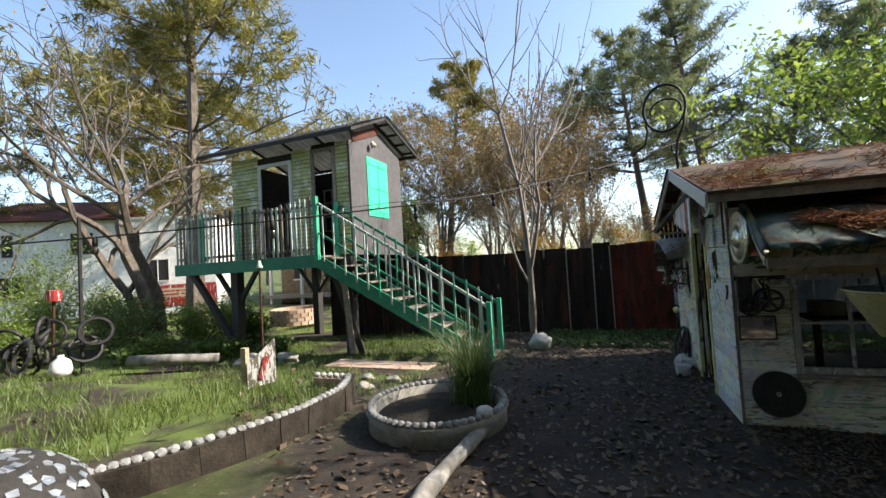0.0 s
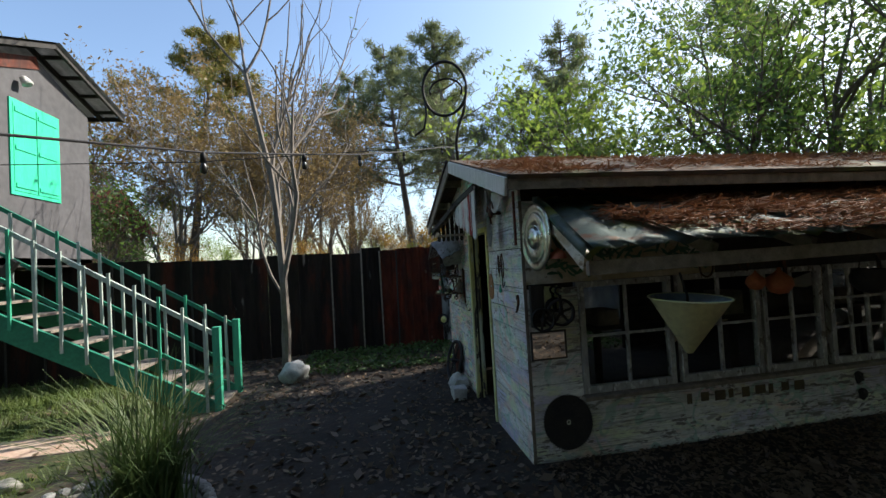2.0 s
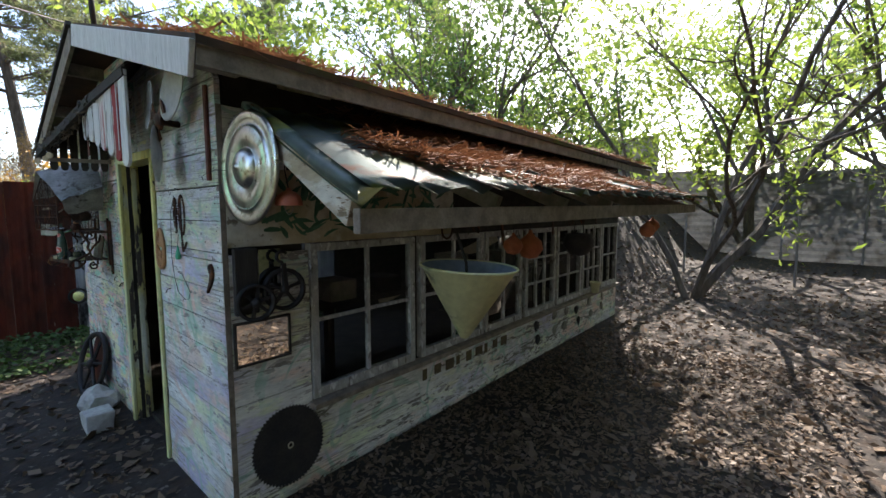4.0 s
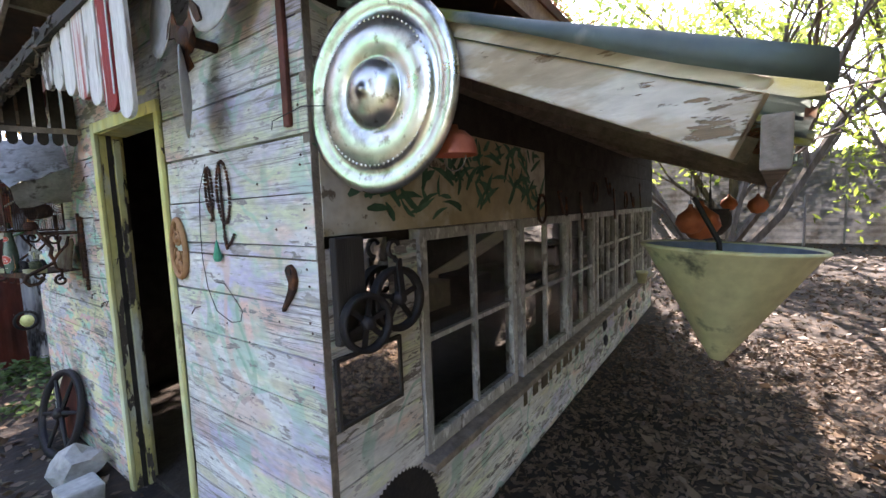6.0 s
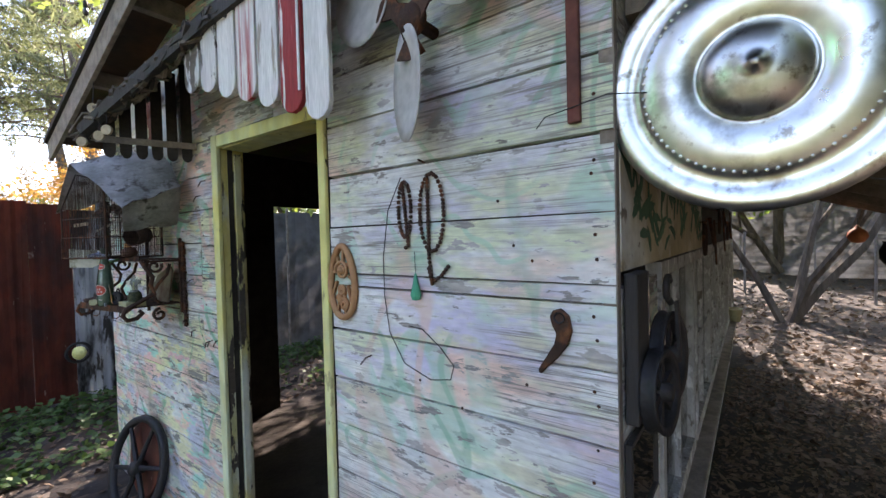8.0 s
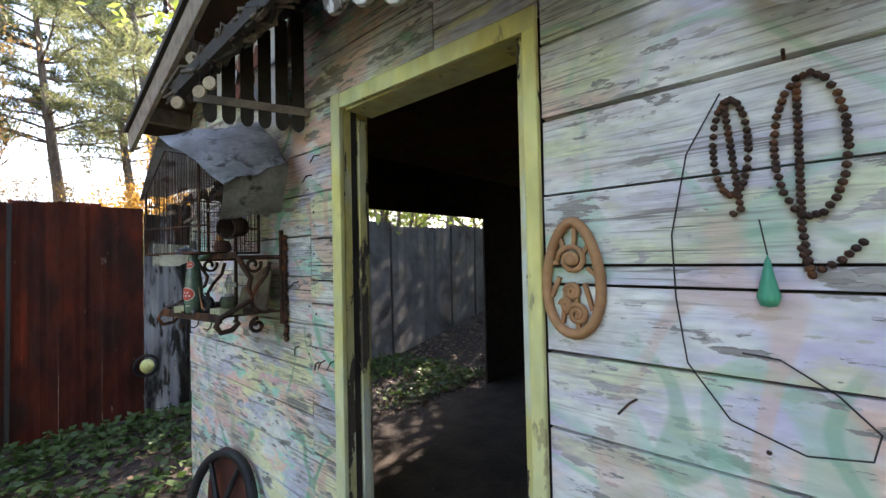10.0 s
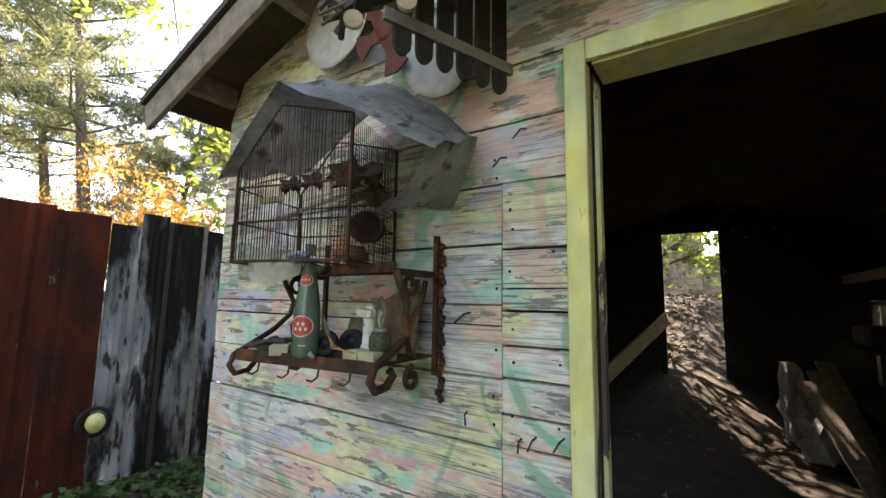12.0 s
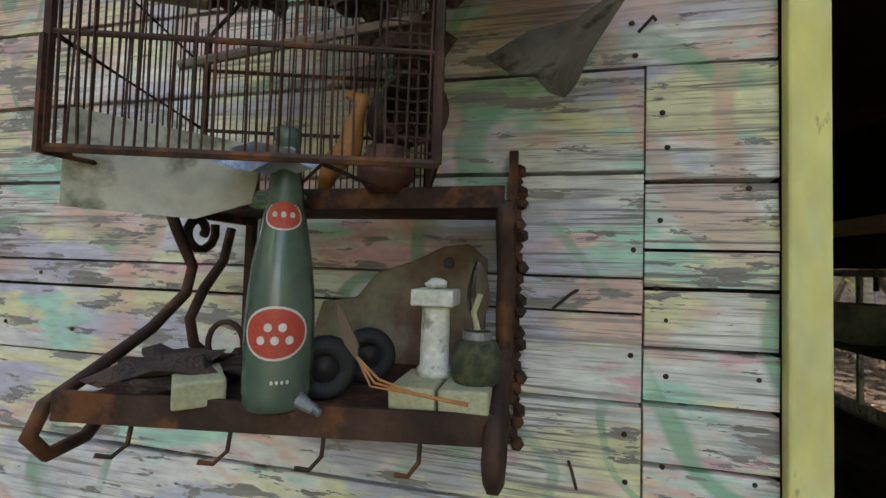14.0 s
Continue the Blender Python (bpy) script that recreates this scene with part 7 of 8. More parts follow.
BROWN_BOARD = surf("red-brown weathered wood cutout", (0.13, 0.075, 0.045), (0.24, 0.21, 0.14), 12.0, (1, 1, 1), rough=0.85, bump=0.4)
CLEAR = bpy.data.materials.new("clear thin glass")
CLEAR.use_nodes = True
_c = CLEAR.node_tree.nodes["Principled BSDF"]
_c.inputs["Transmission Weight"].default_value, _c.inputs["Roughness"].default_value, _c.inputs["IOR"].default_value = 1.0, 0.03, 1.2
iron_shelf()
bird_cage()
shelf_things()

# ---- treehouse ----
TX0, TX1, TY0, TY1, TZ = -8.95, -5.2, 8.25, 10.9, 2.1
NAVY_DARK = surf("dark weathered roof felt", (0.045, 0.042, 0.042), (0.07, 0.065, 0.06), 3.0, (1, 1, 1), rough=0.8)
CORRUGATED = surf("grey corrugated roofing", (0.30, 0.30, 0.29), (0.22, 0.22, 0.21), 3.0, (1, 1, 1), rough=0.55, metal=0.4)


def treehouse():
    t = thing("treehouse", (-7.2, 9.0, GZ - 0.1), "raised wooden playhouse on black posts with green deck", "treehouse")
    rng = random.Random(12)
    for i in range(9):
        y = 7.40 + i * 0.098
        part("deck_board", cube(-10.0, -5.55, y, y + 0.09, TZ - 0.035, TZ), OLD_WOOD, t)
    part("floor_frame", cube(TX0, TX1, 8.29, TY1, TZ - 0.15, TZ - 0.001), BLACK_WOOD, t)
    part("fascia", cube(-10.03, -5.53, 7.355, 7.395, TZ - 0.27, TZ + 0.02), GREEN_PAINT, t, "dark green deck fascia board", bevel=0.005)
    part("fascia", cube(-10.07, -10.032, 7.355, 8.3, TZ - 0.27, TZ + 0.02), GREEN_PAINT, t)
    # walls
    def gable(u, v, w):
        return (TX1 - 0.05 + w, u, v)
    part("end_wall", outline(bmesh.new(), [(TY0, TZ - 0.12), (TY1, TZ - 0.12), (TY1, 4.95), (9.55, 5.55), (TY0, 4.86)], 0.05, gable), GREY_PAINT, t, "flat grey end wall")
    part("end_wall", cube(TX0, TX0 + 0.05, TY0 + 0.062, TY1, TZ, 4.86), GREY_PAINT, t)
    part("back_wall", cube(TX0 + 0.052, TX1 - 0.052, TY1 - 0.05, TY1, TZ, 4.86), SHADED_WOOD, t)
    for x0, x1, z0, z1 in ((TX0, -8.02, TZ, 4.8), (-7.999, -6.951, 4.62, 4.8), (-6.93, -6.32, TZ, 4.8), (-6.319, -5.641, 4.78, 4.9), (-5.62, TX1 - 0.052, TZ, 4.8)):
        part("front_wall", cube(x0, x1, TY0 + 0.012, TY0 + 0.06, z0, z1), SHADED_WOOD, t)
    # shingle courses, each a run of its own
    for x0, x1 in ((TX0, -8.04), (-6.92, -6.34), (-5.60, TX1 - 0.06)):
        z = TZ + 0.02
        while z < 4.78:
            part("shingle_course", beam(bmesh.new(), (x0, TY0 - 0.004, z + 0.045), (x1, TY0 - 0.004, z + 0.045 + rng.uniform(-0.006, 0.006)), 0.014, 0.082), SHINGLE, t)
            z += 0.098
    # framed openings
    for nm, x0, x1, z0, z1, mat in (("door_casing", -8.03, -6.93, TZ, 4.62, WHITE_SLAT), ("window_casing", -6.33, -5.61, TZ, 4.78, OLD_WOOD)):
        for a in ((x0, x0 + 0.09, z0, z1), (x1 - 0.09, x1, z0, z1), (x0 + 0.091, x1 - 0.091, z1 - 0.09, z1)):
            part(nm, cube(a[0], a[1], TY0 - 0.03, TY0 + 0.01, a[2], a[3]), mat, t)
    # back window seen through the doors
    for x in (-7.9, -7.6, -7.3, -7.0, -6.1, -5.8):
        part("inner_mullion", cube(x, x + 0.04, TY1 - 0.09, TY1 - 0.055, 3.0, 4.3), WHITE_SLAT, t)
    for z in (3.0, 3.45, 3.9, 4.3):
        part("inner_rail", cube(-7.9, -5.8, TY1 - 0.085, TY1 - 0.053, z, z + 0.035), WHITE_SLAT, t)
    # shutter with two leaves
    for y0, y1 in ((9.06, 9.52), (9.54, 10.0)):
        sh = part("shutter_leaf", cube(TX1 + 0.001, TX1 + 0.03, y0, y1, 3.16, 4.58), MINT, t, "bright mint green shutter leaf", bevel=0.006)
        for z in (3.22, 3.83, 4.44):
            part("shutter_rail", cube(TX1 + 0.031, TX1 + 0.045, y0 + 0.02, y1 - 0.02, z, z + 0.07), MINT, sh)
    part("shutter_frame", cube(TX1, TX1 + 0.022, 9.0, 9.058, 3.10, 4.64), MINT, t)
    part("shutter_frame", cube(TX1, TX1 + 0.022, 10.002, 10.06, 3.10, 4.64), MINT, t)
    part("shutter_frame", cube(TX1, TX1 + 0.022, 9.059, 10.001, 4.582, 4.64), MINT, t)
    part("shutter_frame", cube(TX1, TX1 + 0.022, 9.059, 10.001, 3.10, 3.158), MINT, t)
    # roof
    ridge = (9.55, 5.78)
    for y0, z0 in ((7.85, 5.03), (11.5, 5.18)):
        bm = bmesh.new()
        rows = []
        n = 96
        for i in range(n + 1):
            x = -9.75 + (4.95) * i / n
            d = 0.012 * math.cos(i * math.pi / 2)
            rows.append((bm.verts.new((x, y0, z0 + d)), bm.verts.new((x, ridge[0], ridge[1] + d))))
        for a, b in zip(rows, rows[1:]):
            bm.faces.new((a[0], b[0], b[1], a[1]))
        bmesh.ops.solidify(bm, geom=bm.faces[:], thickness=0.006)
        part("roof_sheet", bm, CORRUGATED if y0 > 9 else NAVY_DARK, t)
        part("roof_fascia", beam(bmesh.new(), (-9.75, y0, z0 - 0.05), (-4.85, y0, z0 - 0.05), 0.03, 0.09), BLACK_WOOD, t)
        for x in (-9.7, -8.5, -7.3, -6.1, -5.28, -4.88):
            part("roof_rafter", beam(bmesh.new(), (x, y0, z0 - 0.055), (x, ridge[0], ridge[1] - 0.055), 0.05, 0.08), BLACK_WOOD, t)
    part("gable_board", beam(bmesh.new(), (TX1 + 0.02, 8.35, 4.95), (TX1 + 0.02, 9.6, 5.45), 0.02, 0.2), RUST, t, "rust-brown board under the gable")
    for y, z in ((7.85, 5.03), (11.5, 5.18)):
        for k in range(4):
            f = (k + 0.5) / 4
            yy, zz = y + (9.55 - y) * f, z + (5.78 - z) * f
            part("purlin", beam(bmesh.new(), (TX1 - 0.1, yy, zz - 0.06), (-4.86, yy, zz - 0.06), 0.05, 0.06), BLACK_WOOD, t)
    part("gable_lamp", lathe(bmesh.new(), [(0, 0), (0.05, 0.0), (0.08, 0.12), (0.06, 0.14), (0, 0.14)], (TX1 + 0.08, 9.2, 5.02), (0.5, 0, -0.8), 14), WHITE_SLAT, t)
    # posts and braces
    for x, y in ((-8.15, 7.55), (-5.15, 7.95), (-8.15, 10.6), (-5.6, 10.6)):
        part("post", cube(x - 0.11, x + 0.11, y - 0.11, y + 0.11, GZ - 0.25, TZ - 0.04), BLACK_WOOD, t, bevel=0.01)
        for dx in (-1, 1):
            part("brace", beam(bmesh.new(), (x, y, 1.0), (x + dx * 0.75, y, TZ - 0.1), 0.09, 0.09), BLACK_WOOD, t)
    part("brace", beam(bmesh.new(), (-8.2, 7.5, 0.05), (-9.7, 7.5, TZ - 0.1), 0.13, 0.13), BLACK_WOOD, t)
    part("brace", beam(bmesh.new(), (-4.85, 7.85, -0.15), (-5.35, 7.6, TZ - 0.4), 0.13, 0.13), BLACK_WOOD, t)
    part("brace_board", beam(bmesh.new(), (-4.95, 7.62, -0.1), (-5.1, 7.62, 1.6), 0.14, 0.03, (0, 1, 0)), OLD_WOOD, t)
    # deck railing
    mats = [OLD_WOOD, OLD_WOOD, MINT_POST, PALE_POST, OLD_WOOD, PALE_POST, BLACK_WOOD, PALE_POST]
    for i in range(34):
        x = -9.97 + 4.35 * i / 33
        part("baluster", beam(bmesh.new(), (x, 7.37, TZ - 0.05), (x + rng.uniform(-0.02, 0.02), 7.37, 3.32 + rng.uniform(-0.05, 0.12)), rng.uniform(0.035, 0.065), 0.025, (0, 1, 0)), rng.choice(mats), t)
    for z in (2.25, 3.22):
        part("deck_rail", beam(bmesh.new(), (-10.0, 7.395, z), (-5.6, 7.395, z), 0.03, 0.06), OLD_WOOD, t)
        part("deck_rail", beam(bmesh.new(), (-10.0, 7.4, z), (-10.0, 8.3, z), 0.03, 0.06), OLD_WOOD, t)
    for i in range(8):
        y = 7.5 + 0.1 * i
        part("baluster", beam(bmesh.new(), (-10.02, y, TZ - 0.05), (-10.02, y, 3.34), 0.04, 0.025, (1, 0, 0)), OLD_WOOD, t)
    part("corner_post", cube(-5.64, -5.54, 7.33, 7.43, TZ - 0.1, 3.42), MINT_POST, t, bevel=0.008)
    part("corner_post", cube(-5.64, -5.54, 8.12, 8.22, TZ - 0.1, 3.38), MINT_POST, t, bevel=0.008)
    return t


def stairs():
    s = thing("stairs", (-3.6, 7.8, GZ), "steep green outdoor stair with pale baluster railings", "stairs")
    x0, z0, x1, z1 = -5.53, 2.08, -1.75, GZ - 0.12
    rng = random.Random(13)
    for y in (7.38, 8.18):
        part("stringer", beam(bmesh.new(), (x0, y, z0 - 0.14), (x1, y, z1 + 0.05), 0.045, 0.27), GREEN_PAINT, s, "dark green stair stringer")
        part("hand_rail", beam(bmesh.new(), (x0, y, z0 + 1.17), (x1, y, z1 + 1.08), 0.04, 0.055), PALE_POST if y < 8 else GREEN_PAINT, s)
        part("mid_rail", beam(bmesh.new(), (x0, y, z0 + 0.52), (x1, y, z1 + 0.48), 0.03, 0.045), GREEN_PAINT, s)
        for i in range(14):
            f = (i + 0.5) / 14
            x, z = x0 + (x1 - x0) * f, z0 + (z1 - z0) * f
            part("baluster", beam(bmesh.new(), (x, y - 0.03, z - 0.05), (x + rng.uniform(-0.012, 0.012), y - 0.03, z + 1.18 + rng.uniform(-0.03, 0.06)), 0.034, 0.022, (0, 1, 0)), MINT_POST if i % 6 == 5 else PALE_POST, s)
        part("newel", cube(x1 - 0.05, x1 + 0.04, y - 0.045, y + 0.045, GZ - 0.2, 0.98), MINT_POST, s, bevel=0.006)
    for i in range(12):
        f = (i + 0.5) / 12
        x, z = x0 + (x1 - x0) * f, z0 + (z1 - z0) * f
        part("tread", cube(x - 0.13, x + 0.15, 7.40, 8.16, z + 0.02, z + 0.055), OLD_WOOD, s, bevel=0.004)


treehouse()
stairs()


# ---- overhead: string lights, roof loop ----
def string_lights():
    s = thing("string_lights", (-0.9, 4.8, 2.5), "black cable of outdoor string lights with unlit bulbs", "string lights")
    key = [(-9.5, 1.6, 2.35), (-6.5, 1.9, 2.2), (-3.9, 2.1, 2.15), (-2.4, 2.65, 2.2), (-1.45, 3.64, 2.36), (-0.9, 4.76, 2.56), (-0.35, 5.9, 2.84), (0.2, 7.0, 3.12), (0.9, 8.3, 3.5), (1.9, 10.2, 4.1), (3.4, 13.5, 5.0)]
    part("cable", tube(bmesh.new(), key, 0.008, 6), BLACK_IRON, s)
    for x, y, z in key[1:10]:
        part("socket", lathe(bmesh.new(), [(0, 0.01), (0.012, 0.005), (0.02, -0.02), (0.022, -0.075), (0, -0.08)], (x, y, z), (0, 0, 1), 12), BLACK_IRON, s, smooth=True)
        part("bulb", lathe(bmesh.new(), [(0.013, -0.075), (0.024, -0.105), (0.027, -0.125), (0.02, -0.15), (0, -0.16)], (x, y, z), (0, 0, 1), 14), SMOKED, s, "smoky glass bulb", smooth=True)
    key2 = [(-8.0, 7.0, 3.6), (-4.0, 6.4, 2.9), (-1.5, 6.2, 2.85), (0.2, 6.6, 3.05), (1.25, 6.5, 3.1)]
    part("cable", tube(bmesh.new(), key2, 0.005, 5), BLACK_IRON, s)


SMOKED = surf("smoky bulb glass", (0.03, 0.03, 0.03), (0.05, 0.045, 0.04), 10.0, (1, 1, 1), rough=0.15, bump=0.0, spec=0.6)


def roof_loop():
    r = thing("iron_roof_loop", (1.40, 6.5, 2.9), "black bent iron hoop ornament standing on the roof", "roof ornament")
    c = Vector((1.28, 6.5, 3.80))
    side = Vector((0.97, -0.25, 0))
    part("hoop", tube(bmesh.new(), [c + side * (0.27 * math.cos(a)) + Vector((0, 0, 0.34 * math.sin(a))) for a in np.linspace(0, 2 * math.pi, 33)[:-1]], 0.018, 8, True), BLACK_IRON, r, smooth=True)
    part("stem", tube(bmesh.new(), [(1.40, 6.5, 2.86), (1.39, 6.5, 3.1), (1.42, 6.5, 3.3), (1.50, 6.47, 3.5), (1.545, 6.45, 3.75)], 0.018, 8), BLACK_IRON, r, smooth=True)
    part("tail", tube(bmesh.new(), [c - side * 0.26 + Vector((0, 0, -0.05)), c - side * 0.24 + Vector((0, 0, -0.3)), c - side * 0.28 + Vector((0, 0, -0.48)), c - side * 0.40 + Vector((0, 0, -0.56))], 0.014, 8), BLACK_IRON, r, smooth=True)
    part("inner_ring", tube(bmesh.new(), [c + side * (0.02 + 0.2 * math.cos(a)) + Vector((0, 0.02, -0.02 + 0.15 * math.sin(a))) for a in np.linspace(-0.4, 3.4, 14)], 0.013, 8), BLACK_IRON, r, smooth=True)


string_lights()
roof_loop()

# ---- yard ----
def beaded_edge(t, pts, r, mat, name="edge_stone", squash=0.8):
    """Round stones set side by side along a line."""
    d = 0.0
    last = Vector(pts[0])
    for a, b in zip(pts, pts[1:]):
        a, b = Vector(a), Vector(b)
        n = max(1, round((b - a).length / (r * 1.75)))
        for i in range(n):
            p = a.lerp(b, i / n)
            part(name, rock(bmesh.new(), p, r * 1.05, r * 1.05, r * squash, 0.25, 2), mat, t)


def lawn_edge():
    t = thing("retaining_edge", (-3.1, 3.5, GZ), "low dark retaining wall topped with round white stones", "garden edging")
    ys = [1.2, 1.55, 1.9, 2.25, 2.6, 2.95, 3.3, 3.65, 4.0, 4.35, 4.7, 5.0]
    pts = [(bed_x(y), y, 0.20) for y in ys]
    pts = [(-6.9, 0.7, 0.2), (-6.2, 0.95, 0.2)] + pts
    for a, b in zip(pts, pts[1:]):
        part("wall_piece", roughen(beam(bmesh.new(), (a[0], a[1], 0.02), (b[0], b[1], 0.02), 0.16, 0.34), 0.03, 5), DARK_SOIL, t)
    beaded_edge(t, pts, 0.05, STONE_PALE)


def round_planter():
    c = Vector((-1.62, 4.32, GZ))
    r = 0.78
    t = thing("round_planter", c, "round concrete planter bed with beaded white rim", "planter")
    part("wall", lathe(bmesh.new(), [(r - 0.02, -0.1), (r + 0.03, -0.05), (r + 0.02, 0.12), (r + 0.05, 0.2), (r - 0.06, 0.22), (r - 0.08, 0.1), (r - 0.1, 0.08)], c, (0, 0, 1), 48), STONE, t, smooth=True)
    part("soil", lathe(bmesh.new(), [(r - 0.07, 0.11), (r * 0.5, 0.14), (0, 0.16)], c, (0, 0, 1), 32), DARK_SOIL, t)
    pts = [(c.x + r * math.cos(a), c.y + r * math.sin(a), c.z + 0.235) for a in np.linspace(0, 2 * math.pi, 61)]
    for p in pts[:-1]:
        part("rim_bead", rock(bmesh.new(), p, 0.042, 0.042, 0.034, 0.2, 2), STONE_PALE, t)
    # long grass clump
    g = thing("grass_clump", (-1.28, 4.62, GZ + 0.1), "tall clump of arching green ornamental grass", "plant")
    rng = np.random.default_rng(9)
    V, F = [], []
    for k in range(560):
        a = rng.uniform(0, 2 * np.pi)
        ln = rng.uniform(0.7, 1.3)
        out = rng.uniform(0.1, 1.0) * ln
        b = np.array([-1.28 + rng.normal(0, 0.09), 4.62 + rng.normal(0, 0.09), GZ + 0.12])
        w = 0.006 * rng.uniform(0.7, 1.4)
        s = np.array([-math.sin(a), math.cos(a), 0]) * w
        base = len(V)
        for i in range(6):
            f = i / 5
            p = b + np.array([math.cos(a), math.sin(a), 0]) * out * f ** 1.8 + np.array([0, 0, ln * (f - 0.42 * (out / ln) * f ** 3)])
            q = s * (1 - 0.85 * f)
            V += [(p - q).tolist(), (p + q).tolist()]
        F += [(base + 2 * i, base + 2 * i + 1, base + 2 * i + 3, base + 2 * i + 2) for i in range(5)]
    raw("foliage", V, F, BLADE, g)
    p = thing("edge_post", (-0.95, 3.98, GZ), "short grey capped post at the planter edge", "post")
    part("post", lathe(bmesh.new(), [(0, -0.05), (0.06, -0.05), (0.062, 0.22), (0.085, 0.23), (0.085, 0.29), (0.06, 0.31), (0, 0.32)], (-0.95, 3.98, GZ), (0, 0, 1), 18), CONCRETE, p, smooth=True)
    l = thing("edging_log", (-1.05, 3.4, GZ), "pale peeling log laid as path edging", "log")
    part("log", roughen(tube(bmesh.new(), [(-0.97, 3.95, 0.0), (-1.0, 3.6, 0.0), (-1.05, 3.2, -0.01), (-1.07, 2.7, 0.0), (-1.03, 2.2, 0.0)], [0.06, 0.075, 0.07, 0.08, 0.07], 14), 0.02, 9), PALE_LOG, l, smooth=True)
    rk = thing("stone", (-1.18, 8.65, GZ), "rounded pale stone at the foot of the young tree", "stone")
    part("rock", rock(bmesh.new(), (-1.0, 8.45, 0.03), 0.22, 0.18, 0.19, 0.4, 3), CONCRETE, rk, smooth=True)


def lawn_things():
    d = thing("mosaic_dome", (-4.0, 1.25, GZ), "low dome covered in black and white mosaic chips", "mosaic dome")
    part("dome", lathe(bmesh.new(), [(0.85, -0.1), (0.8, 0.15), (0.68, 0.38), (0.45, 0.55), (0.2, 0.62), (0, 0.63)], (-4.0, 1.25, GZ), (0, 0, 1), 40), BLACK_WOOD, d, smooth=True)
    rng = random.Random(6)
    for i in range(150):
        a = rng.uniform(-1.2, 2.6)
        f = rng.uniform(0.15, 1.0)
        r, z = 0.83 * math.sin(f * 1.5), 0.63 * math.cos(f * 1.5)
        n = Vector((math.cos(a) * r / 0.69, math.sin(a) * r / 0.69, z / 0.4)).normalized()
        c = Vector((-4.0 + r * math.cos(a), 1.25 + r * math.sin(a), GZ + z)) + n * 0.004
        q = n.to_track_quat("Z", "Y")
        k = rng.randint(3, 5)
        ph = rng.uniform(0, 6)
        bm = bmesh.new()
        outline(bm, [(rng.uniform(0.03, 0.055) * math.cos(ph + 2 * math.pi * j / k), rng.uniform(0.03, 0.055) * math.sin(ph + 2 * math.pi * j / k)) for j in range(k)], 0.008, lambda u, v, w: c + q @ Vector((u, v, w)))
        part("chip", bm, MOSAIC, d)
    s = thing("yard_sign", (-4.9, 4.65, 0.0), "leaning white board with red paint beside a post", "sign")
    part("board", outline(bmesh.new(), [(0, 0), (0.42, 0.05), (0.42, 0.72), (0.1, 0.45), (0, 0.4)], 0.03, lambda u, v, w: (-4.85 + u * 0.6 + w * 0.75, 4.62 + u * 0.75 - w * 0.6, 0.02 + v)), WORN_SLAT, s)
    part("paint_mark", beam(bmesh.new(), (-4.70, 4.735, 0.15), (-4.64, 4.81, 0.48), 0.07, 0.006, (0.75, -0.6, 0)), RED_PAINT, s, "red painted stroke")
    part("post", cube(-5.02, -4.92, 4.66, 4.74, -0.1, 0.62), RAW_WOOD, s, bevel=0.006)
    p = thing("garden_lamp", (-5.1, 5.2, 0.0), "thin metal garden lamp pole with small cap", "lamp")
    part("pole", tube(bmesh.new(), [(-5.1, 5.2, -0.15), (-5.1, 5.2, 1.85)], 0.018, 8), IRON, p)
    part("cap", lathe(bmesh.new(), [(0.02, 0), (0.05, 0.0), (0.055, 0.015), (0.03, 0.08), (0.02, 0.13), (0, 0.13)], (-5.1, 5.2, 1.85), (0, 0, 1), 14), PALE_POST, p, smooth=True)
    b = thing("brick_step", (-3.9, 5.35, GZ), "small pinkish brick step edged with white knobs", "step")
    for i in range(3):
        for j in range(2):
            part("brick", cube(-4.18 + 0.22 * i, -3.97 + 0.22 * i, 5.30, 5.44, -0.16 + 0.1 * j, -0.07 + 0.1 * j), BRICK, b, bevel=0.006)
    for i in range(6):
        part("knob", rock(bmesh.new(), (-4.15 + 0.12 * i, 5.37, 0.07), 0.05, 0.05, 0.04, 0.2, 2), CONCRETE, b)
    w = thing("brick_well", (-10.2, 12.0, -0.1), "low round ring of pale bricks", "well")
    for ring in range(4):
        for k in range(22):
            a = 2 * math.pi * (k + 0.5 * (ring % 2)) / 22
            bm = bmesh.new()
            c = Vector((-10.2 + 0.85 * math.cos(a), 12.0 + 0.85 * math.sin(a), 0.0 + 0.14 * ring))
            beam(bm, c - Vector((-math.sin(a), math.cos(a), 0)) * 0.11, c + Vector((-math.sin(a), math.cos(a), 0)) * 0.11, 0.1, 0.13)
            part("brick", bm, BRICK, w)
    h = thing("scrap_heap", (-9.6, 4.4, 0.0), "heap of black scrap iron hoops and pale jugs", "scrap heap")
    rng = random.Random(19)
    for i in range(14):
        c = Vector((-9.6 + rng.uniform(-0.9, 0.6), 4.5 + rng.uniform(-0.5, 0.7), 0.25 + rng.uniform(-0.1, 0.75)))
        ax = Vector((rng.uniform(-1, 1), rng.uniform(-1, 1), rng.uniform(-0.5, 1))).normalized()
        q = ax.to_track_quat("Z", "Y")
        part("hoop", tube(bmesh.new(), [c + q @ Vector((0.26 * math.cos(a), 0.26 * math.sin(a), 0)) for a in np.linspace(0, 2 * math.pi, 15)[:-1]], 0.035, 6, True), BLACK_IRON, h)
    part("jug", lathe(bmesh.new(), [(0, 0), (0.14, 0), (0.17, 0.1), (0.14, 0.25), (0.05, 0.32), (0.05, 0.36), (0, 0.36)], (-8.9, 4.3, 0.15), (0, 0, 1), 18), WHITE_WALL, h, smooth=True)
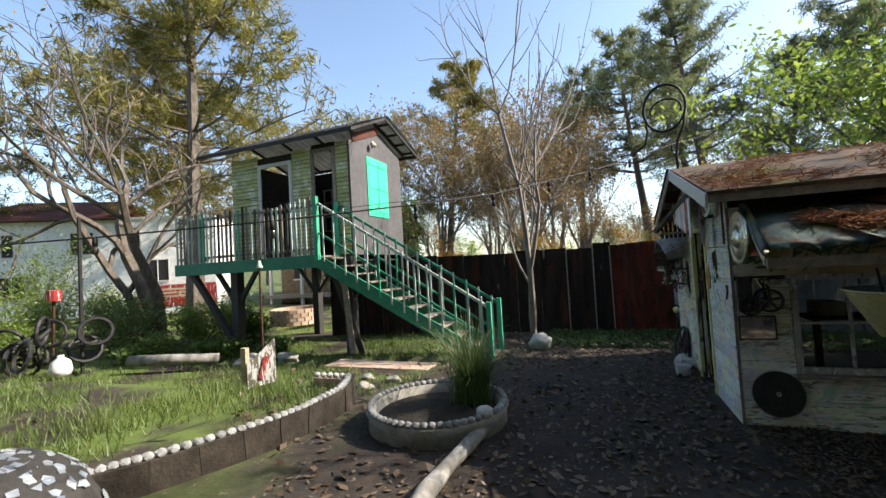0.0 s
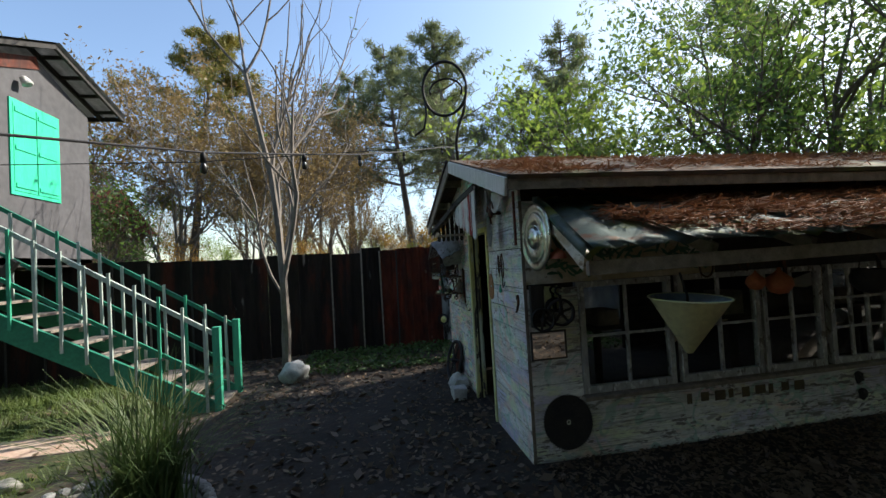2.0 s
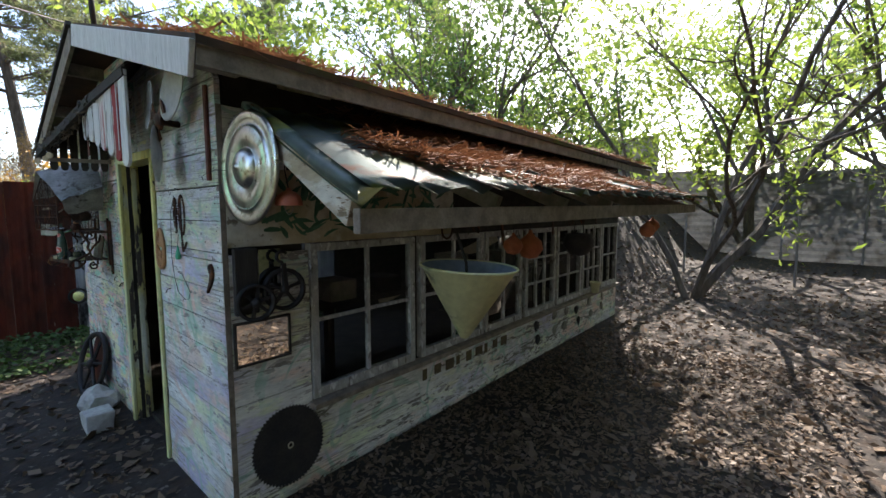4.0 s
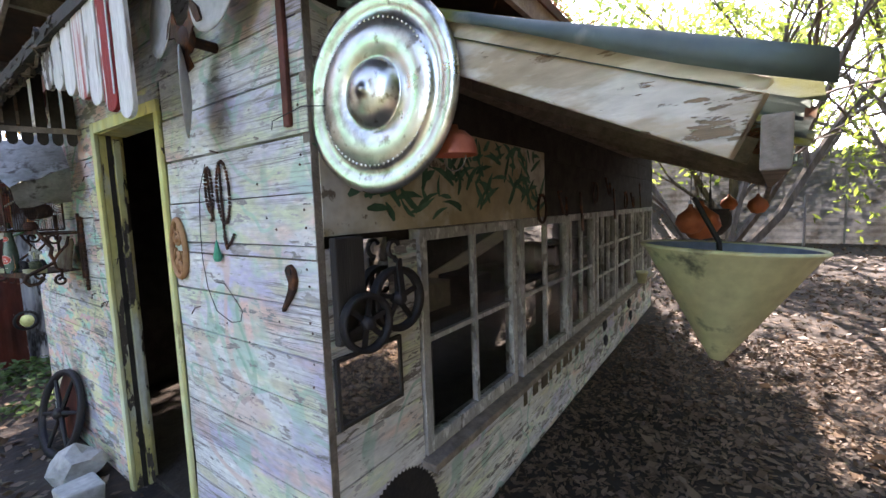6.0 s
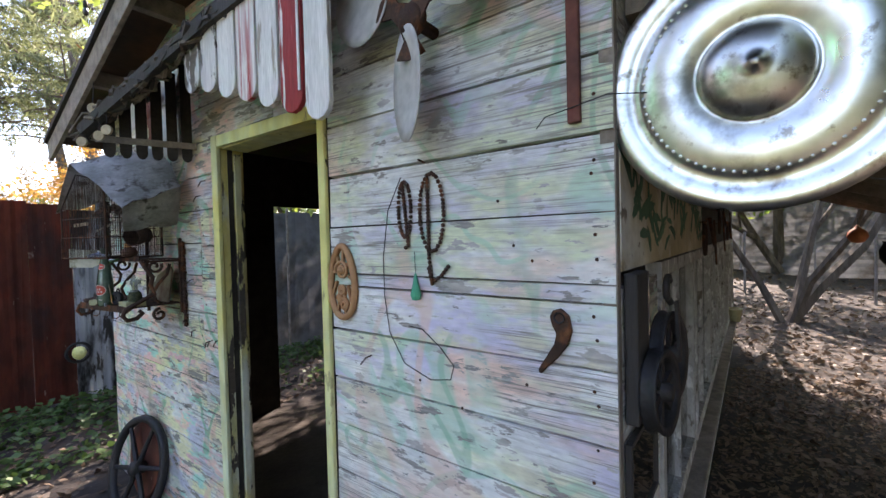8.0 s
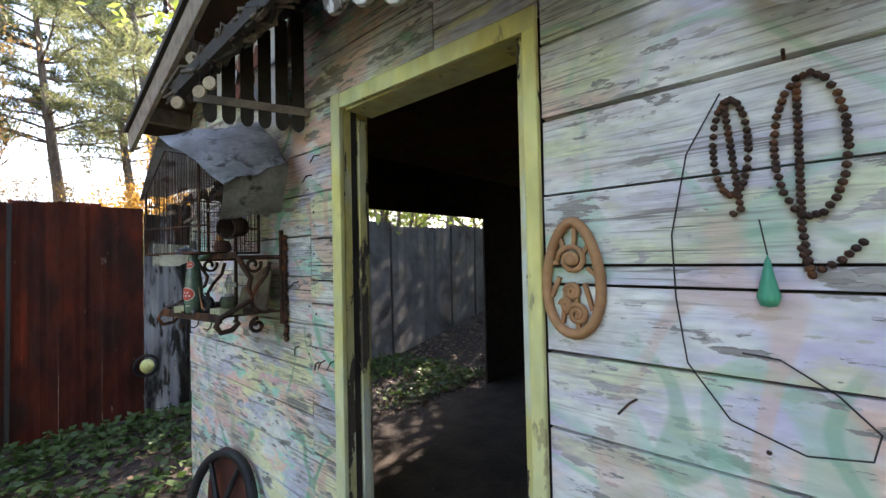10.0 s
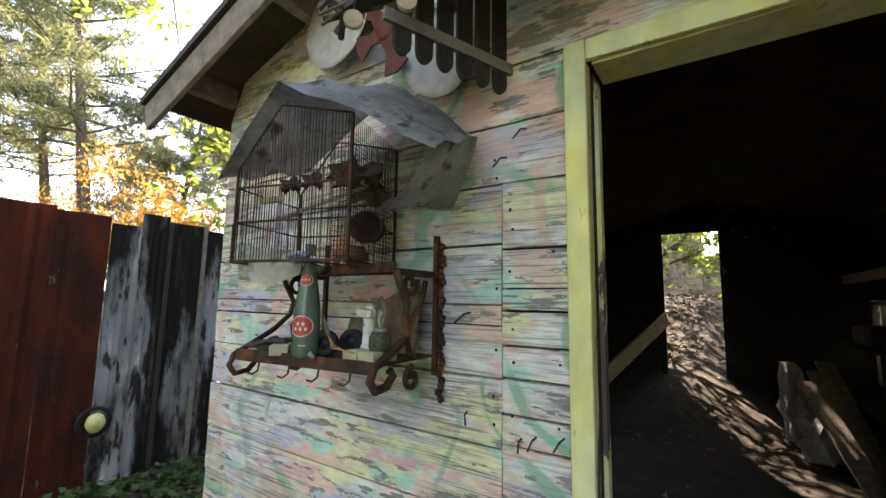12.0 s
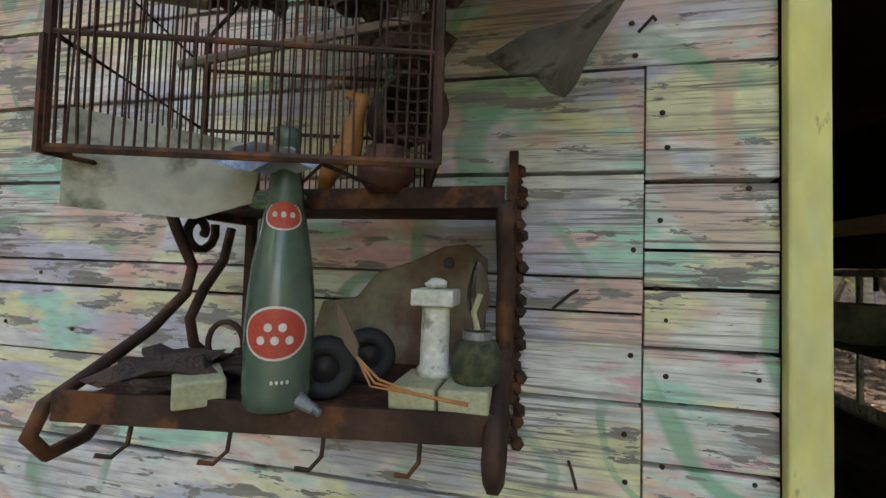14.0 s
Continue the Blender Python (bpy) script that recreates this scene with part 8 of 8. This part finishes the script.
    part("lamp_post", tube(bmesh.new(), [(-10.6, 5.0, 0), (-10.5, 5.0, 1.5)], 0.03, 6), IRON, h)
    part("red_can", lathe(bmesh.new(), [(0, 0), (0.13, 0), (0.13, 0.22), (0, 0.24)], (-10.5, 5.0, 1.45), (0, 0, 1), 14), RED_PAINT, h)
    pp = thing("light_pole", (-9.5, 1.6, 0.1), "thin dark pole that holds the light cable", "pole")
    part("pole", tube(bmesh.new(), [(-9.4, 4.9, 0), (-9.4, 4.9, 3.1)], 0.035, 8), BLACK_IRON, pp)
    lg = thing("log", (-7.9, 5.6, 0), "pale log lying at the lawn edge", "log")
    part("log", roughen(tube(bmesh.new(), [(-9.0, 5.5, 0.12), (-8.2, 5.75, 0.12), (-7.3, 6.2, 0.08)], [0.1, 0.12, 0.1], 12), 0.03, 5), PALE_LOG, lg, smooth=True)
    for k, (x, y, sx) in enumerate(((-6.9, 6.6, 0.3), (-6.2, 7.0, 0.24), (-5.9, 5.7, 0.16), (-3.3, 5.4, 0.15), (-3.0, 5.8, 0.13), (-3.55, 5.9, 0.12))):
        st = thing("stone", (x, y, GZ), "rough pale stone lying in the grass", "stone", "stones on the lawn")
        part("rock", rock(bmesh.new(), (x, y, GZ - 0.02), sx, sx * 0.8, sx * 0.6, 0.5, 3), STONE, st, smooth=True)
    # dirt mound path slab under the stairs
    pl = thing("stone_slab", (-4.1, 6.9, GZ), "long flat sunlit stone slab in the grass", "slab")
    part("slab", roughen(cube(-4.9, -2.7, 6.55, 7.1, GZ - 0.12, GZ - 0.0), 0.05, 2.0), BRICK, pl, bevel=0.02)
    y = thing("yellow_lamp", (1.74, 10.30, 0.4), "small round yellow solar lamp on the fence", "lamp")
    part("ball", rock(bmesh.new(), (1.74, 10.28, 0.42), 0.06, 0.05, 0.07, 0.1, 3), YELLOW_PLASTIC, y, smooth=True)
    part("holder", tube(bmesh.new(), [(1.74 + 0.1 * math.cos(a), 10.31, 0.42 + 0.1 * math.sin(a)) for a in np.linspace(0, 2 * math.pi, 17)[:-1]], 0.014, 6, True), BLACK_IRON, y)


STONE_PALE = surf("pale grey bead stone", (0.34, 0.34, 0.33), (0.18, 0.18, 0.175), 6.0, (1, 1, 1), rough=0.9, bump=0.4)
DARK_SOIL = surf("dark brown soil", (0.024, 0.019, 0.015), (0.05, 0.04, 0.031), 5.0, (1, 1, 1), rough=0.95, bump=0.9)
PALE_LOG = surf("pale barkless log", (0.32, 0.305, 0.285), (0.13, 0.12, 0.105), 6.0, (1, 1, 1), rough=0.9, bump=0.5)
MOSAIC = surf("white and blue-grey mosaic chip", (0.46, 0.48, 0.50), (0.22, 0.26, 0.32), 3.0, (1, 1, 1), rough=0.35, bump=0.05, vary=-0.5)
BRICK = surf("pinkish old brick", (0.40, 0.26, 0.19), (0.46, 0.36, 0.28), 6.0, (1, 1, 1), rough=0.9, vary=0.2)
YELLOW_PLASTIC = surf("pale yellow plastic", (0.80, 0.78, 0.30), (0.74, 0.72, 0.30), 8.0, (1, 1, 1), rough=0.4)
lawn_edge()
round_planter()
lawn_things()


# ---- neighbouring houses and far walls ----
def house():
    h = thing("white_house", (-24, 15, 0), "two-storey white stucco house with red-brown roof", "house")
    x0, x1, y0, y1, zb, zt = -31.0, -19.4, 13.8, 20.0, -0.2, 5.1
    part("wall", cube(x0, x1, y0, y1, zb, zt), WHITE_WALL, h)
    bm = bmesh.new()
    q = [bm.verts.new(p) for p in ((x0 - 0.6, y0 - 0.6, zt), (x1 - 4.0, y0 - 0.6, zt), (x1 - 4.0, y1 + 0.6, zt), (x0 - 0.6, y1 + 0.6, zt), (x0 + 1, (y0 + y1) / 2, zt + 1.5), (x1 - 5.4, (y0 + y1) / 2, zt + 1.5))]
    for f in ((0, 1, 5, 4), (1, 2, 5), (2, 3, 4, 5), (3, 0, 4), (0, 3, 2, 1)):
        bm.faces.new([q[i] for i in f])
    part("roof", bm, RUST, h, "red-brown hipped roof")
    part("parapet", cube(x1 - 4.0, x1 + 0.05, y0 - 0.05, y1, zt, zt + 0.12), WHITE_SLAT, h)
    for x, z in ((-22.2, 2.35), (-29.0, 3.9), (-25.6, 3.9), (-28.6, 1.8), (-23.5, 4.1)):
        w = part("window", cube(x - 0.5, x + 0.5, y0 - 0.02, y0 + 0.01, z - 0.55, z + 0.55), BLACK_IRON, h, "dark window")
        for a in ((x - 0.56, x - 0.5, z - 0.6, z + 0.6), (x + 0.5, x + 0.56, z - 0.6, z + 0.6), (x - 0.5, x + 0.5, z + 0.55, z + 0.61), (x - 0.5, x + 0.5, z - 0.61, z - 0.55), (x - 0.02, x + 0.02, z - 0.55, z + 0.55)):
            part("window_bar", cube(a[0], a[1], y0 - 0.05, y0 - 0.021, a[2], a[3]), WHITE_SLAT, w)
    part("plinth", cube(-23.2, x1 + 0.01, y0 - 0.03, y0 - 0.001, 0.4, 1.55), RED_PAINT, h, "red painted base")
    for z in (1.1, 1.28, 1.46):
        part("bench_slat", cube(-22.6, -20.4, y0 - 0.7, y0 - 0.6, z - 0.2, z - 0.1), RAW_WOOD, h)
    h.rotation_euler = (0, 0, radians(35))
    g = thing("brown_house", (-14.5, 22, 0), "brown timber house with white trim behind trees", "house")
    part("wall", cube(-19.0, -11.5, 21.0, 26.0, -0.2, 4.0), BROWN_BOARD, g)
    part("roof", outline(bmesh.new(), [(20.4, 3.9), (26.6, 3.9), (23.5, 5.9)], 8.3, lambda u, v, w: (-19.4 + w, u, v)), RUST, g)
    for x in (-17.5, -15.2, -13.0):
        w = part("window", cube(x - 0.45, x + 0.45, 20.97, 21.0, 1.4, 2.6), BLACK_IRON, g)
        part("window_bar", cube(x - 0.5, x + 0.5, 20.94, 20.969, 1.3, 1.4), WHITE_SLAT, w)
    for x in (-18.6, -16.3, -14.0, -11.7):
        part("porch_post", cube(x - 0.07, x + 0.07, 19.6, 19.74, -0.2, 3.9), WHITE_SLAT, g)
    part("porch_floor", cube(-19.0, -11.5, 19.5, 20.99, 0.3, 0.5), OLD_WOOD, g)


def far_wall():
    # pale ribbed cladding fence behind the shed
    fence = thing("far_fence", (19.0, 4.0, 0.2), "pale ribbed metal fence with a lit foot", "fence")
    y = -9.0
    while y < 17.0:
        bm = bmesh.new()
        g = []
        zb, zt = height(19.0, y) - 0.2, height(19.0, y) + 3.0
        for i in range(29):
            z = zb + (zt - zb) * i / 28
            d = 0.03 * (i % 2)
            g.append((bm.verts.new((19.0 - d, y, z)), bm.verts.new((19.0 - d, y + 1.98, z))))
        for a, b in zip(g, g[1:]):
            bm.faces.new((a[0], a[1], b[1], b[0]))
        bmesh.ops.solidify(bm, geom=bm.faces[:], thickness=0.01)
        panel = part("panel", bm, PALE_SHEET, fence)
        part("post", cube(18.92, 18.96, y - 0.03, y + 0.03, zb, zt + 0.05), STEEL, panel)
        y += 2.0
    # chain link in front, as posts and a rail
    for k in range(7):
        p = thing("fence_post", (12.8, -4.0 + 2.2 * k, 0.0), "thin grey steel wire fence post", "fence post", "wire fence posts")
        part("post", tube(bmesh.new(), [(12.8, -4 + 2.2 * k, -0.2), (12.8, -4 + 2.2 * k, 1.5)], 0.025, 8), STEEL, p)


house()
far_wall()


# ---- inside the shed ----
def interior():
    b = thing("bench_board", (5.2, 7.9, 0.0), "long raw plank propped along the inner wall", "plank")
    part("plank", beam(bmesh.new(), (5.2, 7.92, 0.12), (7.55, 7.12, 1.12), 0.04, 0.20), RAW_WOOD, b, bevel=0.004)
    part("prop", cube(7.42, 7.50, 7.12, 7.20, 0.2, 0.98), SHADED_WOOD, b)
    # rack and most boxes carry the indoor shade in their near-black colour
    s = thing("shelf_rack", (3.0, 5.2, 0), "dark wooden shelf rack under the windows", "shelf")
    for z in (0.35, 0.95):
        part("shelf_board", cube(2.2, 6.8, 5.0, 5.35, z, z + 0.03), SHADED_WOOD, s)
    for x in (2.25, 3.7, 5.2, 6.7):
        part("leg", cube(x, x + 0.05, 5.02, 5.07, GZ, 0.95), SHADED_WOOD, s)
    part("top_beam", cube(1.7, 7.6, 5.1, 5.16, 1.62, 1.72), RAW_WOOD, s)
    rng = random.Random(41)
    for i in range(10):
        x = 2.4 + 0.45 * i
        t = thing("crate", (x, 5.2, 0.98), "dark wooden box on the rack", "box", "boxes on the rack")
        part("box", cube(x - 0.1, x + 0.12, 5.05, 5.3, 0.981, 0.981 + rng.uniform(0.08, 0.24)), SHADED_WOOD if i % 3 else OLD_WOOD, t, bevel=0.006)
    c = thing("dust_sheet", (6.2, 5.85, 0.1), "crumpled pale cloth draped over a low heap", "cloth")
    part("cloth", rock(bmesh.new(), (6.15, 5.85, 0.30), 0.20, 0.13, 0.36, 1.1, 3), CONCRETE, c)
    part("cloth_fold", rock(bmesh.new(), (5.85, 5.72, 0.12), 0.22, 0.16, 0.24, 1.3, 3), CONCRETE, c)
    for k in range(3):
        q = thing("loose_plank", (5.3 + 0.3 * k, 5.5, 0.0), "grey plank leaning on the low heap", "plank", "planks on the heap")
        part("board", beam(bmesh.new(), (4.7 + 0.35 * k, 5.55 - 0.07 * k, 0.0), (5.9 + 0.2 * k, 5.78 - 0.1 * k, 0.62 + 0.08 * k), 0.15, 0.025), OLD_WOOD, q)
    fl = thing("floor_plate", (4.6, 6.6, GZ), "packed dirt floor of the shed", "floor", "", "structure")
    part("sheet", cube(1.62, 5.4, 4.96, 8.26, GZ - 0.05, GZ + 0.035), DARK_SOIL, fl)


interior()


# ---- ground cover ----
def cover(name, label, category, seed, count, place, size, slim, mat, up=0.0):
    rng = np.random.default_rng(seed)
    c = []
    while len(c) < count:
        x, y = place(rng)
        if x is not None:
            c.append((x, y, height(x, y) + 0.012 + up * rng.random()))
    v, f = scatter(rng, c, 1, (0.0, 0.0, 0.004), size, slim, 0.72)
    tagged(raw(name, v.tolist(), f.tolist(), mat), label, category, "", "stuff")


def in_shed(x, y):
    return 1.45 < x < 7.75 and 4.8 < y < 8.4


def litter_place(rng):
    x, y = rng.uniform(-2.5, 12.0), rng.uniform(0.0, 10.3)
    if in_shed(x, y) and rng.random() > 0.05:
        return None, None
    if math.hypot(x + 1.62, y - 4.32) < 0.85:
        return None, None
    return (x, y) if noise.noise(Vector((x * 0.7, y * 0.7, 5))) > rng.uniform(-0.5, 0.5) - 0.25 * (x > 1) else (None, None)


def near_litter(rng):
    x, y = rng.uniform(1.6, 6.5), rng.uniform(2.2, 4.85)
    return x, y


def far_litter(rng):
    x, y = rng.uniform(-26, 19.0), rng.uniform(-6.0, 22.0)
    if in_shed(x, y) or (x < -2 and noise.noise(Vector((x * 0.4, y * 0.4, 1))) < 0.1):
        return None, None
    return x, y


def ivy_place(rng):
    x, y = rng.uniform(-1.0, 5.0), rng.uniform(8.5, 10.3)
    return (x, y) if noise.noise(Vector((x, y, 9))) > rng.uniform(-0.5, 0.3) - 0.5 * (y > 9.4) else (None, None)


cover("leaf_litter", "fallen brown leaves over shaded dirt", "leaf litter", 51, 15000, litter_place, 0.035, 0.5, LITTER, 0.01)
cover("wood_chips", "dense dark leaf mould and chips beside shed", "leaf litter", 52, 12000, near_litter, 0.024, 0.45, LITTER, 0.012)
cover("far_leaf_litter", "scattered fallen leaves across the yard", "leaf litter", 53, 14000, far_litter, 0.06, 0.5, LITTER, 0.015)
cover("ground_ivy", "low green groundcover along the fence foot", "groundcover", 54, 7000, ivy_place, 0.032, 0.7, IVY, 0.09)


def lawn():
    rng = np.random.default_rng(61)
    V, F = [], []
    k = 0
    while k < 26000:
        x = -2.6 - abs(rng.normal(0, 4.5))
        y = rng.uniform(0.5, 13.0)
        if noise.noise(Vector((x * 0.55, y * 0.55, 2))) < rng.uniform(-0.35, 0.15) or (y < 5 and x > bed_x(y) - 0.1):
            continue
        if y > 5 and -4.9 < x < -2.6 and 6.5 < y < 7.1:
            continue
        z = height(x, y)
        a = rng.uniform(0, 6.28)
        h = rng.uniform(0.05, 0.15) * (1.3 if y < 5 else 1.0)
        w = 0.007
        lean = rng.normal(0, 0.06, 2)
        b = len(V)
        V += [(x - w * math.cos(a), y - w * math.sin(a), z - 0.01), (x + w * math.cos(a), y + w * math.sin(a), z - 0.01), (x + lean[0], y + lean[1], z + h)]
        F.append((b, b + 1, b + 2))
        k += 1
    tagged(raw("lawn_grass", V, F, GRASS), "rough sunlit lawn grass with weeds", "grass", "", "stuff")


lawn()


def shrub(seed, x, y, w, h, mat, label, n=2200, size=0.06, slim=0.35):
    s = thing("shrub", (x, y, height(x, y)), label, "shrub")
    rng = np.random.default_rng(seed)
    lines, tips = [], []
    for k in range(20):
        a = rng.uniform(0, 6.28)
        r = w * 0.5 * rng.uniform(0.2, 1)
        pts, rad = limb(rng, (x + rng.normal(0, w * 0.12), y + rng.normal(0, w * 0.12), height(x, y) - 0.05), (math.cos(a) * r, math.sin(a) * r, h * rng.uniform(0.6, 1.0)), h * rng.uniform(0.7, 1.1), 0.012, 0.004, 0.2, 0.3)
        lines.append((pts, rad))
        tips.extend(pts[2:])
    for line in lines:
        v, f = tube_arrays([line], 4)
        raw("stem", v.tolist(), f.tolist(), BARK, s)
    v, f = scatter(rng, tips, n // len(tips), (w * 0.09, w * 0.09, h * 0.07), size, slim)
    raw("foliage", v.tolist(), f.tolist(), mat, s)


for i, (x, y, w, h, m) in enumerate(((-12.0, 7.2, 2.0, 1.5, GRASS), (-13.5, 8.2, 2.2, 1.7, GRASS), (-10.8, 8.6, 1.6, 1.3, LEAF_GREEN), (-14.5, 6.4, 2.2, 2.0, LEAF_GREEN), (-16.5, 9.5, 2.4, 1.8, GRASS), (-11.5, 10.2, 1.8, 1.4, LEAF_DEEP), (-9.3, 8.9, 1.2, 1.0, LEAF_DEEP), (-15.5, 7.2, 1.6, 3.2, LEAF_GREEN), (-8.2, 6.9, 1.0, 0.55, LEAF_DEEP), (-9.8, 6.6, 1.6, 0.7, LEAF_DEEP), (-7.0, 7.4, 0.9, 0.5, LEAF_DEEP), (-12.6, 5.4, 1.5, 1.1, LEAF_GREEN))):
    shrub(70 + i, x, y, w, h, m, "bushy yellow-green garden shrub" if m is not LEAF_DEEP else "low dark green shrub", 2600)
